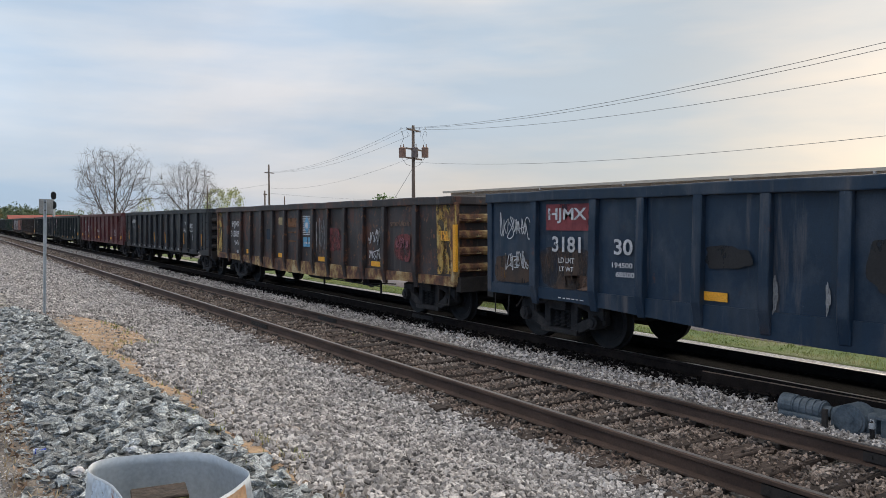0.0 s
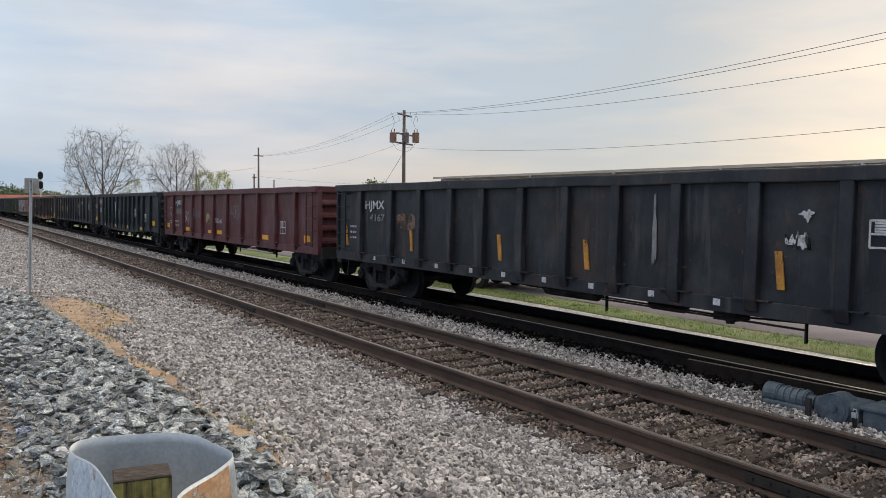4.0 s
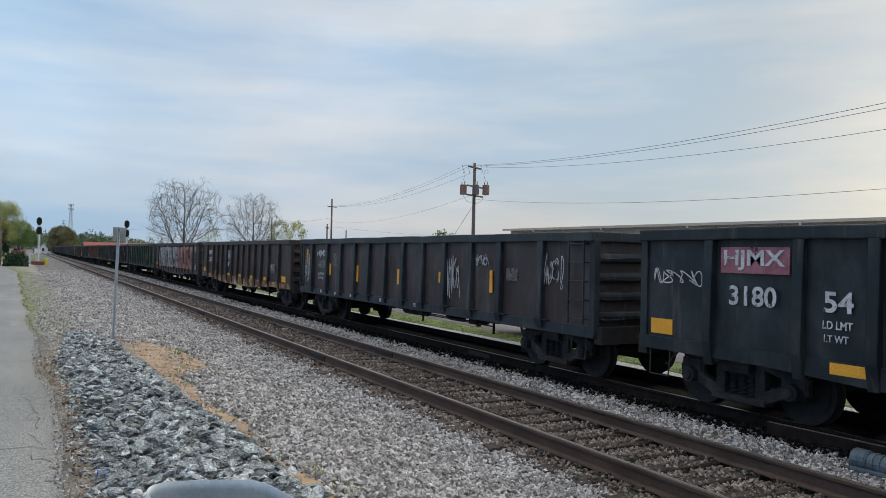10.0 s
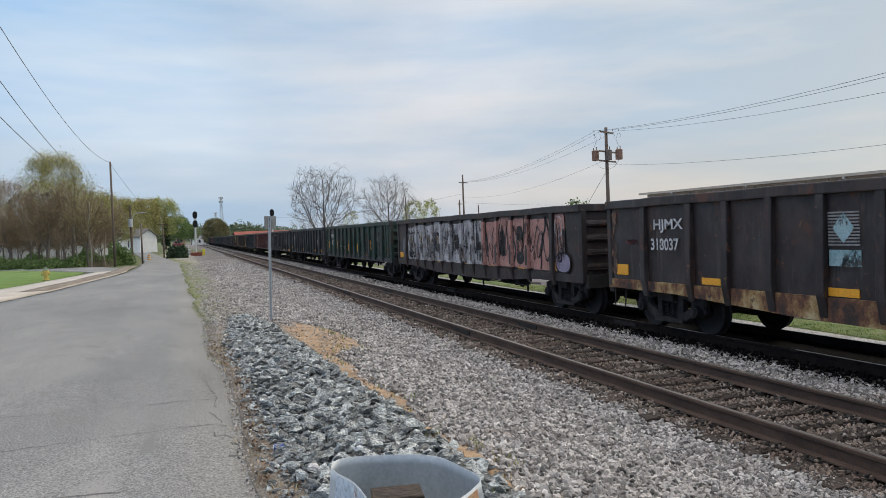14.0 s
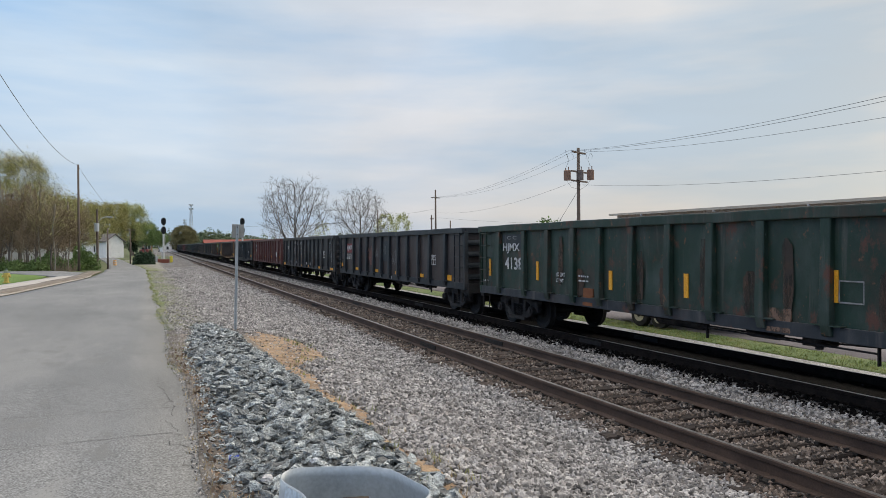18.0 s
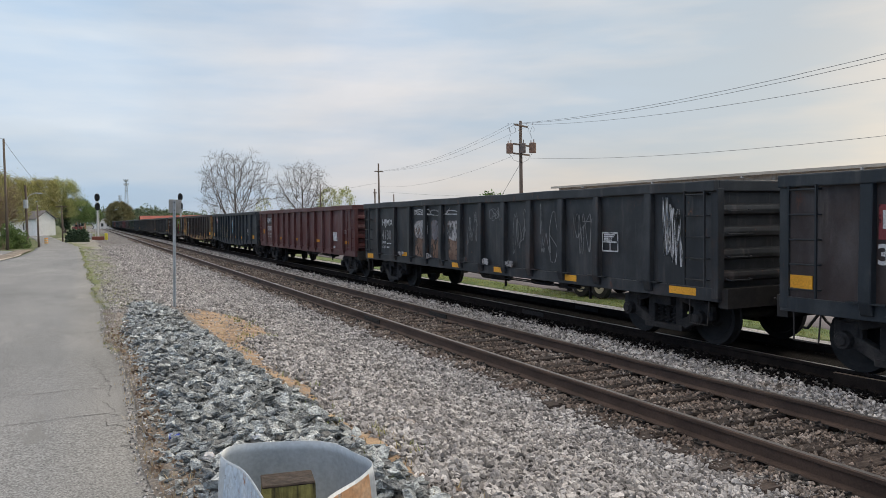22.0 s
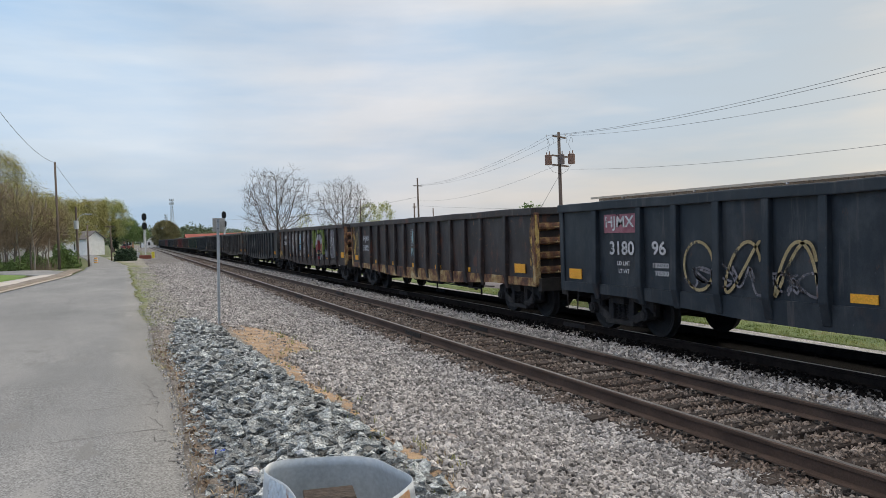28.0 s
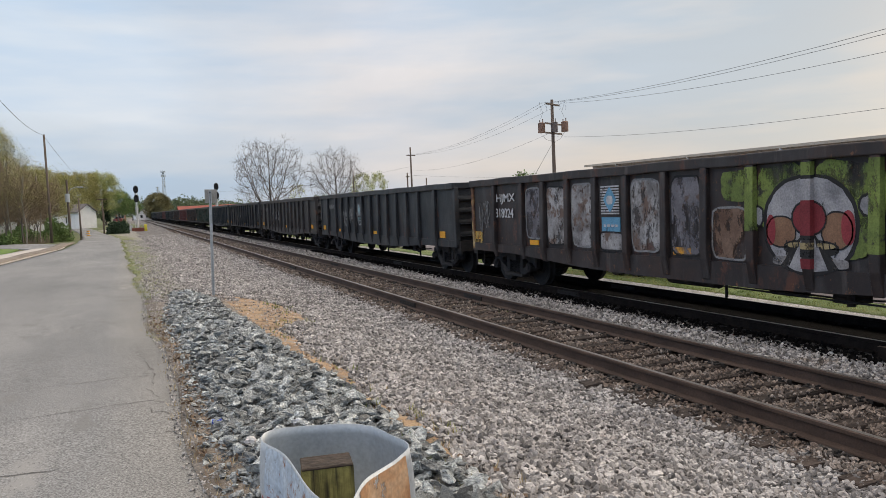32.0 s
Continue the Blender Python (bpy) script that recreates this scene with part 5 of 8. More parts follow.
def stencil_box(car, u0, u1, v0, v1, seed=0):
    bm = bmesh.new()
    w = .012
    um, vm = (u0 + u1) / 2, (v0 + v1) / 2
    for a, b in (((u0, v0), (u1, v0)), ((u1, v0), (u1, v1)), ((u1, v1), (u0, v1)), ((u0, v1), (u0, v0)), ((u0, vm), (u1, vm)), ((um, v0), (um, vm))):
        ribbon(bm, [a, b], w, .016)
    rng = random.Random(seed)
    for i in range(4):
        v = vm + (v1 - vm) * (i + 1) / 5
        ribbon(bm, [(u0 + .05, v), (u1 - rng.uniform(.05, .2), v)], .012, .016)
    return part("data_stencil", bm, WHITE_PAINT, car, "white stencilled data box")

def small_lines(car, u0, u1, v0, v1, n=2, seed=0, material=None):
    """Print too small to read: short bars."""
    rng = random.Random(seed)
    bm = bmesh.new()
    for i in range(n):
        v = v0 + (v1 - v0) * (i + .5) / n
        u = u0
        while u < u1 - .02:
            e = min(u1, u + rng.uniform(.05, .14))
            ribbon(bm, [(u, v), (e, v)], (v1 - v0) / n * .17, .016)
            u = e + .035
    return tagged(part("small_print", bm, material or WHITE_PAINT, car), kind="stuff")

def emblem(car, u0, u1, v0, v1, worn=False):
    """White bars with a blue lozenge over a blue panel, as plain shapes."""
    vm = v0 + (v1 - v0) * .36
    plate(car, u0, u1, v0, vm - .05, GRAF_TEAL if worn else BLUE_PANEL, "emblem_panel")
    n = 11
    for i in range(n):
        v = vm + (v1 - vm) * (i + .5) / n
        bm = bmesh.new()
        ribbon(bm, [(u0, v), (u1, v)], (v1 - vm) / n * .27, .016)
        part("emblem_bar", bm, GREY_PAINT if worn else WHITE_PAINT, car)
    blob(car, u0 + .09, u1 - .09, vm + .05, v1 - .03, GRAF_TEAL if worn else BLUE_PANEL, 1.08, lift=.019)
    if not worn:
        blob(car, u0 + .2, u1 - .2, vm + .2, v1 - .2, WHITE_PAINT, 3, lift=.022)
    if not worn:
        small_lines(car, u0 + .08, u1 - .06, v0 + .04, vm - .14, 1, 3)

def reflectors(car, rows, material=None):
    for u0, u1, v0, v1 in rows:
        plate(car, u0, u1, v0, v1, material or ORANGE)

def squares(car, v, us):
    for u in us:
        plate(car, u - .055, u + .055, v, v + .09, WHITE_PAINT, "white_square")

BLUE = paint("blue_car_paint", (.009, .031, .064), .645)
BLUE_GREY = paint("blue_grey_car_paint", (.020, .027, .034), .66)
RUST_BROWN = paint("rusted_brown_car_paint", (.054, .037, .034), .635)
BROWN_BLACK = paint("brown_black_car_paint", (.036, .028, .027), .53)
CHARCOAL = paint("charcoal_car_paint", (.017, .020, .025), .60)
MAROON = paint("maroon_car_paint", (.135, .032, .034), .62)
NAVY_BLACK = paint("blue_black_car_paint", (.007, .015, .019), .70)
GREY_BROWN = paint("grey_brown_car_paint", (.043, .038, .037), .59)
DARK_BROWN = paint("dark_brown_car_paint", (.035, .026, .025), .56)
GREEN = paint("green_car_paint", (.016, .046, .031), .565)
SLATE = paint("slate_car_paint", (.030, .036, .045), .62)
BLACK_BROWN = paint("black_rust_car_paint", (.034, .028, .029), .55)
BLACK_GREY = paint("black_grey_car_paint", (.027, .030, .034), .60)
OXIDE = paint("oxide_red_car_paint", (.125, .036, .033), .65)
NAVY = paint("navy_car_paint", (.019, .028, .038), .63)

c = gondola(0, "dark blue gondola car with white lettering and worn paint", "A", BLUE)
plate(c, 1.66, 2.72, 1.98, 2.42, RED_PAINT, "backing"); lettering(c, "HJMX", 1.72, 2.64, 2.10, 2.35); lettering(c, "3181", 1.82, 2.51, 1.62, 1.88); lettering(c, "30", 3.24, 3.62, 1.62, 1.86)
lettering(c, "LD LMT", 1.98, 2.36, 1.44, 1.53); lettering(c, "LT WT", 2.0, 2.34, 1.30, 1.38); blob(c, .2, 1.3, 1.02, 1.5, RUST_RUN, 4, wobble=.05, seed=71); blob(c, 1.5, 2.75, 1.02, 1.7, RUST_RUN, 4, wobble=.05, seed=72); blob(c, 4.9, 5.6, 1.5, 1.8, GRAF_BLACK, 3, wobble=.1, seed=73); lettering(c, "194500", 3.20, 3.62, 1.42, 1.50); lettering(c, "68500", 3.28, 3.66, 1.28, 1.36)
scrawl(c, .38, 1.25, 1.8, 2.3, WHITE_PAINT, 1, 7); scrawl(c, .55, 1.2, 1.25, 1.6, WHITE_PAINT, 2, 4)
blob(c, 2.05, 2.76, 1.02, 1.25, GRAF_TAN, wobble=.08); reflectors(c, [(4.77, 5.26, 1.06, 1.18), (.3, .76, 1.08, 1.28), (9.3, 9.8, 1.05, 1.18)]); small_lines(c, 2.0, 2.6, .83, .88, 1, 4)
blob(c, 5.92, 5.99, 1.0, 1.45, GREY_PAINT, 2, wobble=.15, seed=3); blob(c, 6.6, 6.66, 1.05, 1.4, GREY_PAINT, 2, wobble=.2, seed=4); blob(c, 7.1, 7.7, 1.3, 2.0, GRAF_BLACK, 3, wobble=.1, seed=6)

c = gondola(1, "brown-black gondola car with rusted yellow ends and sills", "A", BROWN_BLACK, YELLOW_RUST, YELLOW_RUST)
blob(c, .03, .42, 1.02, 2.5, YELLOW_FLAKES, 8, wobble=.02, seed=3); blob(c, 15.15, 15.9, 1.05, 2.52, YELLOW_FLAKES, 8, wobble=.03, seed=4)
lettering(c, "HJMX", 1.65, 2.57, 1.90, 2.16); lettering(c, "318039", 1.54, 2.45, 1.60, 1.82); scrawl(c, 1.86, 2.33, 1.32, 1.52, WHITE_PAINT, 8, 3); plate(c, 2.1, 2.25, 1.04, 1.14, WHITE_PAINT, "white_square")
plate(c, 5.1, 5.72, 1.57, 1.91, surface("dull_blue_patch", [(.014, .026, .045), (.022, .04, .062)], 3), "painted_patch")
emblem(c, 8.07, 8.67, 1.42, 2.31); scrawl(c, 12.1, 12.86, 1.55, 1.98, WHITE_PAINT, 9, 5, .012); scrawl(c, 12.15, 12.86, 1.15, 1.5, WHITE_PAINT, 91, 4, .012); blob(c, 13.4, 14.1, 1.25, 1.85, RED_FADED, 4, wobble=.06); scrawl(c, 13.5, 14.0, 1.5, 1.8, PINK_BACK, 10, 5)
lettering(c, "gondola", 13.18, 14.12, 1.99, 2.16, GRAF_TAN); reflectors(c, [(3.13, 3.58, 1.06, 1.2), (6.1, 6.6, 1.04, 1.17), (9.1, 9.56, 1.05, 1.17), (12.22, 12.69, 1.06, 1.18), (15.2, 15.79, 1.73, 1.94)])
plate(c, 15.82, 15.92, 1.12, 2.07, ORANGE, "reflector", lift=.05); scrawl(c, 9.2, 9.7, 1.2, 2.2, GREY_PAINT, 11, 3)

PATCH_ORANGE = worn(surface("faded_orange_patch", [(.13, .055, .02), (.21, .09, .032)], 4, 0.75, 0.1, 50), .55, 4.0)
blob(c, 6.16, 6.68, 2.04, 2.27, GRAF_OCHRE, 6, wobble=.03, seed=31); blob(c, 6.93, 7.70, 1.97, 2.24, PATCH_ORANGE, 8, wobble=.02, seed=32)
bm = bmesh.new(); ribbon(bm, [(6.95, 1.82), (7.68, 1.82), (7.62, 1.56), (6.98, 1.56)], .018, .018); part("graffiti", bm, PATCH_ORANGE, c, "faded orange painted line")
blob(c, 8.98, 9.06, 1.25, 2.1, GRAF_WHITE, 2.5, wobble=.12, seed=33); blob(c, 9.2, 9.27, 1.1, 2.2, GRAF_WHITE, 2.5, wobble=.12, seed=34); blob(c, 9.5, 10.6, 1.35, 1.95, RED_FADED, 3, wobble=.08, seed=35)

c = gondola(2, "charcoal gondola car with upright orange reflectors", "B", CHARCOAL)
lettering(c, "HJMX", 1.52, 2.43, 2.0, 2.26); lettering(c, "4167", 1.74, 2.44, 1.78, 1.95, GREY_PAINT)
for u in (.5, 3.55, 6.62, 8.83, 12.14, 14.86):
    plate(c, u, u + .10, 1.17, 1.64, ORANGE_WORN, "reflector", lean=-.05)
blob(c, 5.0, 5.05, 1.5, 2.2, RUST_RUN, 2, wobble=.2, seed=62); scrawl(c, 13.58, 13.7, 1.3, 1.62, WHITE_PAINT, 53, 4); squares(c, .88, (1.98, 3.3, 4.6, 5.8, 6.8, 7.9, 9.0, 10.2, 11.3)); blob(c, 12.42, 12.57, 2.03, 2.15, WHITE_PAINT, 1.5, wobble=.35, seed=2); blob(c, 12.28, 12.52, 1.70, 1.84, WHITE_PAINT, 1.5, wobble=.35, seed=5); scrawl(c, 12.24, 12.56, 1.66, 1.9, WHITE_PAINT, 52, 4); lettering(c, "PULL HERE", 14.5, 14.86, .86, .93); lettering(c, "2 INCH HF COMP SHOES", 12.9, 13.4, .83, .89)
stencil_box(c, 13.23, 13.67, 1.74, 2.04); small_lines(c, .75, 1.15, 1.3, 1.7, 3, 7); blob(c, 2.95, 3.75, 1.62, 1.98, GRAF_TAN, 4); blob(c, 10.18, 10.26, 1.3, 2.3, GREY_PAINT, 2, wobble=.2, seed=12); small_lines(c, 14.4, 14.8, .84, .92, 1, 9)

c = gondola(3, "maroon gondola car with chalk drawings and white lettering", "D", MAROON)
plate(c, 1.72, 2.80, 1.98, 2.32, BLACK_BACK, "backing"); lettering(c, "HJMX", 1.79, 2.72, 2.02, 2.28); lettering(c, "4054", 1.82, 2.61, 1.70, 1.94, GREY_PAINT)
bm = bmesh.new(); ribbon(bm, [(1.09 + .19 * math.cos(a), 1.82 + .16 * math.sin(a)) for a in np.linspace(0, 6.4, 30)], .012, .018); part("graffiti", bm, WHITE_PAINT, c, "chalk ring")
scrawl(c, 3.2, 3.75, 1.3, 1.9, WHITE_PAINT, 13, 4); scrawl(c, 4.14, 4.8, 1.45, 2.07, GREY_PAINT, 14, 5); reflectors(c, [(.29, .73, 1.11, 1.3), (3.26, 3.75, 1.06, 1.2), (7.3, 7.8, 1.06, 1.2), (11.8, 12.3, 1.06, 1.2), (15.0, 15.4, 1.1, 1.3)])
lettering(c, "LD LMT 208000", 1.62, 2.26, 1.36, 1.45); lettering(c, "LT WT 52000", 1.66, 2.26, 1.20, 1.29); small_lines(c, .9, 1.3, 1.3, 1.45, 2, 3); scrawl(c, 8.7, 9.8, 1.6, 2.2, GREY_PAINT, 15, 5); stencil_box(c, 13.3, 13.7, 1.3, 1.65)

blob(c, 5.97, 6.52, 1.42, 1.78, GRAF_OCHRE, 2.2, wobble=.05, seed=41); scrawl(c, 7.05, 7.9, 1.45, 1.64, WHITE_PAINT, 92, 7); reflectors(c, [(6.2, 6.6, 1.06, 1.17)]); scrawl(c, 4.9, 5.3, 1.6, 1.95, GREY_PAINT, 93, 3)

c = gondola(4, "blue-black gondola car with pink and white lettering", "A", NAVY_BLACK)
plate(c, 1.56, 2.66, 2.02, 2.38, PINK_BACK, "backing"); lettering(c, "HJMX", 1.62, 2.60, 2.06, 2.34); lettering(c, "3180", 1.72, 2.48, 1.58, 1.85); lettering(c, "54", 3.15, 3.54, 1.58, 1.84)
lettering(c, "LD LMT", 3.14, 3.53, 1.38, 1.48); lettering(c, "LT WT", 3.16, 3.48, 1.22, 1.31); small_lines(c, 4.3, 4.7, 1.25, 1.48, 2, 5); scrawl(c, .29, 1.23, 1.78, 2.12, WHITE_PAINT, 16, 5)
reflectors(c, [(.22, .66, 1.05, 1.28), (3.25, 3.71, .84, .98), (6.2, 6.7, .83, .97), (9.32, 9.79, .83, .97), (12.3, 12.8, .83, .97), (14.73, 15.2, 1.11, 1.31)]); lettering(c, "2 INCH HF COMP SHOES", 2.0, 2.7, .83, .90)
emblem(c, 6.14, 6.69, 1.28, 2.19); scrawl(c, 7.15, 7.8, 1.05, 1.8, WHITE_PAINT, 17, 6); scrawl(c, 10.98, 11.5, 1.4, 2.03, WHITE_PAINT, 18, 7); stencil_box(c, 13.24, 13.67, 1.28, 1.6)

c = gondola(5, "grey-brown gondola car with yellow reflector strips and tags", "B", RUST_BROWN, beams=BLUE_GREY)
lettering(c, "HJMX", 1.76, 2.68, 2.02, 2.28); lettering(c, "4108", 1.82, 2.52, 1.68, 1.95, GREY_PAINT); lettering(c, "LD LMT 195400", 1.88, 2.4, 1.46, 1.54); lettering(c, "LT WT 67570", 1.9, 2.4, 1.32, 1.40)
for u, v0, v1 in ((.66, 1.85, 2.31), (2.9, 1.48, 1.85), (5.2, 1.36, 1.84), (10.3, 1.54, 1.79), (12.56, 1.42, 1.89), (8.0, 1.4, 1.8)):
    plate(c, u, u + .11, v0, v1, ORANGE, "reflector", lift=.0)
scrawl(c, .5, 1.2, 1.2, 2.25, WHITE_PAINT, 19, 7); scrawl(c, 3.2, 3.85, 1.7, 2.2, GREY_PAINT, 20, 3); scrawl(c, 10.75, 11.33, 1.1, 2.19, WHITE_PAINT, 21, 6); scrawl(c, 11.95, 12.55, 1.95, 2.24, WHITE_PAINT, 22, 5); scrawl(c, 14.5, 15.1, 1.55, 2.26, WHITE_PAINT, 23, 7)
plate(c, 13.2, 13.6, 1.7, 1.95, GRAF_GREY, "painted_patch"); squares(c, .88, (2.2, 3.5, 4.8, 7.0, 9.1))

c = gondola(6, "dark brown gondola car with rusted yellow sill", "A", DARK_BROWN, YELLOW_RUST)
lettering(c, "HJMX", 1.69, 2.61, 1.96, 2.22); lettering(c, "318037", 1.59, 2.47, 1.62, 1.85); reflectors(c, [(.3, .73, 1.09, 1.31), (3.1, 3.6, 1.03, 1.15), (5.86, 6.44, 1.02, 1.14), (8.06, 8.57, 1.02, 1.14), (10.11, 10.63, 1.02, 1.14), (12.27, 12.76, 1.02, 1.15), (14.78, 15.28, 1.04, 1.26)])
emblem(c, 5.94, 6.48, 1.45, 2.23, True); scrawl(c, 8.95, 9.6, 1.46, 1.77, RED_PAINT, 24, 4); blob(c, 13.3, 13.9, 1.33, 1.72, GRAF_GREY, 8); scrawl(c, 13.36, 13.85, 1.38, 1.7, WHITE_PAINT, 25, 6); blob(c, .05, .35, 1.1, 2.4, GRAF_TAN, 6, wobble=.06); scrawl(c, .7, 1.1, 1.7, 1.85, RED_PAINT, 26, 4)

c = gondola(7, "dark gondola car covered in white and pink sprayed letters", "A", DARK_BROWN)
lettering(c, "HJMX", 1.66, 2.62, 2.09, 2.32)
BOLD_WHITE = worn(surface("bold_white_spray", [(.26, .25, .255), (.42, .41, .42), (.52, .50, .51)], 2.2, 0.8, 0.1, 40, spots=[((.24, .17, .15), 2.8, 0.55), ((.06, .05, .05), 5.5, 0.60)]), .555, 2.4)
BOLD_PINK = worn(surface("bold_salmon_spray", [(.34, .165, .14), (.48, .26, .22)], 2.0, 0.8, 0.1, 40, spots=[((.20, .11, .095), 3.0, 0.56), ((.06, .05, .05), 5.5, 0.61)]), .555, 2.4)
fills = [(u0, u1, BOLD_WHITE if u0 < 9.9 else BOLD_PINK) for u0, u1 in ((1.5, 2.74), (2.90, 3.73), (3.88, 4.75), (4.90, 5.77), (5.92, 6.78), (6.93, 7.87), (8.03, 8.86), (9.02, 9.85), (10.01, 10.87), (11.03, 11.9), (12.06, 12.97), (13.13, 14.38), (14.58, 15.1))]
for r in RIBS_A[1:12]:
    rib_paint(c, r, 1.06, 2.38, BOLD_WHITE if r < 9.9 else BOLD_PINK)
for i, r in enumerate((1.9, 2.95, 3.75, 4.9, 5.8, 6.95, 8.05, 9.05, 9.85, 10.1, 11.1, 12.0, 12.9, 13.9, 14.3)):
    bm = bmesh.new(); ribbon(bm, [(r + .16 * math.sin(i * 2.3 + (2.0 + i % 3) * t) + .05 * math.sin(9 * t + i), 1.06 + 1.36 * t) for t in np.linspace(0, 1, 24)], .022 + .012 * (i % 3), .020); part("graffiti", bm, GRAF_BLACK, c, "thick black sprayed stroke")
for i, (u0, u1, m) in enumerate(fills):
    blob(c, u0, u1, 1.05, 2.05 if i == 0 else 2.46 - .05 * (i % 3), m, 9, wobble=.012, seed=i); scrawl(c, u0, u1, 1.1, 2.35, GRAF_BLACK, 100 + i, 3, .016, .022); scrawl(c, u0, u1, 1.1, 2.35, GRAF_GREY, 130 + i, 2, .010, .023)
blob(c, 4.98, 5.7, 1.4, 2.1, GRAF_BLACK, 2.4, lift=.012); blob(c, 11.1, 11.5, 1.35, 2.1, GRAF_BLACK, 3, lift=.012); blob(c, 12.3, 12.7, 1.8, 2.2, GRAF_BLACK, 3, lift=.012); blob(c, 12.25, 12.75, 1.15, 1.5, GRAF_BLACK, 2, lift=.012)
blob(c, 7.2, 7.6, 1.5, 2.0, GRAF_BLACK, 3, lift=.012); blob(c, 9.2, 9.7, 1.5, 1.75, GRAF_BLACK, 5, lift=.012); blob(c, 14.6, 15.35, 1.02, 1.5, GRAF_LAV, 2.5, GRAF_BLACK, .02, lift=.012); blob(c, 14.6, 15.0, 1.9, 2.4, BOLD_PINK, 2, WHITE_PAINT, .015, lift=.016)
blob(c, .8, 1.24, 1.1, 1.9, GRAF_GREY, 2.6, GREY_PAINT, .012, wobble=.08); scrawl(c, 1.7, 2.6, 1.05, 1.4, GRAF_BLACK, 27, 6, .02, .02)
for u in (2.0, 3.3, 4.3, 5.4):
    blob(c, u - .13, u + .13, 1.7, 1.98, GRAF_OCHRE, 2, lift=.014, seed=int(u * 10), wobble=.1)
reflectors(c, [(.26, .73, 1.09, 1.31), (3.07, 3.58, 1.06, 1.18), (5.28, 5.72, 1.03, 1.16), (8.1, 8.6, 1.04, 1.18), (10.2, 10.7, 1.04, 1.18), (12.3, 12.8, 1.04, 1.18), (14.5, 14.95, 1.06, 1.26)])

c = gondola(8, "green gondola car with slate sill and white lettering", "B", GREEN, SLATE)
plate(c, 1.48, 2.66, 2.02, 2.40, NAVY, "backing"); lettering(c, "HJMX", 1.52, 2.47, 1.91, 2.17); lettering(c, "4138", 1.62, 2.64, 1.50, 1.81); lettering(c, "C C", 1.75, 2.3, 2.27, 2.36, GREY_PAINT)
for i, (u0, u1, v0, v1) in enumerate(((5.2, 5.5, 1.02, 1.6), (7.4, 7.6, 1.05, 2.0), (8.1, 8.3, 1.05, 1.7), (9.2, 9.4, 1.02, 2.2), (10.2, 10.5, 1.02, 1.7), (11.0, 11.2, 1.1, 2.2), (12.6, 12.9, 1.02, 1.8), (13.5, 13.8, 1.1, 2.2), (4.4, 4.6, 1.2, 2.3))):
    blob(c, u0, u1, v0, v1, RUST_RUN, 4, wobble=.06, seed=80 + i, lift=.002)
for u, v0, v1 in ((.58, 1.29, 1.75), (3.33, 1.28, 1.73), (6.45, 1.21, 1.6), (8.78, 1.2, 1.62), (11.86, 1.33, 1.77), (14.95, 1.19, 1.66)):
    plate(c, u, u + .11, v0, v1, ORANGE, "reflector")
lettering(c, "LD LMT", 4.32, 4.72, 1.41, 1.50); lettering(c, "LT WT", 4.32, 4.66, 1.28, 1.36); small_lines(c, 5.3, 5.7, 1.3, 1.5, 2, 6); plate(c, 5.48, 5.86, .83, 1.2, surface("rust_orange_patch", [(.15, .05, .02), (.23, .09, .035)], 3), "patch_plate"); plate(c, 10.66, 11.16, .83, 1.18, GRAF_TAN, "patch_plate")
bm = bmesh.new(); ribbon(bm, [(12.0, 1.34), (12.38, 1.34), (12.38, 1.63), (12.0, 1.63), (12.0, 1.34)], .012, .018); part("data_stencil", bm, GREY_PAINT, c); scrawl(c, 13.25, 13.95, 1.66, 2.09, GREY_PAINT, 28, 6); small_lines(c, .2, .6, 1.1, 1.22, 1, 8)

c = gondola(9, "rust-brown gondola car with blue-grey ribs and red lettering panel", "B", RUST_BROWN, beams=BLUE_GREY)
plate(c, 1.42, 2.48, 1.80, 2.22, RED_PAINT, "backing"); lettering(c, "HJMX", 1.48, 2.4, 1.86, 2.15); lettering(c, "315113", 1.42, 2.5, 1.49, 1.75); reflectors(c, [(.06, .5, 1.11, 1.3), (3.0, 3.47, 1.04, 1.15), (6.2, 6.66, 1.03, 1.15), (9.0, 9.5, 1.03, 1.15), (11.79, 12.24, 1.03, 1.15), (14.3, 14.85, 1.03, 1.2)])
scrawl(c, 5.2, 5.8, 1.15, 2.1, GRAF_PINK, 29, 5); scrawl(c, 6.3, 6.75, 1.63, 2.0, GREY_PAINT, 30, 4); blob(c, 7.4, 8.1, 1.5, 2.3, NAVY, 7); scrawl(c, 7.45, 7.9, 1.75, 2.25, GREY_PAINT, 31, 5); scrawl(c, 8.6, 9.3, 1.3, 2.0, GREY_PAINT, 32, 4); squares(c, .85, (5.0, 7.1, 8.6)); stencil_box(c, 13.1, 13.5, 1.5, 1.8)

c = gondola(10, "black-grey gondola car with large faded sprayed drawings", "B", BLACK_GREY)
lettering(c, "HJMX", 1.44, 2.36, 1.86, 2.12); lettering(c, "4130", 1.4, 2.2, 1.48, 1.78, GREY_PAINT); lettering(c, "LD LMT", 1.42, 1.72, 1.35, 1.43); lettering(c, "LT WT", 1.42, 1.70, 1.20, 1.28); small_lines(c, 1.8, 2.14, 1.18, 1.42, 2, 9)
for i, (u0, u1) in enumerate(((4.07, 5.0), (5.22, 6.03), (6.28, 7.1))):
    blob(c, u0, u1, 1.56, 2.08, (GRAF_WHITE, GRAF_GREY, GRAF_WHITE)[i], 4, wobble=.06, seed=i); blob(c, u0, u1, 1.04, 1.6, GRAF_TAN, 6, wobble=.05, seed=i + 5, lift=.004)
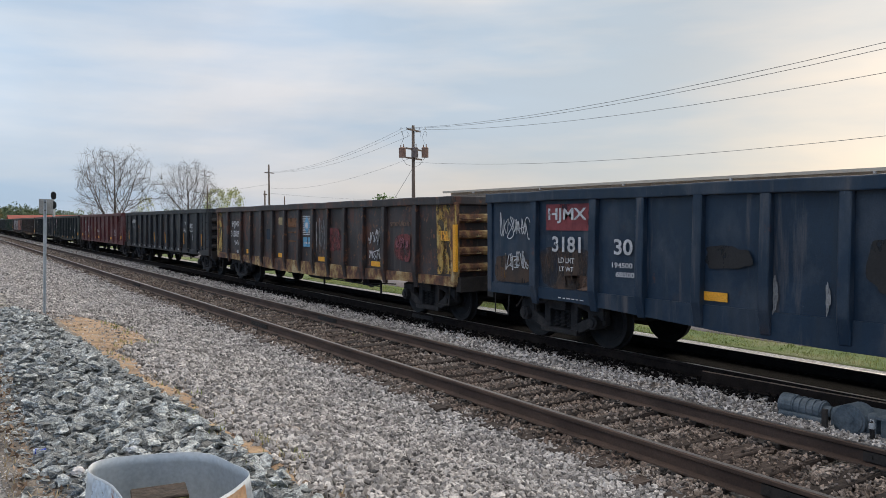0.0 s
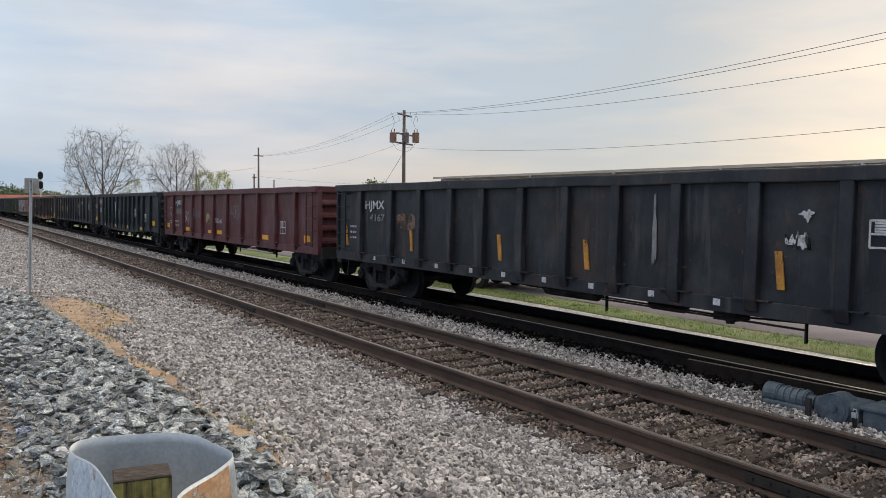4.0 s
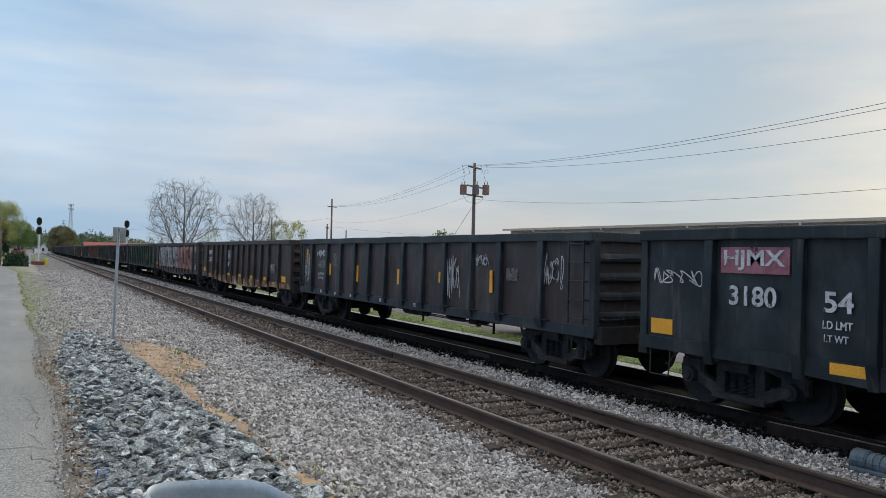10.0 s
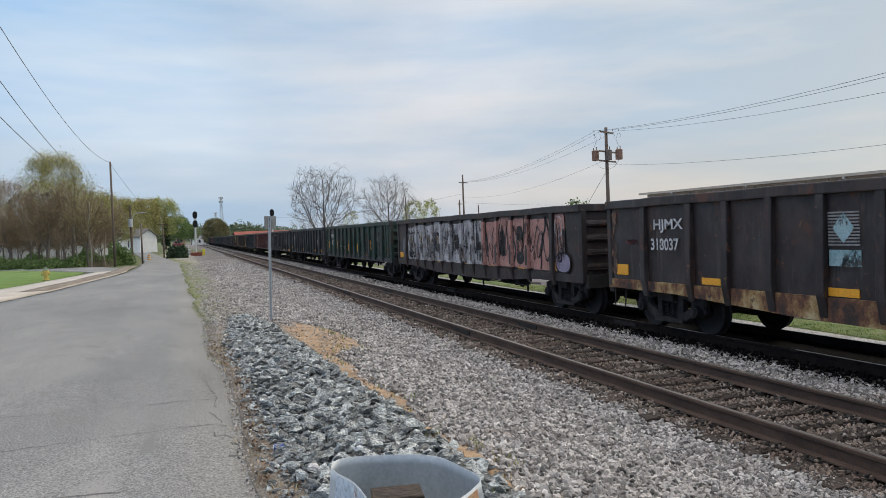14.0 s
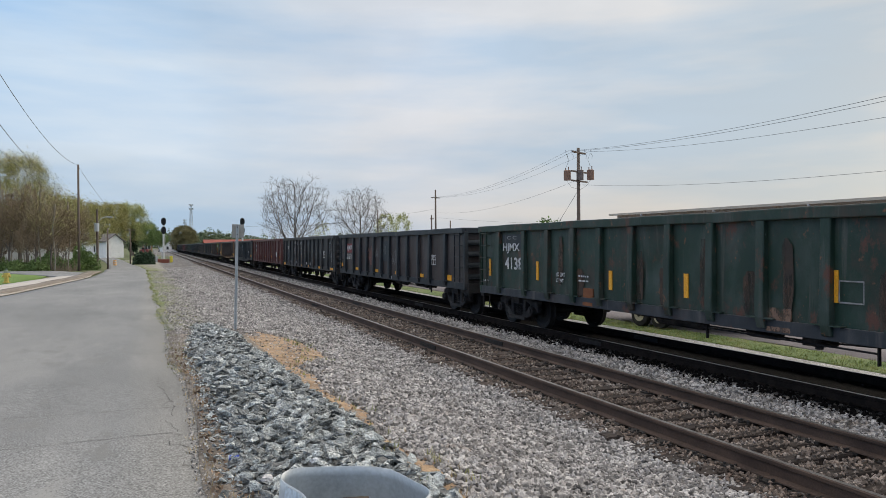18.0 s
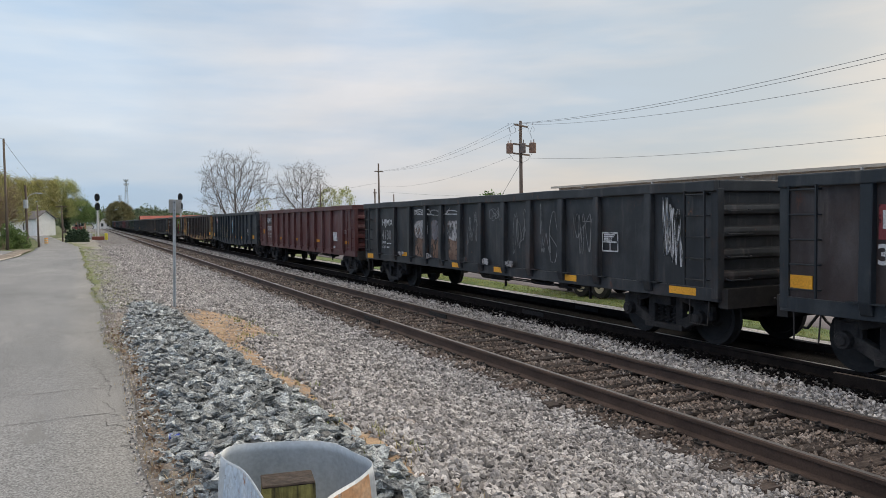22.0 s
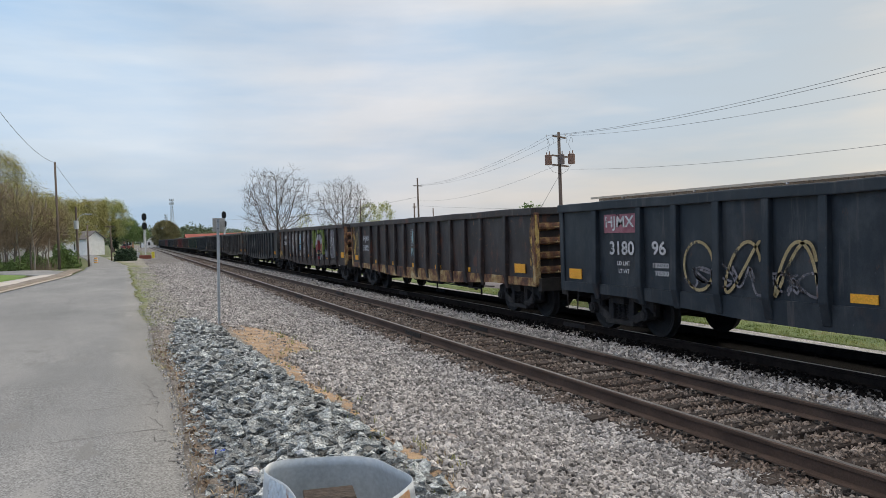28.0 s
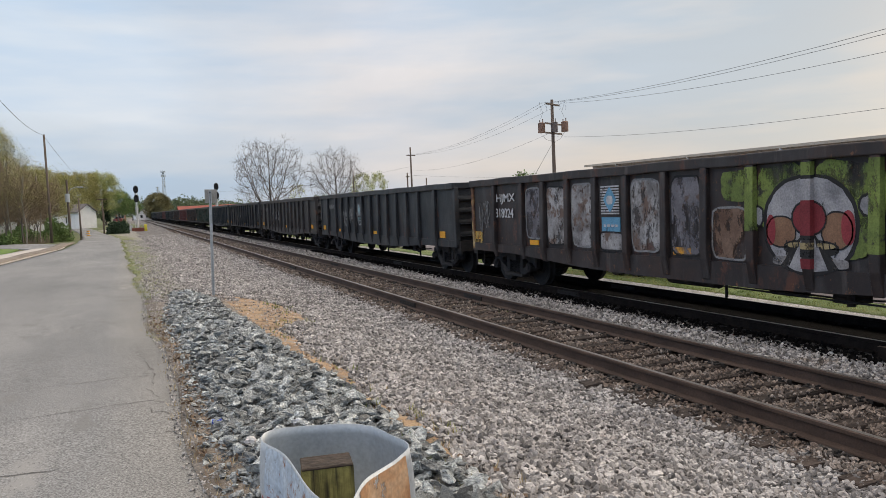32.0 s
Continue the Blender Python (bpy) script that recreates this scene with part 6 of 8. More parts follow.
scrawl(c, 4.1, 6.9, 2.2, 2.4, WHITE_PAINT, 33, 5, .012); scrawl(c, 4.15, 5.0, 1.6, 2.0, WHITE_PAINT, 34, 6)
for u0, u1, v0, v1 in ((7.45, 8.1, 1.4, 2.35), (8.6, 9.2, 1.95, 2.4), (9.68, 10.35, 1.3, 2.4), (10.8, 11.6, 1.2, 2.4), (12.0, 12.7, 1.4, 2.3)):
    scrawl(c, u0, u1, v0, v1, GREY_PAINT, int(u0 * 10), 4, .007)
for u in (3.1, 5.1, 7.3, 8.4, 9.55):
    blob(c, u - .22, u + .22, 1.02, 1.16, GRAF_WHITE, 2, wobble=.2, seed=int(u * 10), lift=.08)
reflectors(c, [(.0, .55, .84, .99), (3.05, 3.57, 1.01, 1.13), (6.55, 7.04, .86, .98), (8.79, 9.25, .86, .98), (11.6, 12.1, .86, .98), (14.7, 15.3, .86, .98)]); stencil_box(c, 12.92, 13.37, 1.49, 1.82); scrawl(c, 14.55, 15.0, 1.3, 2.45, WHITE_PAINT, 35, 8)

c = gondola(11, "oxide red gondola car with black lettering panel", "C", OXIDE)
plate(c, 1.6, 2.74, 1.95, 2.3, BLACK_BACK, "backing"); lettering(c, "HJMX", 1.64, 2.66, 1.99, 2.26); lettering(c, "10603", 1.73, 2.62, 1.62, 1.86); lettering(c, "LD LMT", 1.72, 2.06, 1.42, 1.50); lettering(c, "LT WT", 1.74, 2.04, 1.26, 1.34); small_lines(c, 2.28, 2.58, 1.22, 1.52, 2, 11)
for u0, u1, v0, v1 in ((.61, 1.1, 1.45, 1.67), (4.4, 4.82, 1.21, 1.33), (7.4, 7.85, 1.22, 1.33), (10.95, 11.38, 1.23, 1.33), (14.66, 15.14, 1.23, 1.34)):
    plate(c, u0, u1, v0, v1, surface("dull_orange_reflector", [(.42, .17, .02), (.52, .23, .03)], 4), "reflector")
plate(c, 13.34, 13.8, 1.32, 1.65, WHITE_PAINT, "placard", lean=-.06); small_lines(c, 14.7, 15.1, 1.6, 1.75, 2, 12); plate(c, 13.3, 13.5, 1.04, 1.12, WHITE_PAINT, "white_square"); small_lines(c, 2.2, 2.9, .84, .9, 1, 13)

c = gondola(12, "dark navy gondola car with pink lettering panel", "A", NAVY)
plate(c, 1.66, 2.72, 2.02, 2.38, PINK_BACK, "backing"); lettering(c, "HJMX", 1.72, 2.64, 2.06, 2.34); lettering(c, "3180", 1.84, 2.62, 1.60, 1.86); lettering(c, "96", 3.14, 3.53, 1.61, 1.86); lettering(c, "LD LMT", 2.08, 2.49, 1.40, 1.48); lettering(c, "LT WT", 2.12, 2.46, 1.25, 1.33); lettering(c, "192500", 3.16, 3.6, 1.38, 1.47); lettering(c, "70500", 3.22, 3.6, 1.24, 1.33); lettering(c, "2 INCH HF COMP SHOES", 2.1, 2.75, .84, .90)
emblem(c, 8.05, 8.5, 1.35, 2.2); stencil_box(c, 13.2, 13.6, 1.31, 1.65); reflectors(c, [(.31, .78, 1.07, 1.28), (7.2, 7.6, 1.05, 1.17), (9.2, 9.7, 1.05, 1.17), (11.1, 11.6, 1.06, 1.18), (14.7, 15.1, 1.1, 1.3)])
for i, (u0, u1) in enumerate(((4.0, 4.7), (4.95, 5.7), (5.95, 6.7))):
    bm = bmesh.new(); ribbon(bm, [((u0 + u1) / 2 + (u1 - u0) / 2 * math.cos(a), 1.45 + .4 * math.sin(a * (1 + i * .3))) for a in np.linspace(.2, 6.2, 30)], .026, .018); part("graffiti", bm, GRAF_OCHRE, c, "dull yellow sprayed loop")
scrawl(c, 3.9, 6.7, 1.05, 1.5, GRAF_GREY, 36, 7, .02)

c = gondola(13, "dark brown gondola car with peeling yellow corners", "A", DARK_BROWN, YELLOW_RUST, YELLOW_RUST)
lettering(c, "HJMX", 1.55, 2.45, 1.83, 2.10); lettering(c, "318025", 1.48, 2.35, 1.50, 1.73); emblem(c, 7.2, 7.7, 1.38, 2.28, True); reflectors(c, [(.2, .62, 1.11, 1.3), (3.05, 3.56, 1.03, 1.16), (5.13, 5.6, 1.03, 1.15), (7.24, 7.71, 1.02, 1.14), (9.31, 9.78, 1.02, 1.14), (11.5, 11.95, 1.02, 1.14), (14.63, 15.16, 1.1, 1.32)])
blob(c, .03, .32, 1.3, 2.5, YELLOW_FLAKES, 5, wobble=.06, seed=9); blob(c, 15.45, 15.9, 1.2, 2.45, YELLOW_FLAKES, 4, wobble=.08, seed=10); scrawl(c, .4, .9, 1.3, 2.4, GRAF_OCHRE, 37, 3, .012)

c = gondola(14, "dark gondola car with painted panels and a large sprayed disc", "A", DARK_BROWN, None, YELLOW_RUST)
lettering(c, "HJMX", 1.48, 2.46, 2.0, 2.26); lettering(c, "318024", 1.42, 2.36, 1.67, 1.90); emblem(c, 6.02, 6.62, 1.42, 2.31)
for i, (u0, u1, v0, v1, m) in enumerate(((2.98, 3.66, 1.2, 2.35, GRAF_GREY), (3.92, 4.7, 1.1, 2.36, GRAF_WHITE), (4.95, 5.72, 1.1, 2.38, GRAF_WHITE), (5.96, 6.74, 1.05, 1.4, GRAF_WHITE), (6.98, 7.8, 1.08, 2.38, GRAF_WHITE), (8.08, 8.82, 1.06, 2.38, GRAF_GREY), (9.08, 9.8, 1.05, 1.85, GRAF_TAN), (12.1, 12.92, 1.1, 2.42, GRAF_GREY), (13.2, 14.0, 1.12, 2.4, GRAF_GREY))):
    blob(c, u0, u1, v0, v1, m, 6, GRAF_BLACK if i % 2 else GREY_PAINT, .018, wobble=.015, seed=i)
for i, (u0, u1, v0, v1) in enumerate(((10.05, 10.84, 1.5, 2.46), (11.06, 11.88, 1.15, 2.46), (12.08, 12.6, 1.5, 2.4), (9.3, 9.82, 1.95, 2.42))):
    blob(c, u0, u1, v0, v1, GRAF_GREEN, 5, wobble=.05, seed=i + 20)
blob(c, 10.13, 11.72, .90, 2.30, GRAF_BLACK, 2.2, lift=.008); blob(c, 10.19, 11.66, .95, 2.25, DISC_GREY, 2.2, lift=.011, seed=3)
blob(c, 10.2, 10.72, 1.28, 1.72, DISC_TAN, 2.2, GRAF_BLACK, .012, lift=.014, seed=4); blob(c, 11.14, 11.62, 1.28, 1.78, DISC_TAN, 2.2, GRAF_BLACK, .012, lift=.014, seed=5); blob(c, 10.19, 10.36, 1.3, 1.74, GRAF_RED, 2.2, lift=.017, seed=6); blob(c, 11.45, 11.66, 1.34, 1.8, GRAF_RED, 2.2, lift=.017, seed=7)
blob(c, 10.66, 11.22, 1.46, 1.93, DISC_RED, 2.1, GRAF_BLACK, .014, lift=.020, seed=8); blob(c, 10.5, 11.42, 1.16, 1.40, GRAF_BLACK, 2.4, lift=.017, seed=9); blob(c, 10.56, 11.36, 1.27, 1.36, GRAF_OCHRE, 2.6, lift=.021, seed=10)
blob(c, 10.7, 11.2, 1.01, 1.14, DISC_RED, 2.4, lift=.018, seed=11); blob(c, 10.3, 10.66, 1.02, 1.15, GRAF_WHITE, 3, lift=.016); blob(c, 11.24, 11.56, 1.02, 1.15, GRAF_WHITE, 3, lift=.016)
for i in range(9):
    u = 10.56 + .1 * i
    bm = bmesh.new(); ribbon(bm, [(u, 1.38), (u + .02, 1.27), (u - .01, 1.17)], .009, .025); part("graffiti", bm, GRAF_BLACK, c, "sprayed black stroke")
for u, v in ((10.02, 1.72), (11.84, 1.86)):
    blob(c, u - .12, u + .12, v - .14, v + .14, DISC_GREY, 2.2, GRAF_BLACK, .016, lift=.012, wobble=.06)
for v0, v1, m in ((2.28, 2.46, GRAF_GREEN), (2.23, 2.28, GRAF_BLACK), (1.94, 2.23, DISC_GREY), (1.46, 1.94, DISC_RED), (1.40, 1.46, GRAF_BLACK), (1.27, 1.36, GRAF_OCHRE), (1.16, 1.27, GRAF_BLACK), (1.0, 1.14, DISC_RED)):
    rib_paint(c, 10.95, v0, v1, m)
rib_paint(c, 9.93, 1.5, 2.45, GRAF_GREEN); rib_paint(c, 11.98, 1.25, 2.45, GRAF_GREEN)
scrawl(c, 12.15, 12.9, 1.3, 2.3, GRAF_BLACK, 41, 5, .012, .02); scrawl(c, 13.2, 14.0, 1.4, 2.3, WHITE_PAINT, 42, 5, .010, .02)
reflectors(c, [(8.11, 8.7, 1.06, 1.19), (10.38, 10.82, 1.08, 1.2), (.15, .5, 1.1, 1.3), (12.2, 12.7, 1.06, 1.18), (15.13, 15.6, 1.15, 1.4), (3.1, 3.5, 1.05, 1.16)]); blob(c, .05, .6, 1.02, 1.3, YELLOW_FLAKES, 4, wobble=.1); scrawl(c, .45, 1.1, 1.3, 2.2, GREY_PAINT, 40, 4)

FAR_LOOKS = [("B", BLACK_GREY, "black gondola car with rust streaks"), ("A", GREY_BROWN, "grey-brown gondola car with faded lettering"), ("B", CHARCOAL, "charcoal gondola car with faded lettering"), ("A", NAVY, "dark navy gondola car with faded lettering"), ("B", GREEN, "dark green gondola car with slate sill"), ("B", BLACK_BROWN, "rusty black gondola car"), ("C", MAROON, "maroon gondola car with rust streaks"), ("A", DARK_BROWN, "dark brown rust-streaked gondola car"), ("B", BLACK_GREY, "black gondola car with rust streaks"), ("A", NAVY_BLACK, "blue-black gondola car with worn paint"), ("C", OXIDE, "oxide red gondola car")]
for k in range(15, 40):
    kind, mat, lab = FAR_LOOKS[(k - 15) % len(FAR_LOOKS)]
    if k == 15:
        c = gondola(k, "black gondola car with small orange plates and rust", "A", BLACK_GREY)
        emblem(c, 6.1, 6.6, 1.4, 2.2, True)
    else:
        c = gondola(k, lab, kind, mat, SLATE if mat is GREEN else None, None, near=k < 22)
    if k < 24:
        lettering(c, "HJMX", 1.6, 2.5, 1.95, 2.2, GREY_PAINT)
        reflectors(c, [(.25, .65, 1.06, 1.25), (3.1, 3.5, 1.02, 1.14), (8.1, 8.5, 1.02, 1.14), (14.7, 15.1, 1.06, 1.25)])
        scrawl(c, 4.0, 6.6, 1.2, 2.2, GREY_PAINT, 60 + k, 6, .025)

# ---- things beside the road ----
def at_az(az, d):
    return d * math.sin(radians(az)), d * math.cos(radians(az))

def spline(keys, n):
    """A smooth line through a few 2D knots."""
    K = [np.array(k, float) for k in keys]
    K = [2 * K[0] - K[1]] + K + [2 * K[-1] - K[-2]]
    out = []
    for i in range(1, len(K) - 2):
        for t in np.linspace(0, 1, n, endpoint=False):
            a, b, c, d = K[i - 1:i + 3]
            out.append(.5 * (2 * b + (c - a) * t + (2 * a - 5 * b + 4 * c - d) * t * t + (3 * b - a - 3 * c + d) * t ** 3))
    return out + [K[-2]]

def guard_end():
    """The looped end sheet of a guard rail round its timber post: blunt behind, both flaps drawn together in front of the post."""
    g = thing("guardrail_end", "bent galvanised guardrail end piece wrapped round a timber post", "guardrail", at=pose(.675, 3.16, 0, 0, 0, -9.2))
    # plan of the sheet: x across, y back from the rear of the loop
    line = spline([(-.042, -.87), (-.05, -.85), (-.087, -.70), (-.146, -.38), (-.212, -.20), (-.235, -.09), (-.19, -.02), (-.06, .01), (.06, -.03), (.2, -.11), (.27, -.26), (.305, -.42), (.245, -.53), (.114, -.69), (.05, -.85), (.044, -.87)], 6)
    rows, high = 9, .37
    def sheet_mesh(i0, i1, off, z0, z1, wave=True):
        bm = bmesh.new()
        cols = []
        for i in range(i0, i1 + 1):
            p = line[i]
            d = line[min(i + 1, len(line) - 1)] - line[max(i - 1, 0)]
            nrm = np.array([d[1], -d[0]]) / (np.linalg.norm(d) + 1e-9)
            out = nrm if nrm @ (p - np.array([.03, -.35])) > 0 else -nrm
            col = []
            for j in range(rows + 1):
                f = j / rows
                z = z1 + (z0 - z1) * f
                k = off + (.014 * math.sin(math.pi * (1.105 - z) / high) + .006 * math.sin(i * .31) * f if wave else 0)
                q = p + out * k
                col.append(bm.verts.new((q[0], q[1], z + .004 * math.sin(i * .4))))
            cols.append(col)
        for c, e in zip(cols[:-1], cols[1:]):
            for j in range(rows):
                bm.faces.new((c[j], c[j + 1], e[j + 1], e[j]))
        return bm
    bm = sheet_mesh(0, len(line) - 1, 0, 1.095 - high, 1.095)
    steel = surface("scratched_galvanised_steel", [(.33, .37, .41), (.42, .46, .50), (.54, .57, .59)], 3.0, 0.55, 0.05, 60, metal=0.3, grain=0.10, stretch=(1, 1, .5), spots=[((.30, .22, .17), 9.0, 0.66), ((.58, .60, .61), 14.0, 0.64), ((.20, .19, .19), 22.0, 0.67)])
    ob = part("shell", bm, steel, g, "dull galvanised sheet with rust scrapes", smooth=True)
    thick = ob.modifiers.new("thick", "SOLIDIFY"); thick.thickness = .003
    orange = worn(surface("rust_orange_film", [(.36, .18, .085), (.48, .27, .14), (.54, .38, .25)], 4, 0.7, 0.15, 50), .60, 5, .05)
    blue = worn(surface("scraped_blue_white_paint", [(.34, .42, .52), (.46, .53, .60), (.56, .60, .64)], 5, 0.6, 0.1, 50, spots=[((.26, .13, .075), 12, 0.55), ((.13, .11, .10), 16, 0.61)]), .62, 4, .05)
    red = worn(surface("faded_salmon_film", [(.42, .14, .11), (.5, .2, .16)], 5, 0.7, 0.1, 50), .62, 4, .05)
    n = len(line) - 1
    part("sheeting", sheet_mesh(2, 24, .006, .90, 1.090), blue, g, "scraped pale blue paint", smooth=True)
    part("sheeting", sheet_mesh(14, 27, .0055, .74, .90), red, g, "faded salmon red sheeting", smooth=True)
    part("sheeting", sheet_mesh(n - 20, n - 8, .006, .92, 1.085), orange, g, "faded rust-orange sheeting", smooth=True)
    bm = bmesh.new()
    bm_box(bm, -.095, .092, -.43, -.295, .25, 1.05)
    bmesh.ops.subdivide_edges(bm, edges=bm.edges[:], cuts=5)
    rng = random.Random(2)
    for v in bm.verts:
        v.co += Vector((rng.uniform(-.003, .003), rng.uniform(-.005, .005), rng.uniform(-.004, .003)))
    timber = surface("mossy_timber", [(.030, .024, .013), (.15, .135, .045), (.25, .225, .075)], 9, 0.9, 0.8, 30, stretch=(4, 4, .18), spread=(0.36, 0.56))
    part("post", bm, timber, g, "split greenish timber post with dark end grain")
    bm = bmesh.new()
    bm_box(bm, -.097, .094, -.432, -.293, 1.048, 1.058)
    bevel(bm, .004)
    part("post_cap", bm, surface("dark_end_grain", [(.025, .018, .014), (.075, .055, .042)], 14, 0.95, 0.8, 40, stretch=(1, 4, 1)), g, "dark weathered end grain")
    for i, z in ((16, 1.03), (9, .985), (n - 13, 1.0), (n - 9, .97)):
        p = line[i]
        bm = bmesh.new()
        bmesh.ops.create_uvsphere(bm, u_segments=10, v_segments=6, radius=.013, matrix=Matrix.Translation((p[0], p[1], z)))
        part("bolt", bm, IRON if i < 20 else orange, g, smooth=True)
guard_end()

def drink_can():
    x, y = .50, 5.72
    c = thing("drink_can", "blue and silver drink can lying on grit", "can", at=pose(x, y, ground_z(x, y) + .055, 0, 90, -12))
    c.scale = (.72, .72, .85)
    bm = bmesh.new()
    bm_tube(bm, (0, 0, -.045), (0, 0, .045), .033, seg=18)
    part("body", bm, surface("blue_can_print", [(.04, .07, .40), (.10, .16, .50), (.6, .62, .66)], 22, 0.35, 0.0, 50, metal=0.3, spread=(.42, .62)), c, "glossy blue printed body", smooth=False)
    for s in (-1, 1):
        bm = bmesh.new()
        bm_tube(bm, (0, 0, s * .045), (0, 0, s * .058), .033, .027, seg=18)
        part("end_cap", bm, GALV, c, "silver rim")
drink_can()

def litter():
    rng = random.Random(6)
    for x, y, col, lab in ((.62, 4.95, (.7, .66, .64), "crumpled white paper scrap on the rocks"), (1.0, 5.3, (.62, .64, .68), "crumpled pale plastic scrap on the rocks"), (1.2, 7.1, (.66, .66, .64), "small white paper scrap")):
        bm = bmesh.new()
        bmesh.ops.create_icosphere(bm, subdivisions=2, radius=.042)
        for v in bm.verts:
            v.co *= rng.uniform(.55, 1.15)
            v.co.z *= .6
        p = part("litter", bm, surface("scrap_" + str(int(x * 100)), [tuple(c * .8 for c in col), col], 20, 0.8, 0.2), None, lab, at=pose(x, y, ground_z(x, y) + .11))
        tagged(p, lab, "litter")
litter()

def back_sign():
    x, y = 1.49, 15.75
    z = ground_z(x, y)
    s = thing("road_sign", "small metal sign seen from its grey back on a steel post", "sign", at=pose(x, y, z, -.3, 1.6, 0))
    bm = bmesh.new()
    out = [(-.04, -.012), (-.018, -.012), (-.018, .02), (.018, .02), (.018, -.012), (.04, -.012), (.04, -.018), (.024, -.018), (.024, .026), (-.024, .026), (-.024, -.018), (-.04, -.018)]
    bm_prism(bm, [(a * .68, b * .8) for a, b in out], 2, -.2, 2.12)
    part("post", bm, GALV, s, "grey channel steel post")
    bm = bmesh.new()
    bm_box(bm, -.10, .135, .024, .028, 1.87, 2.14)
    bevel(bm, .001)
    part("plate", bm, surface("grey_sign_back", [(.24, .235, .22), (.32, .315, .30)], 4, 0.55, 0.05, metal=0.2), s, "plain grey sheet back")
    for z in (1.93, 2.08):
        bm = bmesh.new()
        bm_tube(bm, (0, .0, z), (0, -.03, z), .011, seg=6)
        part("bolt", bm, IRON, s)
back_sign()

def switch_machine():
    m = thing("switch_machine", "blue-grey cast iron railway switch machine beside the rail", "switch machine", at=pose(8.36, 4.28, -.33))
    grey = surface("blue_grey_machine_paint", [(.045, .065, .085), (.075, .10, .125), (.11, .135, .16)], 6, 0.6, 0.2, 50, spots=((.04, .035, .03), 5, 0.64))
    def blk(name, x0, x1, y0, y1, z0, z1, b=.025):
        bm = bmesh.new()
        bm_box(bm, x0, x1, y0, y1, z0, z1)
        bevel(bm, b, 2)
        return part(name, bm, grey, m)
    blk("motor_base", -.16, .18, .46, 1.0, .02, .10)
    bm = bmesh.new()
    bm_tube(bm, (0, .50, .15), (0, .98, .15), .115, seg=18)
    bm_tube(bm, (0, .86, .15), (0, 1.02, .15), .135, seg=18)
    bm_tube(bm, (0, .42, .16), (0, .52, .16), .07, seg=12)
    mo = part("motor", bm, grey, m)
    for i in range(5):
        bm = bmesh.new()
        bm_tube(bm, (0, .52 + .08 * i, .15), (0, .54 + .08 * i, .15), .128, seg=18)
        part("fin", bm, grey, mo)
    g = blk("gear_case", -.18, .24, -.16, .36, .02, .27, .06)
    bm = bmesh.new()
    bm_tube(bm, (-.24, .10, .18), (-.0, .10, .18), .17, seg=22)
    bm_tube(bm, (-.25, .10, .18), (-.24, .10, .18), .14, seg=22)
    bm_tube(bm, (-.26, .10, .2), (-.24, .10, .2), .05, seg=12)
    part("cover", bm, grey, g)
    blk("circuit_case", -.2, .22, -1.05, -.20, .04, .25)
    bm = bmesh.new()
    bm_box(bm, -.24, .26, -1.08, -.18, .25, .275)
    part("lid", bm, grey, m)
    bm = bmesh.new()
    bm_box(bm, -.40, -.22, -.30, .12, .02, .05)
    bm_bar(bm, (-.30, -.18, .05), (-.34, -.18, .24), .035)
    bm_bar(bm, (-.30, .34, .0), (-.30, .34, .26), .05, .05)
    part("bracket", bm, TRUCK_PAINT, m)
    bm = bmesh.new()
    bm_box(bm, -.36, -.32, -.215, -.165, .17, .23)
    bm_path(bm, [(-.34, -.21, .23), (-.34, -.205, .26), (-.34, -.175, .26), (-.34, -.17, .23)], .006)
    part("padlock", bm, GALV, m, "bright padlock")
    for y in (-.75, .05, .75):
        bm = bmesh.new()
        bm_box(bm, -.7, .95, y - .11, y + .11, -.14, .03)
        bevel(bm, .01)
        part("tie", bm, TIE_WOOD, m)
    bm = bmesh.new()
    bm_tube(bm, (.2, -.05, .10), (1.1, -.05, .08), .022, seg=8)
    bm_tube(bm, (.2, .15, .10), (1.1, .15, .08), .022, seg=8)
    part("throw_rod", bm, IRON, m)
switch_machine()

# ---- poles and wires ----
def wire(name, a, b, sag, r=.0115, label="thin black overhead wire", n=14, parent=None):
    pts = [tuple(a[i] + (b[i] - a[i]) * s - (4 * sag * s * (1 - s) if i == 2 else 0) for i in range(3)) for s in np.linspace(0, 1, n)]
    bm = bmesh.new()
    bm_path(bm, pts, r, 4)
    return tagged(part(name, bm, WIRE), label, "wire", "overhead wires")

def wood_pole(az, d, top, label, r=.14, arm=None, base=None, lean=0.0, place=None):
    x, y = place or at_az(az, d)
    z0 = ground_z(x, y) - .3 if base is None else base
    p = thing("utility_pole", label, "utility pole", at=pose(x, y, z0, 0, lean, 0))
    bm = bmesh.new()
    bm_tube(bm, (0, 0, 0), (0, 0, top - z0), r, r * .68, seg=10)
    part("pole", bm, WOOD_POLE, p, smooth=True)
    for za, half, turn in arm or ():
        bm = bmesh.new()
        bm_box(bm, -half, half, -.05, .05, za - z0 - .06, za - z0 + .06)
        part("crossarm", bm, WOOD_POLE, p, at=pose(0, -.12, 0, 0, 0, turn))
    return p

P1 = at_az(31.02, 60)
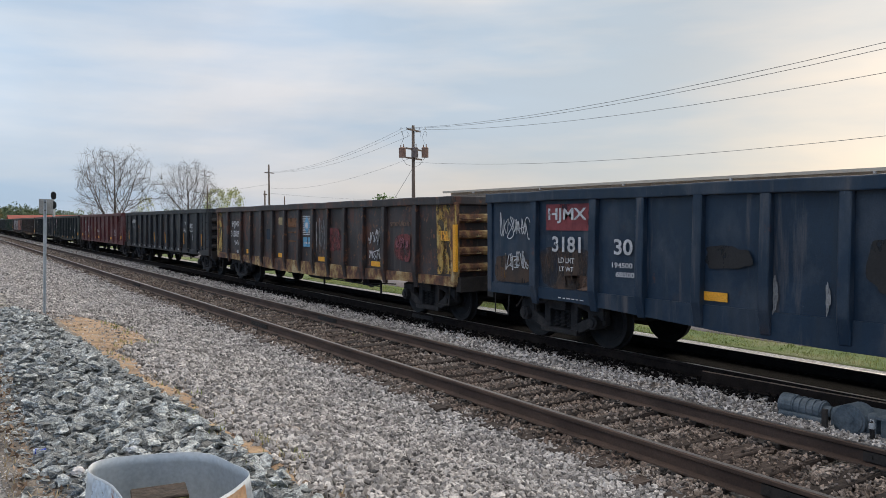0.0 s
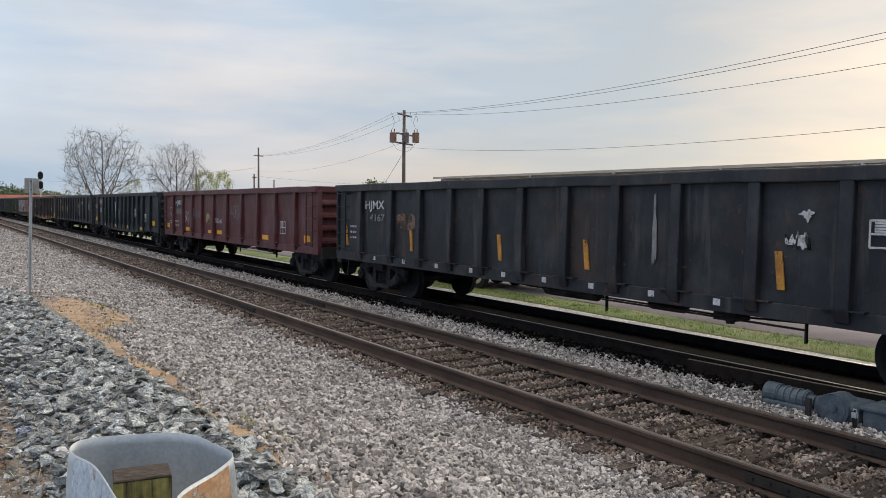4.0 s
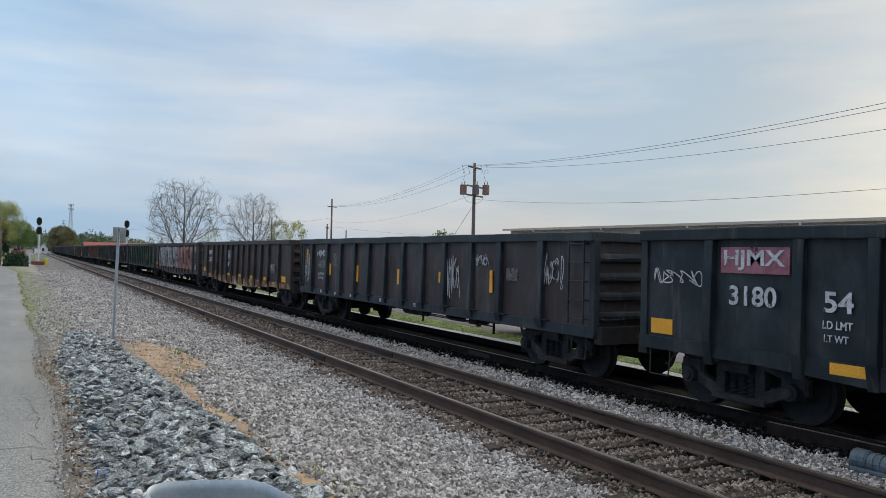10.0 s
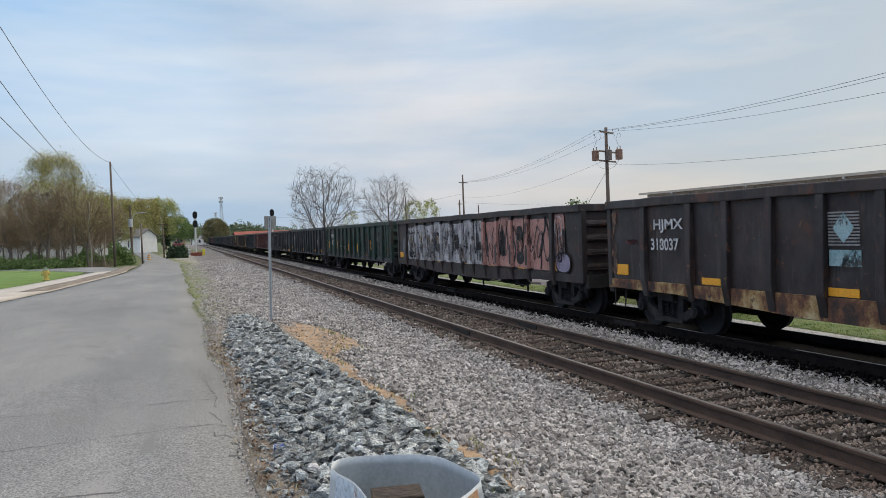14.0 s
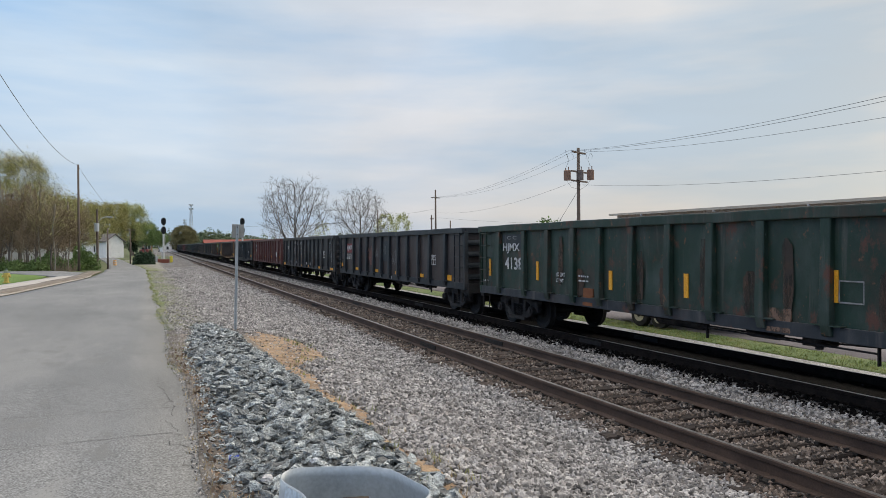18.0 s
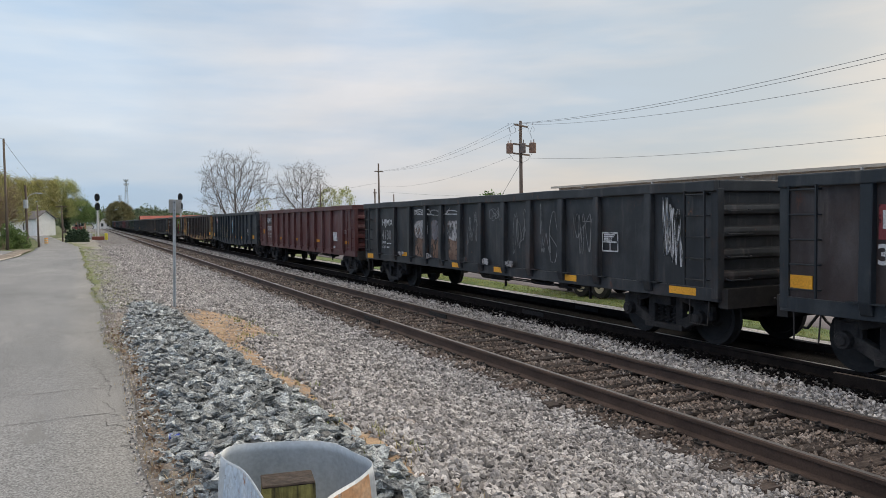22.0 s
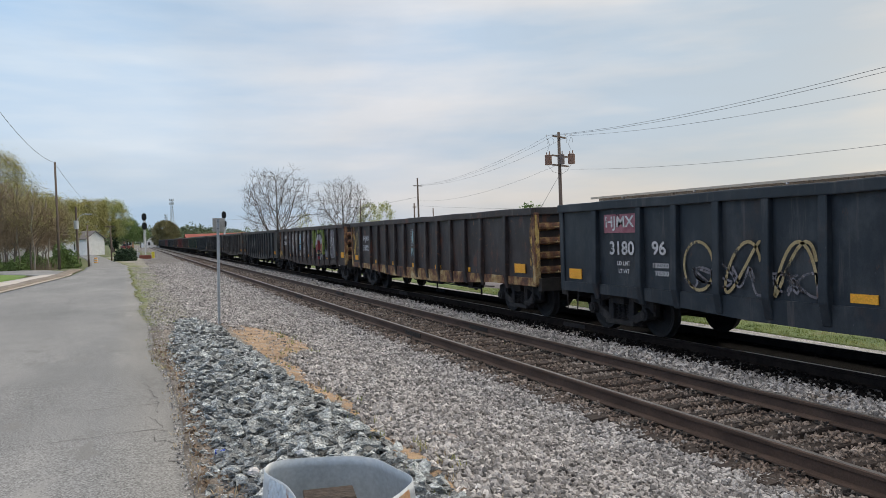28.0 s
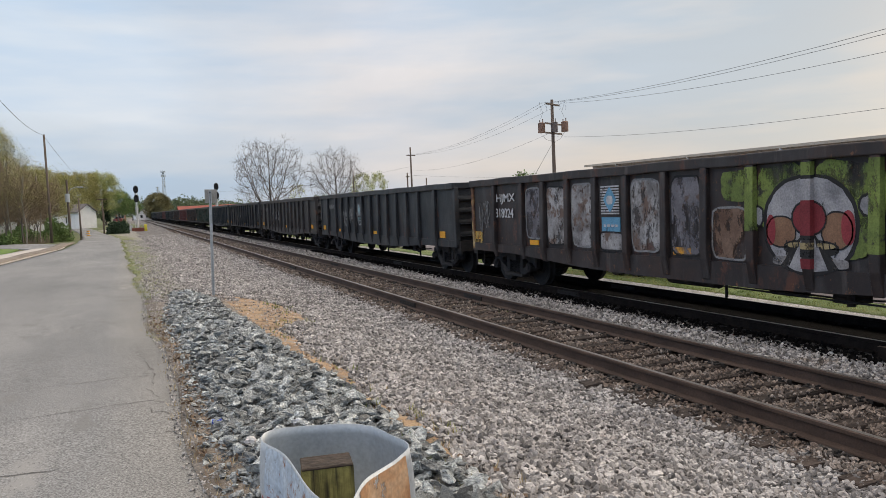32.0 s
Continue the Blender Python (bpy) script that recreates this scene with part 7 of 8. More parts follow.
def transformer_pole():
    p = wood_pole(31.02, 60, 9.46, "utility pole with three rusty transformers on a platform", .17, [(9.07, 1.05, 31), (6.86, 1.3, 31), (7.58, 1.3, 31)])
    z0 = ground_z(*P1) - .3
    rusty = [surface("rust_brown_can", [(.16, .09, .06), (.26, .16, .12)], 4, 0.7, 0.1), surface("grey_brown_can", [(.11, .09, .085), (.17, .14, .13)], 4, 0.7, 0.1)]
    turn = Matrix.Rotation(radians(31 - 62), 4, "Z")
    for i, u in enumerate((-.85, .12, .92)):
        bm = bmesh.new()
        bm_tube(bm, (u, -.30, 6.93 - z0), (u, -.30, 7.66 - z0), .27, seg=16)
        bm_tube(bm, (u, -.30, 7.66 - z0), (u, -.30, 7.72 - z0), .29, .2, seg=16)
        bm_tube(bm, (u + .1, -.30, 7.7 - z0), (u + .1, -.30, 7.98 - z0), .035, seg=8)
        bm_tube(bm, (u - .12, -.30, 7.7 - z0), (u - .12, -.30, 7.92 - z0), .035, seg=8)
        t = part("transformer", bm, rusty[i == 1], p, "rusty cylindrical transformer", at=turn)
    for u in (-.95, -.5, .5, .95):
        bm = bmesh.new()
        bm_tube(bm, (u, -.12, 9.13 - z0), (u, -.12, 9.3 - z0), .05, .03, seg=8)
        bm_path(bm, [(u, -.12, 9.0 - z0), (u + .12, -.12, 8.85 - z0), (u + .08, -.12, 8.6 - z0)], .02)
        part("insulator", bm, GALV, p, at=turn)
    for u in (-.9, .1, .9):
        for pts in ([(u, -.15, 9.0 - z0), (u * .8, -.2, 8.5 - z0), (u, -.30, 8.0 - z0)], [(u, -.3, 6.9 - z0), (u * .6, -.3, 6.4 - z0), (.1, -.1, 6.2 - z0)]):
            bm = bmesh.new()
            bm_path(bm, pts, .013, 4)
            part("lead_wire", bm, IRON, p, at=turn)
transformer_pole()
P2 = at_az(20.37, 104)
wood_pole(20.37, 104, 9.5, "tall thin wooden utility pole with one crossarm", .15, [(8.4, .75, 20)])
wood_pole(20.06, 100, 5.9, "short wooden pole with a small box", .13, [(5.4, .3, 20)])
wood_pole(16.03, 125, 7.8, "thin distant wooden pole", .12)
wood_pole(21.47, 92, 4.9, "short stub of a wooden pole", .10)
wood_pole(-4.70, 65, 8.35, "bare wooden utility pole at the road edge", .105)
wood_pole(-2.90, 80, 3.8, "short bare wooden pole", .10)
wood_pole(-1.45, 110, 4.3, "wooden pole with a short crossbar", .11, [(4.2, .7, 0)])
P0 = (25.6, 5.3)
for dz, dx, z0 in ((9.2, -.9, 7.95), (9.2, -.4, 7.85), (9.2, .9, 7.2)):
    wire("power_line", (P1[0] + dx, P1[1], dz), (P0[0] + dx, P0[1], z0), .8)
wire("power_line", (P1[0], P1[1], 6.6), (P0[0], P0[1], 4.9), .7, .011)
for dz, dx, z2 in ((9.2, -.9, 8.5), (9.2, -.4, 8.45), (9.2, .9, 8.5), (7.0, 0, 6.4)):
    wire("power_line", (P1[0] + dx, P1[1], dz), (P2[0] + dx * .8, P2[1], z2), .9, .009)
wire("guy_wire", (P1[0], P1[1], 6.2), (P1[0] - 2.9, P1[1] + 3.2, -.5), 0, .014, "taut guy wire of the pole")
wire("power_line", (P2[0], P2[1], 5.7), (P2[0] + 30, P2[1] - 8, 5.0), .5)
wire("power_line", (P2[0], P2[1], 6.9), (P2[0] - 22, P2[1] + 45, 5.6), .9)
LP = at_az(-4.70, 65)
for z, zb, sag in ((8.3, 11.2, 1.8), (6.3, 9.8, 2.0), (6.0, 7.8, 1.6)):
    wire("power_line", (*LP, z), (-5.0, 8, zb), sag, .012, n=30)
XP = at_az(-1.45, 110)
wire("power_line", (*LP, 8.2), (*XP, 4.2), .5, .012)
wood_pole(0, 0, 11.6, "wooden pole beside the road carrying the wires", .15, [(11.1, 2.0, 0), (9.7, 2.0, 0), (7.7, 2.0, 0)], place=(-6.9, 8.12))
wood_pole(0, 0, 9.0, "wooden pole carrying the wires beyond the train", .15, place=P0)

def street_lamp():
    x, y = at_az(-3.55, 75)
    z0 = ground_z(x, y) - .2
    p = thing("street_lamp", "street lamp on a wooden pole with a small transformer", "street lamp", at=pose(x, y, z0))
    bm = bmesh.new(); bm_tube(bm, (0, 0, 0), (0, 0, 5.6), .12, .09, seg=10); part("pole", bm, WOOD_POLE, p)
    bm = bmesh.new(); bm_path(bm, [(0, 0, 4.3), (.3, 0, 4.75), (.75, 0, 4.95), (.95, 0, 4.92)], .03); part("arm", bm, GALV, p)
    bm = bmesh.new(); bm_box(bm, .8, 1.28, -.1, .1, 4.84, 4.95); bevel(bm, .03); part("lamp_head", bm, GALV, p)
    bm = bmesh.new(); bm_tube(bm, (-.02, -.22, 3.6), (-.02, -.22, 4.35), .2, seg=12); part("transformer", bm, GALV, p, "pale grey transformer can")
street_lamp()

# ---- railway signals ----
def signal(x, y, label, with_steps):
    z0 = ground_z(x, y)
    s = thing("railway_signal", label, "railway signal", at=pose(x, y, z0))
    H = 6.35 - z0
    bm = bmesh.new(); bm_tube(bm, (0, 0, 0), (0, 0, H), .11, seg=10); part("mast", bm, CLEAN_WHITE, s)
    black = surface("signal_black", [(.008, .008, .009), (.014, .014, .015)], 4, 0.6, 0.05)
    for z in (H - .6, H - 1.95):
        bm = bmesh.new()
        out = [(.35 * math.cos(t), z + (.13 if math.sin(t) > 0 else -.13) + .42 * math.sin(t)) for t in np.linspace(.001, 2 * math.pi, 28, endpoint=False)]
        bm_prism(bm, out, 1, -.16, -.13)
        h = part("signal_head", bm, black, s, "tall rounded black signal target")
        for dz in (.27, -.27):
            bm = bmesh.new()
            bm_tube(bm, (0, -.36, z + dz), (0, -.16, z + dz), .12, seg=12, caps=False)
            part("hood", bm, black, h)
        bm = bmesh.new(); bm_box(bm, -.2, .2, -.12, .12, z - .42, z + .42); part("lamp_case", bm, CLEAN_WHITE, h)
    bm = bmesh.new()
    for sx in (-.2, .2):
        bm_tube(bm, (sx, .25, .4), (sx, .25, H - 1.0), .025, seg=6)
    for z in np.arange(.6, H - 1.1, .32):
        bm_tube(bm, (-.2, .25, z), (.2, .25, z), .018, seg=5)
    part("ladder", bm, GALV, s, "pale steel ladder")
    bm = bmesh.new(); bm_box(bm, -.5, .5, -.5, .5, -.1, .35); bevel(bm, .03); part("base", bm, CONCRETE, s)
    if with_steps:
        brick = surface("brick_red_plinth", [(.16, .05, .035), (.23, .08, .055)], 5, 0.9, 0.3)
        bm = bmesh.new(); bm_box(bm, -.9, .7, -4.6, -3.4, -.2, .5); bevel(bm, .02); part("plinth", bm, brick, s, "low red plinth")
        bm = bmesh.new(); bm_box(bm, -1.6, -.8, -3.0, -1.6, -.2, .95); bevel(bm, .03); part("cabinet", bm, GALV, s, "grey equipment cabinet")
        bm = bmesh.new()
        for px in (-1.9, -1.1, -.4):
            bm_bar(bm, (px, -4.4, 0), (px, -4.4, 1.6), .06)
        bm_bar(bm, (-1.9, -4.4, 1.55), (-.4, -4.4, 1.55), .05); bm_bar(bm, (-1.9, -4.4, .95), (-.4, -4.4, .95), .05)
        part("handrail", bm, CLEAN_WHITE, s, "white steel handrail")
        bm = bmesh.new(); bm_box(bm, .75, 1.15, -4.4, -4.0, -.2, .95); bevel(bm, .05); part("marker", bm, surface("bright_yellow_marker", [(.6, .5, .05), (.7, .6, .08)], 4), s, "bright yellow marker")
signal(1.58, 122, "two-headed railway signal mast with ladder beside the track", True)
signal(13.0, 121, "two-headed railway signal mast beyond the train", False)

def lattice_tower(az, d, top, label, w):
    x, y = at_az(az, d)
    t = thing("radio_tower", label, "tower", at=pose(x, y, -1, 0, 0, 20))
    H = top + 1
    bm = bmesh.new()
    def leg(i, z):
        f = 1 - .72 * z / H
        return (w * f * (-1, 1, 1, -1)[i], w * f * (-1, -1, 1, 1)[i], z)
    n = 14
    for i in range(4):
        bm_bar(bm, leg(i, 0), leg(i, H), .22)
        for k in range(n):
            z0, z1 = H * k / n, H * (k + 1) / n
            bm_bar(bm, leg(i, z0), leg((i + 1) % 4, z1), .12)
            bm_bar(bm, leg((i + 1) % 4, z0), leg(i, z1), .12)
    part("lattice", bm, GALV, t)
    for z in (H - .8, H - 5):
        bm = bmesh.new()
        for i in range(6):
            a = math.pi * i / 3
            bm_box(bm, 2.3 * math.cos(a) - .25, 2.3 * math.cos(a) + .25, 2.3 * math.sin(a) - .25, 2.3 * math.sin(a) + .25, z - 1.2, z + 1.2)
            bm_bar(bm, (0, 0, z), (2.3 * math.cos(a), 2.3 * math.sin(a), z), .15)
        part("antenna", bm, GALV, t, "ring of panel antennas")
lattice_tower(2.62, 900, 48.8, "distant grey lattice radio tower with antennas", 2.4)
lattice_tower(2.19, 1250, 43.0, "far thin lattice radio tower", 1.8)

# ---- trees ----
def tubes(segs, sides=3):
    """Tapered limbs as one mesh: segs of (a, b, ra, rb)."""
    A = np.array([s[0] for s in segs]); B = np.array([s[1] for s in segs])
    ra = np.array([s[2] for s in segs])[:, None]; rb = np.array([s[3] for s in segs])[:, None]
    D = B - A; D /= np.linalg.norm(D, axis=1)[:, None] + 1e-9
    ref = np.where(np.abs(D[:, 2:3]) > .9, np.array([[1.0, 0, 0]]), np.array([[0, 0, 1.0]]))
    U = np.cross(D, ref); U /= np.linalg.norm(U, axis=1)[:, None]
    W = np.cross(D, U)
    V, n = [], len(segs)
    for P, r in ((A, ra), (B, rb)):
        for i in range(sides):
            a = 2 * math.pi * i / sides
            V.append(P + r * (math.cos(a) * U + math.sin(a) * W))
    V = np.stack(V, 1).reshape(-1, 3)
    F = []
    base = np.arange(n) * 2 * sides
    for i in range(sides):
        j = (i + 1) % sides
        F.append(np.stack([base + i, base + j, base + sides + j, base + sides + i], 1))
    return V, np.concatenate(F)

def grow(seed, h, wide, low, r, counts, fine, shape=.75):
    """A trunk, then limbs, branches and twigs that reach for points spread through an uneven crown; returns segments (a, b, ra, rb, level)."""
    rng = np.random.RandomState(seed)
    fork = h * (low + .12)
    nodes, rad = [np.zeros(3)], [r]
    segs = []
    n = 6
    for i in range(n):
        p = nodes[-1] + np.array([rng.normal(0, .02) * h, rng.normal(0, .02) * h, fork / n])
        segs.append((nodes[-1], p, r * (1 - .05 * i), r * (1 - .05 * (i + 1)), 0))
        nodes.append(p); rad.append(r * (1 - .05 * (i + 1)))
    start = len(nodes) - 2
    ph = rng.uniform(0, 6.3, 4)
    for lev, (count, reach) in enumerate(counts):
        u = rng.rand(count)
        a = rng.uniform(0, 2 * math.pi, count)
        k = reach * (.35 + .65 * np.sqrt(rng.rand(count)))
        zz = low + (1 - low) * (.08 + .92 * u ** shape)
        f = (zz - low) / (1 - low)
        R = wide / 2 * np.sqrt(np.clip(1 - ((f - .52) / .56) ** 2, .02, 1)) * (1 + .16 * np.sin(3 * a + ph[0]) + .12 * np.sin(5 * a + 6 * f + ph[1]))
        T = np.stack([R * k * np.cos(a), R * k * np.sin(a), h * (low + (zz - low) * (.55 + .45 * reach * (1 - .25 * k * k)))], 1)
        order = np.argsort(np.linalg.norm(T - np.array([0, 0, fork]), axis=1))
        for t in T[order]:
            N = np.array(nodes[start:])
            d = np.linalg.norm(N - t, axis=1) + .9 * np.clip(N[:, 2] - t[2] + .04 * h, 0, None) * 2
            b = int(np.argmin(d)) + start
            p, rr = nodes[b], min(rad[b] * .72, r * (.42, .22, .11, .06)[min(lev, 3)])
            L = np.linalg.norm(t - p)
            steps = 3 if lev == 0 else 2
            bow = np.array([0, 0, -.10 * L]) + rng.normal(0, .05, 3) * L
            prev = p
            for i in range(1, steps + 1):
                f = i / steps
                q = p + (t - p) * f + bow * math.sin(math.pi * f) * .9
                r0, r1 = max(fine, rr * (1 - .6 * (f - 1 / steps))), max(fine, rr * (1 - .6 * f))
                segs.append((prev, q, r0, r1, lev + 1))
                nodes.append(q); rad.append(r1); prev = q
    return segs, np.array(nodes[start:])

def fan(seed, h, wide, r, limbs=8, kids=(9, 7, 5), fine=.011, fork=.14):
    """A bare tree: a short trunk forks low into limbs that fan out and up, each with finer branches on it to the outline of the crown."""
    rng = np.random.RandomState(seed)
    segs, base = [], np.array([0, 0, h * fork])
    segs.append((np.zeros(3), base, r * 1.15, r, 0))
    ph = rng.uniform(0, 6.3, 3)
    def room(p):
        f = (p[2] / h - .60) / (.42 if p[2] > .6 * h else .62)
        a = math.atan2(p[1], p[0])
        lim = 1 + .10 * math.sin(3 * a + ph[0]) + .07 * math.sin(5 * a + 4 * p[2] / h + ph[1])
        return (math.hypot(p[0], p[1]) / (wide / 2)) ** 2 + f * f < lim
    def branch(p, d, L, rr, lev):
        steps = (7, 5, 4, 3)[lev]
        pts = [p]
        drift = rng.normal(0, .10, 3)
        for i in range(steps):
            d = d + drift * .35 + rng.normal(0, .085, 3) + np.array([0, 0, (.05, .07, .06, .03)[lev]])
            d /= np.linalg.norm(d)
            q = pts[-1] + d * L / steps
            if lev > 0 and not room(q):
                break
            f = i / steps
            segs.append((pts[-1], q, max(fine, rr * (1 - .8 * f)), max(fine, rr * (1 - .8 * (f + 1 / steps))), lev + 1))
            pts.append(q)
        n = len(pts) - 1
        if lev == 3 or n < 1:
            return
        for k in range(kids[lev]):
            f = (.16 + .84 * (k + rng.rand()) / kids[lev]) * n
            i = min(int(f), n - 1)
            o = pts[i] + (pts[i + 1] - pts[i]) * (f - i)
            e = pts[i + 1] - pts[i]
            e /= np.linalg.norm(e) + 1e-9
            side = rng.normal(size=3); side[2] *= .6
            side -= e * (side @ e)
            side /= np.linalg.norm(side) + 1e-9
            outw = np.array([o[0], o[1], 0]); outw /= np.linalg.norm(outw) + 1e-6
            ang = radians(rng.uniform(26, 50))
            e = e * math.cos(ang) + (side + .35 * outw) * math.sin(ang)
            branch(o, e / np.linalg.norm(e), L * (1.12 - .62 * f / n) * (.62, .58, .52)[lev] * rng.uniform(.8, 1.2), max(fine, rr * (1 - .8 * f / n) * .45), lev + 1)
    for k in range(limbs):
        a = 2 * math.pi * (k + rng.uniform(-.3, .3)) / limbs
        t = radians((8, 40, 24, 50, 16, 34, 46, 28, 56)[k % 9] + rng.uniform(-5, 5))
        d = np.array([math.sin(t) * math.cos(a), math.sin(t) * math.sin(a), math.cos(t)])
        L = 1 / math.hypot(math.sin(t) / (wide * .50), math.cos(t) / (h * (.99 - fork)))
        branch(base + np.array([0, 0, -h * .05 * rng.rand()]), d, L * .97, r * .42, 0)
    return segs

def filled(seed, h, wide, r, points=2400, fork=.18, low=.26, mid=.64, step=.46, fine=.0095, thin=2.0):
    """A bare tree whose branches divide again and again to reach points strewn through its crown; segments (a, b, ra, rb, level)."""
    rng = np.random.RandomState(seed)
    ph = rng.uniform(0, 6.3, 4)
    P = np.empty((0, 3))
    while len(P) < points:
        q = rng.uniform(-1, 1, (points, 3)) * np.array([wide / 2, wide / 2, h / 2]) + np.array([0, 0, h / 2])
        f = (q[:, 2] / h - mid) / np.where(q[:, 2] > mid * h, 1 - mid, mid - low)
        a = np.arctan2(q[:, 1], q[:, 0])
        lim = 1 + .18 * np.sin(3 * a + 2 * f + ph[0]) + .16 * np.sin(5 * a + 5 * f + ph[1]) + .10 * np.sin(9 * a - 7 * f + ph[2])
        e = (np.hypot(q[:, 0], q[:, 1]) / (wide / 2)) ** 2 + f * f
        P = np.concatenate([P, q[(e < lim) & (rng.rand(points) < .65 + .35 * e)]])
    P = P[:points]
    N, par = [np.zeros(3)], [-1]
    while N[-1][2] < h * fork:
        N.append(N[-1] + np.array([rng.normal(0, .04), rng.normal(0, .04), step])); par.append(len(N) - 2)
    for _ in range(90):
        A = np.array(N)
        d = np.sqrt(np.maximum(0, (P * P).sum(1)[:, None] + (A * A).sum(1)[None] - 2 * P @ A.T))
        near = d.argmin(1); dn = d[np.arange(len(P)), near]
        P, near, dn = P[dn > step * 1.05], near[dn > step * 1.05], dn[dn > step * 1.05]
        if not len(P):
            break
        pull = np.zeros_like(A)
        np.add.at(pull, near, (P - A[near]) / dn[:, None])
        grown = 0
        for i in np.unique(near):
            v = pull[i] / (np.linalg.norm(pull[i]) + 1e-6)
            back = A[i] - A[par[i]] if par[i] >= 0 else np.array([0, 0, 1.0])
            v = v + 1.15 * back / (np.linalg.norm(back) + 1e-6) + np.array([0, 0, .30]) + rng.normal(0, .07, 3)
            q = A[i] + step * v / np.linalg.norm(v)
            if np.min(np.linalg.norm(A - q, axis=1)) > step * .35:
                N.append(q); par.append(int(i)); grown += 1
        if not grown:
            break
    n = len(N)
    load, kids = np.zeros(n), np.zeros(n, int)
    for i in range(1, n):
        kids[par[i]] += 1
    for i in range(n - 1, 0, -1):
        load[i] = max(load[i], 1)
        load[par[i]] += load[i]
    rad = np.maximum(fine, r * (load / load[0]) ** (1 / thin))
    segs = [(N[par[i]], N[i], rad[par[i]] if load[par[i]] < 2 * load[i] else rad[i] * 1.05, rad[i], 0 if load[i] > load[0] * .10 else 2) for i in range(1, n)]
    for i in range(1, n):
        if load[i] < 14:
            for _ in range(2 if kids[i] else 3):
                v = N[i] - N[par[i]]
                v = v / np.linalg.norm(v) + rng.normal(0, .42, 3) + np.array([0, 0, .15])
                segs.append((N[i], N[i] + v / np.linalg.norm(v) * rng.uniform(.5, 1.25), fine, fine * .55, 3))
    return segs

def bare_tree(label, x, y, h, wide, r, seed, z=None, twig=None, name="tree", **more):
    segs = (filled if "points" in more else fan)(seed, h, wide, r, **more)
    t = thing(name, label, "tree", at=pose(x, y, ground_z(x, y) - .1 if z is None else z))
    part("trunk", np_mesh("trunk", *tubes([s[:4] for s in segs if s[4] < 2], 6)), BARK if twig is None else DARK_BARK, t)
    tagged(part("branching", np_mesh("branching", *tubes([s[:4] for s in segs if s[4] >= 2], 3)), twig or TWIG, t, "fine bare twigs"), kind="stuff")
    return t

def leaves(tips, n, size, seed, fuzz):
    rng = np.random.RandomState(seed)
    P = tips[rng.randint(0, len(tips), n)] + rng.normal(0, fuzz, (n, 3))
    a = rng.normal(0, 1, (n, 3)); a /= np.linalg.norm(a, axis=1)[:, None]
    b = np.cross(a, rng.normal(0, 1, (n, 3))); b /= np.linalg.norm(b, axis=1)[:, None] + 1e-9
    s = size * rng.uniform(.5, 1.4, (n, 1))
    V = np.stack([P - a * s, P + b * s * .55, P + a * s, P - b * s * .55], 1).reshape(-1, 3)
    F = np.arange(4 * n).reshape(n, 4)
    return V, F

def tree(label, x, y, h, wide, r, seed, counts, leaf=None, n=0, size=.2, fuzz=.3, fine=.014, low=.16, shape=.75, z=None, twig=None):
    segs, nodes = grow(seed, h, wide, low, r, counts, fine, shape)
    t = thing("tree", label, "tree", at=pose(x, y, ground_z(x, y) - .1 if z is None else z))
    part("trunk", np_mesh("trunk", *tubes([s[:4] for s in segs if s[4] < 2], 6)), BARK, t)
    tagged(part("branching", np_mesh("branching", *tubes([s[:4] for s in segs if s[4] >= 2], 3)), twig or TWIG, t, "fine bare twigs"), kind="stuff")
    if leaf:
        part("crown", np_mesh("crown", *leaves(nodes[len(nodes) // 4:], n, size, seed, fuzz)), leaf, t)
    return t

GREY_TWIG = surface("grey_brown_twigs", [(.11, .094, .085), (.18, .155, .14)], 0.4, 0.95, 0.0, 20)
PALE_BARK = surface("pale_grey_bark", [(.22, .19, .155), (.33, .29, .24)], 3.0, 0.95, 0.4, 30)
DARK_BARK = surface("dark_grey_bark", [(.075, .062, .054), (.12, .10, .088)], 3.0, 0.95, 0.4, 30)
x, y = at_az(9.85, 120)
bare_tree("large bare tree with a fan of fine grey-brown twigs", x, y, 13.0, 10.8, .30, 31, twig=GREY_TWIG, points=1050, low=.20, mid=.60, fork=.13)
x, y = at_az(14.7, 122)
bare_tree("bare tree with thin spreading branches", x, y, 11.4, 9.0, .24, 36, twig=GREY_TWIG, points=780, low=.20, mid=.62, fork=.13)
SMALL = ((6, .8), (26, 1.0), (90, 1.0))
for az, d, h, w, n, sd in ((16.6, 130, 8.4, 4.0, 1500, 41), (17.85, 134, 8.6, 3.2, 1300, 42), (11.9, 135, 7.0, 3.0, 500, 43), (28.6, 90, 5.9, 1.6, 900, 44), (29.35, 92, 5.7, 1.4, 700, 45), (26.0, 96, 4.4, 5.0, 1600, 46)):
    x, y = at_az(az, d)
    tree("small tree in pale spring leaf behind the tracks", x, y, h, w, .10, sd, SMALL, LEAF_SPRING if sd < 44 else LEAF_GREEN if sd < 46 else LEAF_OLIVE, n, .13, .22, fine=.012)

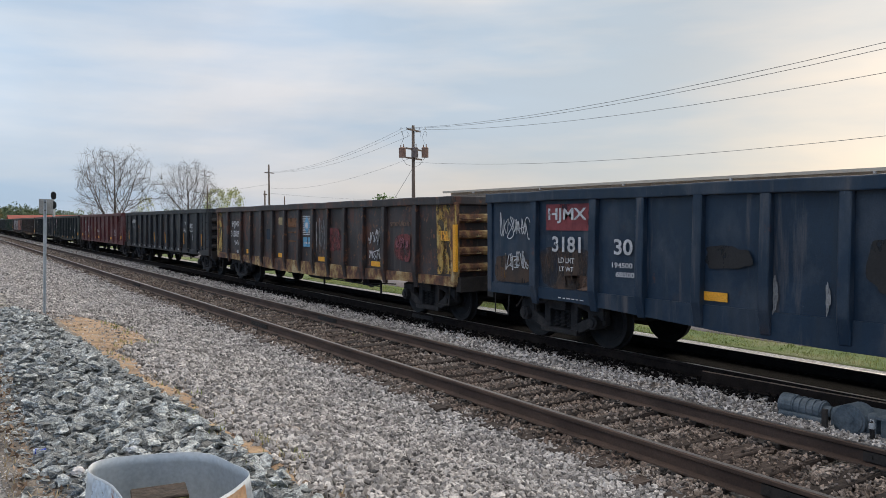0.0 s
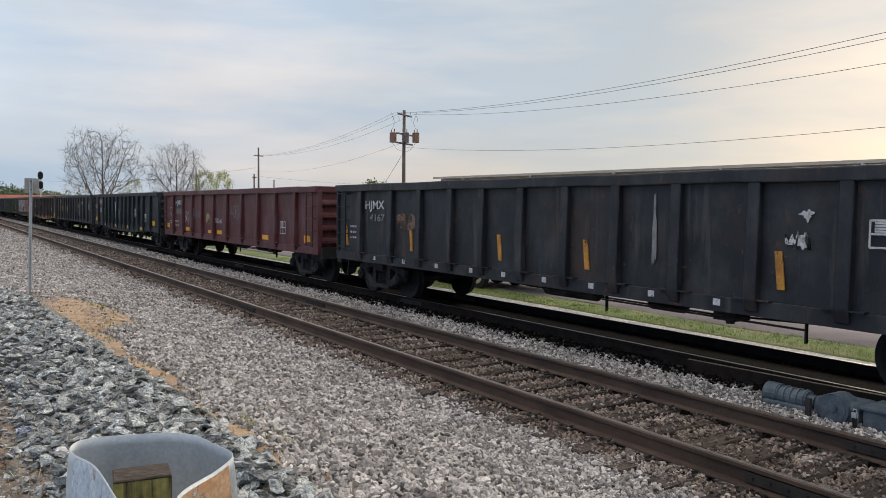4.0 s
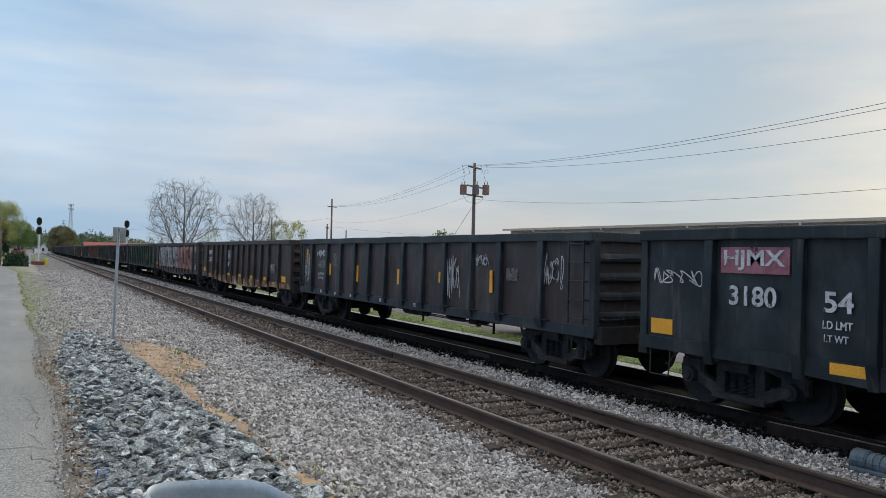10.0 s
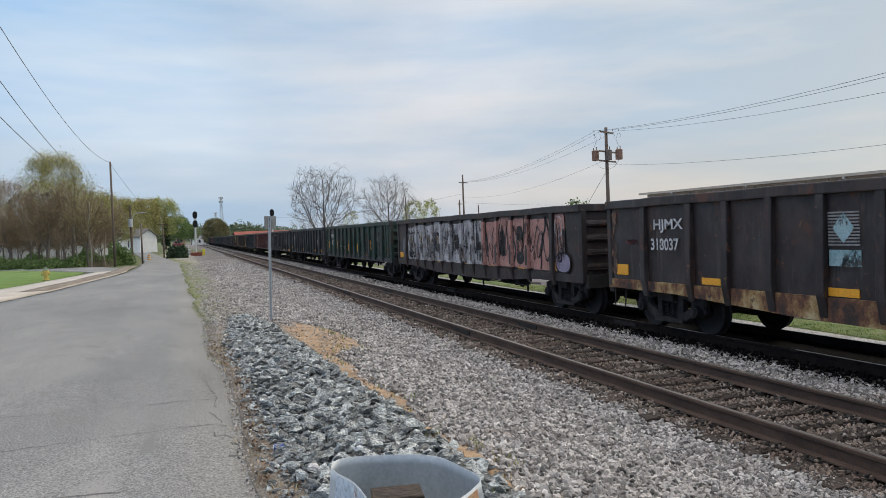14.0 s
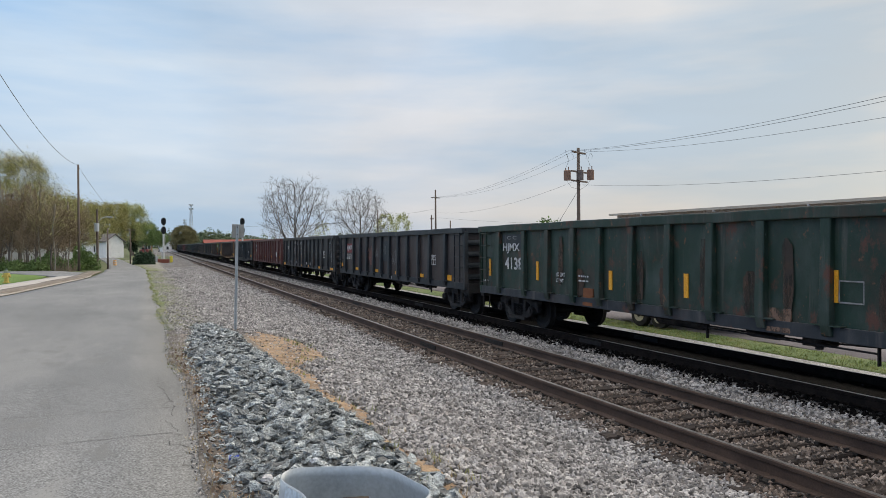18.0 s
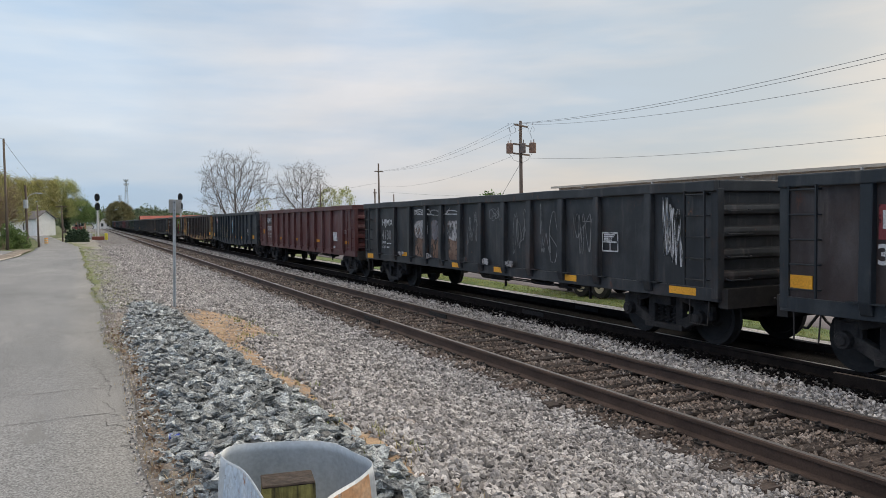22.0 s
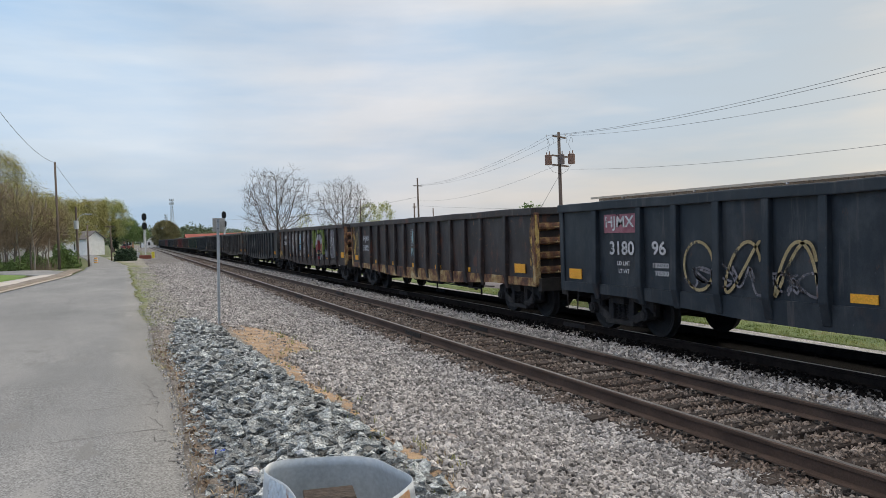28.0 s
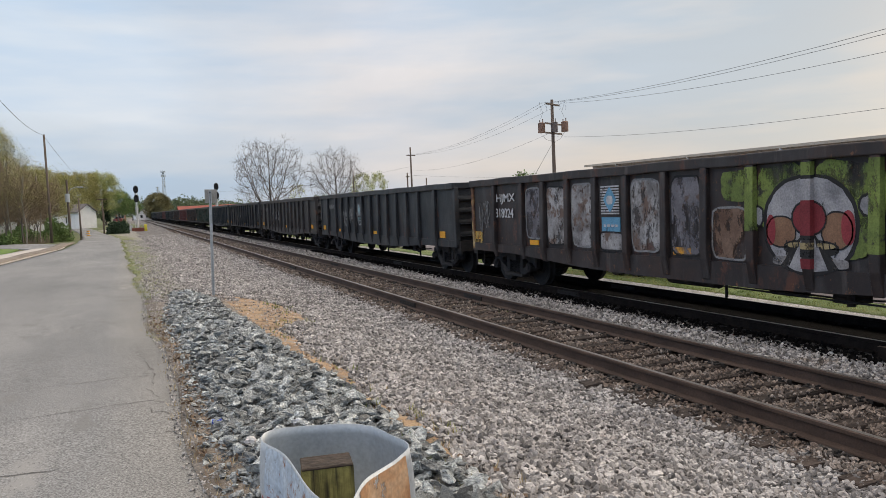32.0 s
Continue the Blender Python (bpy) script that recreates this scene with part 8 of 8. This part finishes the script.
def woods():
    rng = random.Random(9)
    bare = [bare_tree("bare brown tree at the wood's edge", -300 - 20 * i, -100, 7.2, 4.2, .075, 50 + i, z=-.2, limbs=6, kids=(9, 6, 5), fine=.013, fork=.28) for i in range(4)]
    spots = [(-7.4, 68), (-8.6, 66), (-9.8, 69), (-11, 66), (-12.2, 70), (-13.4, 67), (-14.8, 70), (-16.2, 67), (-8.0, 74), (-9.4, 76), (-10.8, 75), (-12.6, 77), (-14.4, 76), (-16.2, 75), (-18, 72), (-20, 74), (-8.2, 82), (-9.9, 85), (-11.6, 83), (-13.5, 86), (-15.4, 84), (-17.5, 86), (-20, 84), (-7.6, 90), (-9.2, 94), (-11.2, 92), (-13.2, 96), (-15.8, 94), (-22, 78), (-24, 84), (-12, 103), (-14.4, 108), (-18, 98), (-26, 90)]
    for i, (x, y) in enumerate(spots):
        y += max(0, 1.9 * (-x - 8.5))
        s = rng.uniform(.68, 1.22) * (1 if y < 90 else 1.15)
        t = copy_thing(bare[i % 4], pose(x + rng.uniform(-.5, .5), y + rng.uniform(-1, 1), ground_z(x, y) - .2, 0, 0, rng.uniform(0, 360)))
        t.scale = (s, s, s)
    r3 = np.random.RandomState(17)
    n = 3000
    ux = r3.uniform(-24, -5.6, n)
    uy = np.maximum(61, 62 - (ux + 5.2) * 2.27 * .95) + 22 * r3.rand(n) ** 1.6
    hh = r3.uniform(.2, 1.3, n) * (.6 + .4 * r3.rand(n))
    tilt = r3.normal(0, .22, (n, 2)) * hh[:, None]
    z0 = np.array([ground_z(a, b) for a, b in zip(ux, uy)]) - .05
    A, B = np.stack([ux, uy, z0], 1), np.stack([ux + tilt[:, 0], uy + tilt[:, 1], z0 + hh], 1)
    tagged(part("undergrowth", np_mesh("undergrowth", *tubes([(a, b, .016, .008) for a, b in zip(A, B)], 3)), TWIG), "brown tangle of bare stems under the trees", "undergrowth", kind="stuff")
    for b in bare:
        for o in (*b.children_recursive, b):
            bpy.data.objects.remove(o)
    FULL = ((10, .8), (60, 1.0), (260, 1.0))
    for az, d, h, w, leaf, n, sz, sd, lab in ((-8.15, 88, 11.9, 5.9, LEAF_OLIVE, 10500, .095, 61, "tall tree in thin yellow-green spring leaf"), (-10.9, 86, 9.0, 3.6, BLOSSOM, 4200, .08, 62, "slender tree in pale pinkish blossom"), (-5.6, 118, 9.8, 6, LEAF_OLIVE, 8000, .12, 63, "olive-leaved tree in the wood"),
            (-4.4, 128, 9.4, 6, LEAF_OLIVE, 9000, .12, 64, "olive green tree behind the house"), (-3.3, 160, 10.8, 6.5, LEAF_OLIVE, 9000, .14, 65, "tree in olive spring leaf behind the house"), (-2.4, 165, 11.0, 6, LEAF_OLIVE, 9000, .14, 66, "tall olive green tree behind the house"), (-1.4, 168, 11.2, 6.5, LEAF_SPRING, 9000, .14, 67, "tree in yellow-green leaf by the road"),
            (-.4, 200, 7.9, 6, LEAF_GREEN, 7000, .17, 68, "rounded green tree far down the road"), (.4, 260, 7.0, 6, LEAF_GREEN, 6000, .18, 69, "dark green tree far down the road"), (2.1, 300, 10.2, 9.4, LEAF_HAZE, 22000, .2, 70, "round olive-brown tree far along the track"), (-6.5, 100, 8.8, 5, LEAF_SPRING, 1500, .15, 71, "tree in first green leaf in the wood"), (-12.2, 94, 9.4, 5, LEAF_SPRING, 4000, .1, 72, "tall tree in thin pale green leaf")):
        x, y = at_az(az, d)
        tree(lab, x, y, h, w, .18, sd, FULL, leaf, int(n * 2.4), sz * .62, .34, fine=.016, low={70: .06, 61: .42, 62: .40}.get(sd, .22))
    for i, (x, y, h) in enumerate(((-7.0, 64.5, 5.2), (-8.3, 67, 6.4), (-9.9, 71, 7.0), (-11.1, 73, 6.0), (-6.3, 68, 5.6), (-12.7, 79, 7.6), (-7.7, 72, 6.6), (-14.0, 82, 7.2))):
        t = thing("sapling", "thin pale straight trunk of a bare sapling", "tree", at=pose(x, y, ground_z(x, y) - .1))
        bm = bmesh.new()
        bm_path(bm, [(.08 * math.sin(1.3 * k + i), .05 * math.cos(k + i), h * k / 6) for k in range(7)], .055, 6)
        part("trunk", bm, PALE_BARK, t)
        r4 = np.random.RandomState(90 + i)
        tips = np.stack([r4.normal(0, .7, 120), r4.normal(0, .7, 120), h * r4.uniform(.55, 1.1, 120)], 1)
        tagged(part("branching", np_mesh("branching", *tubes([(np.array([0, 0, p[2] * .82 - .3]), p, .012, .006) for p in tips], 3)), TWIG, t, "fine bare twigs"), kind="stuff")
        part("crown", np_mesh("crown", *leaves(tips, 900, .05, i, .25)), LEAF_OLIVE, t, "scattered first leaves")
    x, y = at_az(-1.25, 170)
    t = thing("evergreen_tree", "slim dark evergreen tree beside the house", "tree", at=pose(x, y, ground_z(x, y)))
    bm = bmesh.new(); bm_tube(bm, (0, 0, 0), (0, 0, 7.4), .16, .03, seg=7); part("trunk", bm, BARK, t)
    r2 = np.random.RandomState(3)
    zz = r2.uniform(.8, 7.8, 900)
    rr = (1 - zz / 8.4) * 1.0 * np.sqrt(r2.rand(900)); aa = r2.uniform(0, 6.3, 900)
    part("crown", np_mesh("crown", *leaves(np.stack([rr * np.cos(aa), rr * np.sin(aa), zz], 1), 4200, .2, 4, .12)), LEAF_DARK, t)
woods()

def bush(label, x, y, w, d, h, leaf, n, size, seed, z=None):
    rng = np.random.RandomState(seed)
    t = thing("bush", label, "bush", at=pose(x, y, ground_z(x, y) if z is None else z))
    P = rng.normal(0, 1, (1400, 3)); P /= np.linalg.norm(P, axis=1)[:, None]
    P *= rng.uniform(.55, 1.0, (1400, 1)) * (1 + .18 * np.sin(P[:, :1] * 5 + seed) + .12 * np.sin(P[:, 1:2] * 7))
    P = P * np.array([w / 2, d / 2, h]) * np.array([1, 1, .95])
    P[:, 2] = np.abs(P[:, 2])
    V, F = leaves(P, n, size, seed, .05)
    part("foliage", np_mesh("foliage", V, F), leaf, t)
    segs = [(np.array([0, 0, 0.0]), p * .9, .03, .008) for p in P[:60]]
    part("stems", np_mesh("stems", *tubes(segs, 3)), BARK, t)
x, y = at_az(-.55, 104)
bush("dense dark green trimmed bush by the signal", x, y, 2.6, 3.2, 1.7, LEAF_DARK, 5200, .13, 5)
for az, d, w, h, sd in ((-8.8, 68, 3.0, .8, 6), (-7.2, 68, 2.6, .9, 7), (-4.45, 71, 2.4, 2.0, 9), (-5.7, 70, 3.2, 1.1, 10), (-10.3, 74, 3.6, 1.0, 11), (-12.0, 78, 3.4, 1.2, 12), (-6.6, 75, 3.0, 1.5, 13), (-9.6, 80, 3.4, 1.4, 14)):
    x, y = at_az(az, d)
    bush("low bright green shrub under the bare trees", x, y, w, 2.2, h, LEAF_GREEN, 5200, .08, sd)

def far_woods():
    rng = np.random.RandomState(12)
    V, F, o = [], [], 0
    for i in range(420):
        az = rng.uniform(-13, 66)
        d = rng.uniform(620, 900)
        x, y = at_az(az, d)
        top = rng.uniform(2.5, 6.0) + 2.5 * math.sin(az * .5) + (2 if az < 8 else 0)
        v, f = leaves(rng.normal(0, 1, (60, 3)) * np.array([7, 3, 2.2]) + np.array([x, y, max(1.5, top)]), 330, .8, i, .9)
        V.append(v); F.append(f + o); o += len(v)
    tagged(part("far_woods", np_mesh("far_woods", np.concatenate(V), np.concatenate(F)), LEAF_FAR), "low green line of woods on the horizon", "woods", kind="stuff")
far_woods()

# ---- buildings ----
WHITE_WALL = surface("white_siding", [(.74, .73, .72), (.84, .83, .82)], 1.5, 0.8, 0.1, 30)
ROOF_GREY = surface("grey_shingle_roof", [(.13, .115, .11), (.20, .18, .175)], 2.0, 0.9, 0.3, 40)
GLASS = surface("dark_window_glass", [(.02, .025, .03), (.04, .045, .05)], 1.0, 0.08, 0.0)

def house(label, x, y, w, d, wall, ridge, mat, roof, turn=0, z=None, windows=2):
    h = thing("house", label, "house", at=pose(x, y, ground_z(x, y) if z is None else z, 0, 0, turn))
    bm = bmesh.new(); bm_box(bm, -w / 2, w / 2, -d / 2, d / 2, -.5, wall); part("wall", bm, mat, h)
    bm = bmesh.new(); bm_prism(bm, [(-w / 2 - .3, wall), (0, ridge), (w / 2 + .3, wall), (w / 2 + .3, wall - .15), (0, ridge - .18), (-w / 2 - .3, wall - .15)], 1, -d / 2 - .3, d / 2 + .3); part("roof", bm, roof, h)
    bm = bmesh.new(); bm_prism(bm, [(-w / 2, wall - .01), (0, ridge - .1), (w / 2, wall - .01)], 1, -d / 2 + .0, d / 2 - .0); part("gable", bm, mat, h)
    for i in range(windows):
        u = -w / 2 + w * (i + 1) / (windows + 1)
        bm = bmesh.new(); bm_box(bm, u - .45, u + .45, -d / 2 - .05, -d / 2 + .02, .9, 2.2); win = part("window", bm, CLEAN_WHITE, h, "white framed window")
        bm = bmesh.new(); bm_box(bm, u - .37, u + .37, -d / 2 - .065, -d / 2 - .04, .98, 2.12); part("pane", bm, GLASS, win)
    return h
x, y = at_az(-2.9, 150)
house("white flat-fronted house with a low grey roof", x, y, 3.2, 5, 2.9, 4.3, WHITE_WALL, ROOF_GREY, 32, windows=0)
x, y = at_az(-3.75, 153)
house("white house wing under a dark shingle roof", x, y, 4.0, 5, 2.7, 4.2, WHITE_WALL, ROOF_GREY, 12, windows=1)
x, y = at_az(-2.3, 151)
house("small white porch building beside the house", x, y, 1.8, 4, 2.4, 2.7, WHITE_WALL, ROOF_GREY, 10, windows=0)
x, y = at_az(-.32, 235)
house("distant small brick-orange house", x, y, 2.6, 4, 1.8, 2.6, surface("orange_brick", [(.35, .17, .10), (.45, .24, .15)], 2), ROOF_GREY, 0)
x, y = at_az(1.05, 320)
house("distant pale house beyond the signal", x, y, 6, 8, 2.6, 4.2, WHITE_WALL, ROOF_GREY, 10)
x, y = at_az(-13.6, 92)
house("white metal shed at the edge of the drive", x, y, 5.2, 8, 4.3, 4.9, WHITE_WALL, WHITE_WALL, 4)
x, y = at_az(-8.6, 112)
house("long low white house half hidden by bare trees", x, y, 7, 15, 2.5, 4.3, WHITE_WALL, surface("pinkish_brown_roof", [(.22, .15, .135), (.30, .215, .19)], 1.0, 0.9, 0.2, 30), 96, windows=0)

def red_shed():
    s = thing("long_shed", "long low building with a rust-red metal roof", "building", at=pose(23, 262, -.6))
    bm = bmesh.new(); bm_box(bm, -7, 14, -6, 6, 0, 3.2); part("wall", bm, CONCRETE, s)
    bm = bmesh.new(); bm_prism(bm, [(-6.6, 3.0), (0, 4.7), (6.6, 3.0), (6.6, 2.8), (0, 4.5), (-6.6, 2.8)], 0, -7.4, 14.4); part("roof", bm, surface("rust_red_roof", [(.22, .05, .035), (.30, .075, .05)], .6, 0.8, 0.1), s)
red_shed()

def warehouse():
    b = thing("warehouse", "long beige metal warehouse with a low roof and gutter", "warehouse", at=pose(38.4, 57.3, -.5, 0, 0, 3.4))
    beige = surface("beige_metal_siding", [(.38, .33, .27), (.46, .41, .34)], .4, 0.6, 0.1, 30)
    bm = bmesh.new(); bm_box(bm, 0, 22, -90, 0, -.3, 5.0); part("wall", bm, beige, b)
    bm = bmesh.new()
    for i in range(260):
        yy = -90 + .346 * i
        bm_box(bm, -.035, 0, yy, yy + .08, 0, 5.0)
    part("siding_rib", bm, beige, b)
    bm = bmesh.new(); bm_prism(bm, [(-.5, 5.0), (11, 5.6), (22.5, 5.0), (22.5, 5.12), (11, 5.72), (-.5, 5.12)], 1, -90.4, .4); part("roof", bm, surface("pale_metal_roof", [(.45, .44, .43), (.54, .53, .52)], .5, 0.5, 0.05, metal=.3), b, "pale metal roof")
    bm = bmesh.new(); bm_box(bm, -.62, -.5, -90.4, .4, 4.95, 5.13); part("gutter", bm, surface("tan_gutter", [(.40, .36, .30), (.48, .44, .37)], 1), b)
    for i in range(11):
        bm = bmesh.new(); bm_box(bm, -.64, -.45, -4 - 8.2 * i, -3.9 - 8.2 * i, 4.82, 4.95); part("bracket", bm, CLEAN_WHITE, b)
    for i in range(5):
        bm = bmesh.new(); bm_box(bm, -.06, .0, -12 - 16 * i, -8.4 - 16 * i, 0, 3.8); part("roller_door", bm, GALV, b)
warehouse()

# ---- smaller things beyond and left ----
def trailer():
    t = thing("utility_trailer", "low flat trailer on two axles parked in the lot", "trailer", at=pose(15.2, 19.8, -.58, 0, 0, 8))
    rub = surface("tyre_rubber", [(.015, .015, .015), (.03, .03, .03)], 8, 0.9, 0.2)
    hub = surface("cream_hub", [(.42, .38, .28), (.52, .48, .37)], 8, 0.6, 0.1)
    for x in (-.85, .85):
        for y in (-.42, .42):
            bm = bmesh.new(); bm_tube(bm, (x - .1, y, .36), (x + .1, y, .36), .36, seg=22); bevel(bm, .02); w = part("wheel", bm, rub, t)
            bm = bmesh.new(); bm_tube(bm, (x - .115, y, .36), (x + .115, y, .36), .2, seg=16); part("hub", bm, hub, w, "cream steel hub")
            bm = bmesh.new(); bm_tube(bm, (x - .13, y, .36), (x + .13, y, .36), .06, seg=8); part("hub_cap", bm, rub, w)
    bm = bmesh.new(); bm_box(bm, -.95, .95, -2.8, 2.8, .78, .92); bevel(bm, .01); part("deck", bm, TIE_WOOD, t)
    bm = bmesh.new(); bm_bar(bm, (-.5, -2.8, .7), (0, -4.2, .55), .08); bm_bar(bm, (.5, -2.8, .7), (0, -4.2, .55), .08); bm_bar(bm, (-.85, -.42, .36), (.85, -.42, .36), .08); bm_bar(bm, (-.85, .42, .36), (.85, .42, .36), .08); part("frame", bm, IRON, t)
    bm = bmesh.new(); bm_bar(bm, (0, -4.0, 0), (0, -4.0, .7), .06); part("jack", bm, IRON, t)
trailer()

def hydrant():
    x, y = -6.6, 41.6
    h = thing("fire_hydrant", "yellow fire hydrant with a grey-green cap on the lawn", "hydrant", at=pose(x, y, ground_z(x, y)))
    yel = surface("yellow_hydrant_paint", [(.48, .36, .08), (.58, .46, .13)], 4, 0.6, 0.05)
    bm = bmesh.new(); bm_tube(bm, (0, 0, 0), (0, 0, .52), .11, seg=12); bm_tube(bm, (0, 0, .05), (0, 0, .09), .17, seg=12); bm_tube(bm, (0, 0, .44), (0, 0, .52), .15, seg=12); part("barrel", bm, yel, h)
    bm = bmesh.new(); bm_tube(bm, (-.19, 0, .36), (.19, 0, .36), .06, seg=10); bm_tube(bm, (0, -.2, .36), (0, 0, .36), .08, seg=10); part("nozzle", bm, yel, h)
    bm = bmesh.new(); bm_tube(bm, (0, 0, .52), (0, 0, .68), .13, .05, seg=12); bm_tube(bm, (0, 0, .68), (0, 0, .74), .025, seg=6); part("cap", bm, surface("grey_green_cap_paint", [(.15, .19, .14), (.22, .25, .20)], 4), h, "grey-green domed cap")
hydrant()

def parked_car():
    x, y = at_az(-.55, 215)
    c = thing("car", "small red car parked far down the road", "car", at=pose(x, y, ground_z(x, y), 0, 0, 10))
    bm = bmesh.new(); bm_box(bm, -.85, .85, -2, 2, .3, .9); bevel(bm, .12, 2); part("body", bm, RED_PAINT, c)
    bm = bmesh.new(); bm_box(bm, -.7, .7, -1.1, 1.2, .88, 1.42); bevel(bm, .15, 2); part("cabin", bm, GLASS, c)
    for sx in (-.8, .8):
        for sy in (-1.25, 1.25):
            bm = bmesh.new(); bm_tube(bm, (sx - .1, sy, .32), (sx + .1, sy, .32), .32, seg=14); part("wheel", bm, IRON, c)
parked_car()

def drum():
    x, y = at_az(-2.45, 100)
    d = thing("traffic_drum", "orange and white traffic drum by the road", "traffic drum", at=pose(x, y, ground_z(x, y)))
    d.scale = (.7, .7, .62)
    for i in range(5):
        bm = bmesh.new(); bm_tube(bm, (0, 0, .2 * i), (0, 0, .2 * i + .2), .3 - .012 * i, seg=14); part("band", bm, ORANGE if i % 2 == 0 else CLEAN_WHITE, d)
drum()

# ---- weeds, straw and grass blades ----
def blades(name, spots, h, material, label, seed, per=7):
    rng = np.random.RandomState(seed)
    V, F = [], []
    for x, y in spots:
        z = ground_z(x, y)
        for _ in range(per):
            a = rng.uniform(0, 6.3); l = h * rng.uniform(.4, 1.2); w = .004 + .003 * rng.rand()
            bx, by = x + rng.normal(0, .035), y + rng.normal(0, .035)
            tx, ty = bx + math.cos(a) * l * rng.uniform(.2, .8), by + math.sin(a) * l * rng.uniform(.2, .8)
            o = len(V)
            V += [(bx - w * math.sin(a), by + w * math.cos(a), z), (bx + w * math.sin(a), by - w * math.cos(a), z), (tx, ty, z + l)]
            F.append((o, o + 1, o + 2))
    return tagged(part(name, np_mesh(name, V, F), material), label, "grass", kind="stuff")

def weeds():
    rng = random.Random(21)
    green = []
    while len(green) < 1500:
        y = rng.uniform(14.5, 62)
        x = road_right(y) - .06 + .8 * rng.random() ** 2.2
        if math.sin(y * 1.9 + 3 * x) + math.sin(y * .73 + 1) + .8 * math.sin(y * 4.1 - 2 * x) > rng.uniform(-2.2, 1.6):
            green.append((x, y))
    green += [(road_right(y) + rng.uniform(-.12, .25), y) for y in (rng.uniform(9.8, 13.5) for _ in range(45))]
    blades("grass_tufts", green, .05, GRASS_BLADE, "sparse weeds and grass along the road edge", 1)
    dry = [(road_right(y) + rng.uniform(-.08, .28), y) for y in (rng.uniform(3.5, 12) for _ in range(190))] + [(rng.uniform(1.55, 2.1), rng.uniform(3, 14)) for _ in range(70)]
    blades("dry_grass", dry, .06, STRAW, "dry straw and dead grass by the rocks", 2, 6)
    rs = np.random.RandomState(8)
    yy = rs.uniform(2.2, 12.5, 1500)
    P = np.array([(road_right(y) + abs(rs.normal(0, .16)), y) for y in yy])
    P = np.concatenate([P, np.stack([rs.uniform(1.3, 2.0, 260), rs.uniform(2.5, 14, 260)], 1)])
    tips = np.array([(x, y, ground_z(x, y) + .03) for x, y in P])
    V, F = leaves(tips, 1100, .020, 9, .012)
    tagged(part("dead_leaves", np_mesh("dead_leaves", V, F), DRY_LEAF), "scattered brown dead leaves along the road edge", "leaves", kind="stuff")
    G = np.array([(road_right(y) - .10 + .4 * rs.rand(), y) for y in rs.uniform(2.0, 16, 4200)])
    scatter("grit", np.array([(x, y, ground_z(x, y) + .018) for x, y in G]), .009 * rs.uniform(.4, 1.5, len(G)), BALLAST_STONE, "loose grit along the broken road edge", 31)
    G = np.array([(road_right(y) + .1 + 1.5 * rs.rand(), y) for y in 14.8 + 45 * rs.rand(9000) ** 1.5])
    scatter("grit", np.array([(x, y, ground_z(x, y) + .022) for x, y in G]), .019 * rs.uniform(.4, 1.5, len(G)), BALLAST_STONE, "loose grit strewn over the verge", 32)
    few = [(sand_r(y) + rng.uniform(-.35, .15), y) for y in (rng.uniform(2.5, 15) for _ in range(70))] + [(6.75, 13.2), (6.77, 13.25), (6.72, 13.3)] * 3
    blades("weed_tufts", few, .09, GRASS_BLADE, "small green weeds between sand and ballast", 3)
    lot = [(13.5 + 1.2 * rng.random() ** 1.2, rng.uniform(0, 32)) for _ in range(2600)]
    blades("grass_tufts", lot, .09, GRASS_BLADE, "rough spring grass beside the lot", 4, 6)
weeds()

# ---- what moves: the train rolls by, its wheels turning ----
def travel(t):
    return 7.0276 * t + .00488 * t ** 2 + 1.121e-4 * t ** 3 - 1.3132e-6 * t ** 4

def motions():
    for c, k in CARS:
        walk(c, [(t, pose(FAR_X, 11.54 + 17.09 * k - travel(t), FAR_Z)) for t in range(0, 33, 2)])
    spin = [(n / 15, math.degrees(travel(n / 15) / .457)) for n in range(481)]
    for w, y in WHEELSETS:
        walk(w, [(t, pose(0, y, .457, a % 360)) for t, a in spin])

motions()
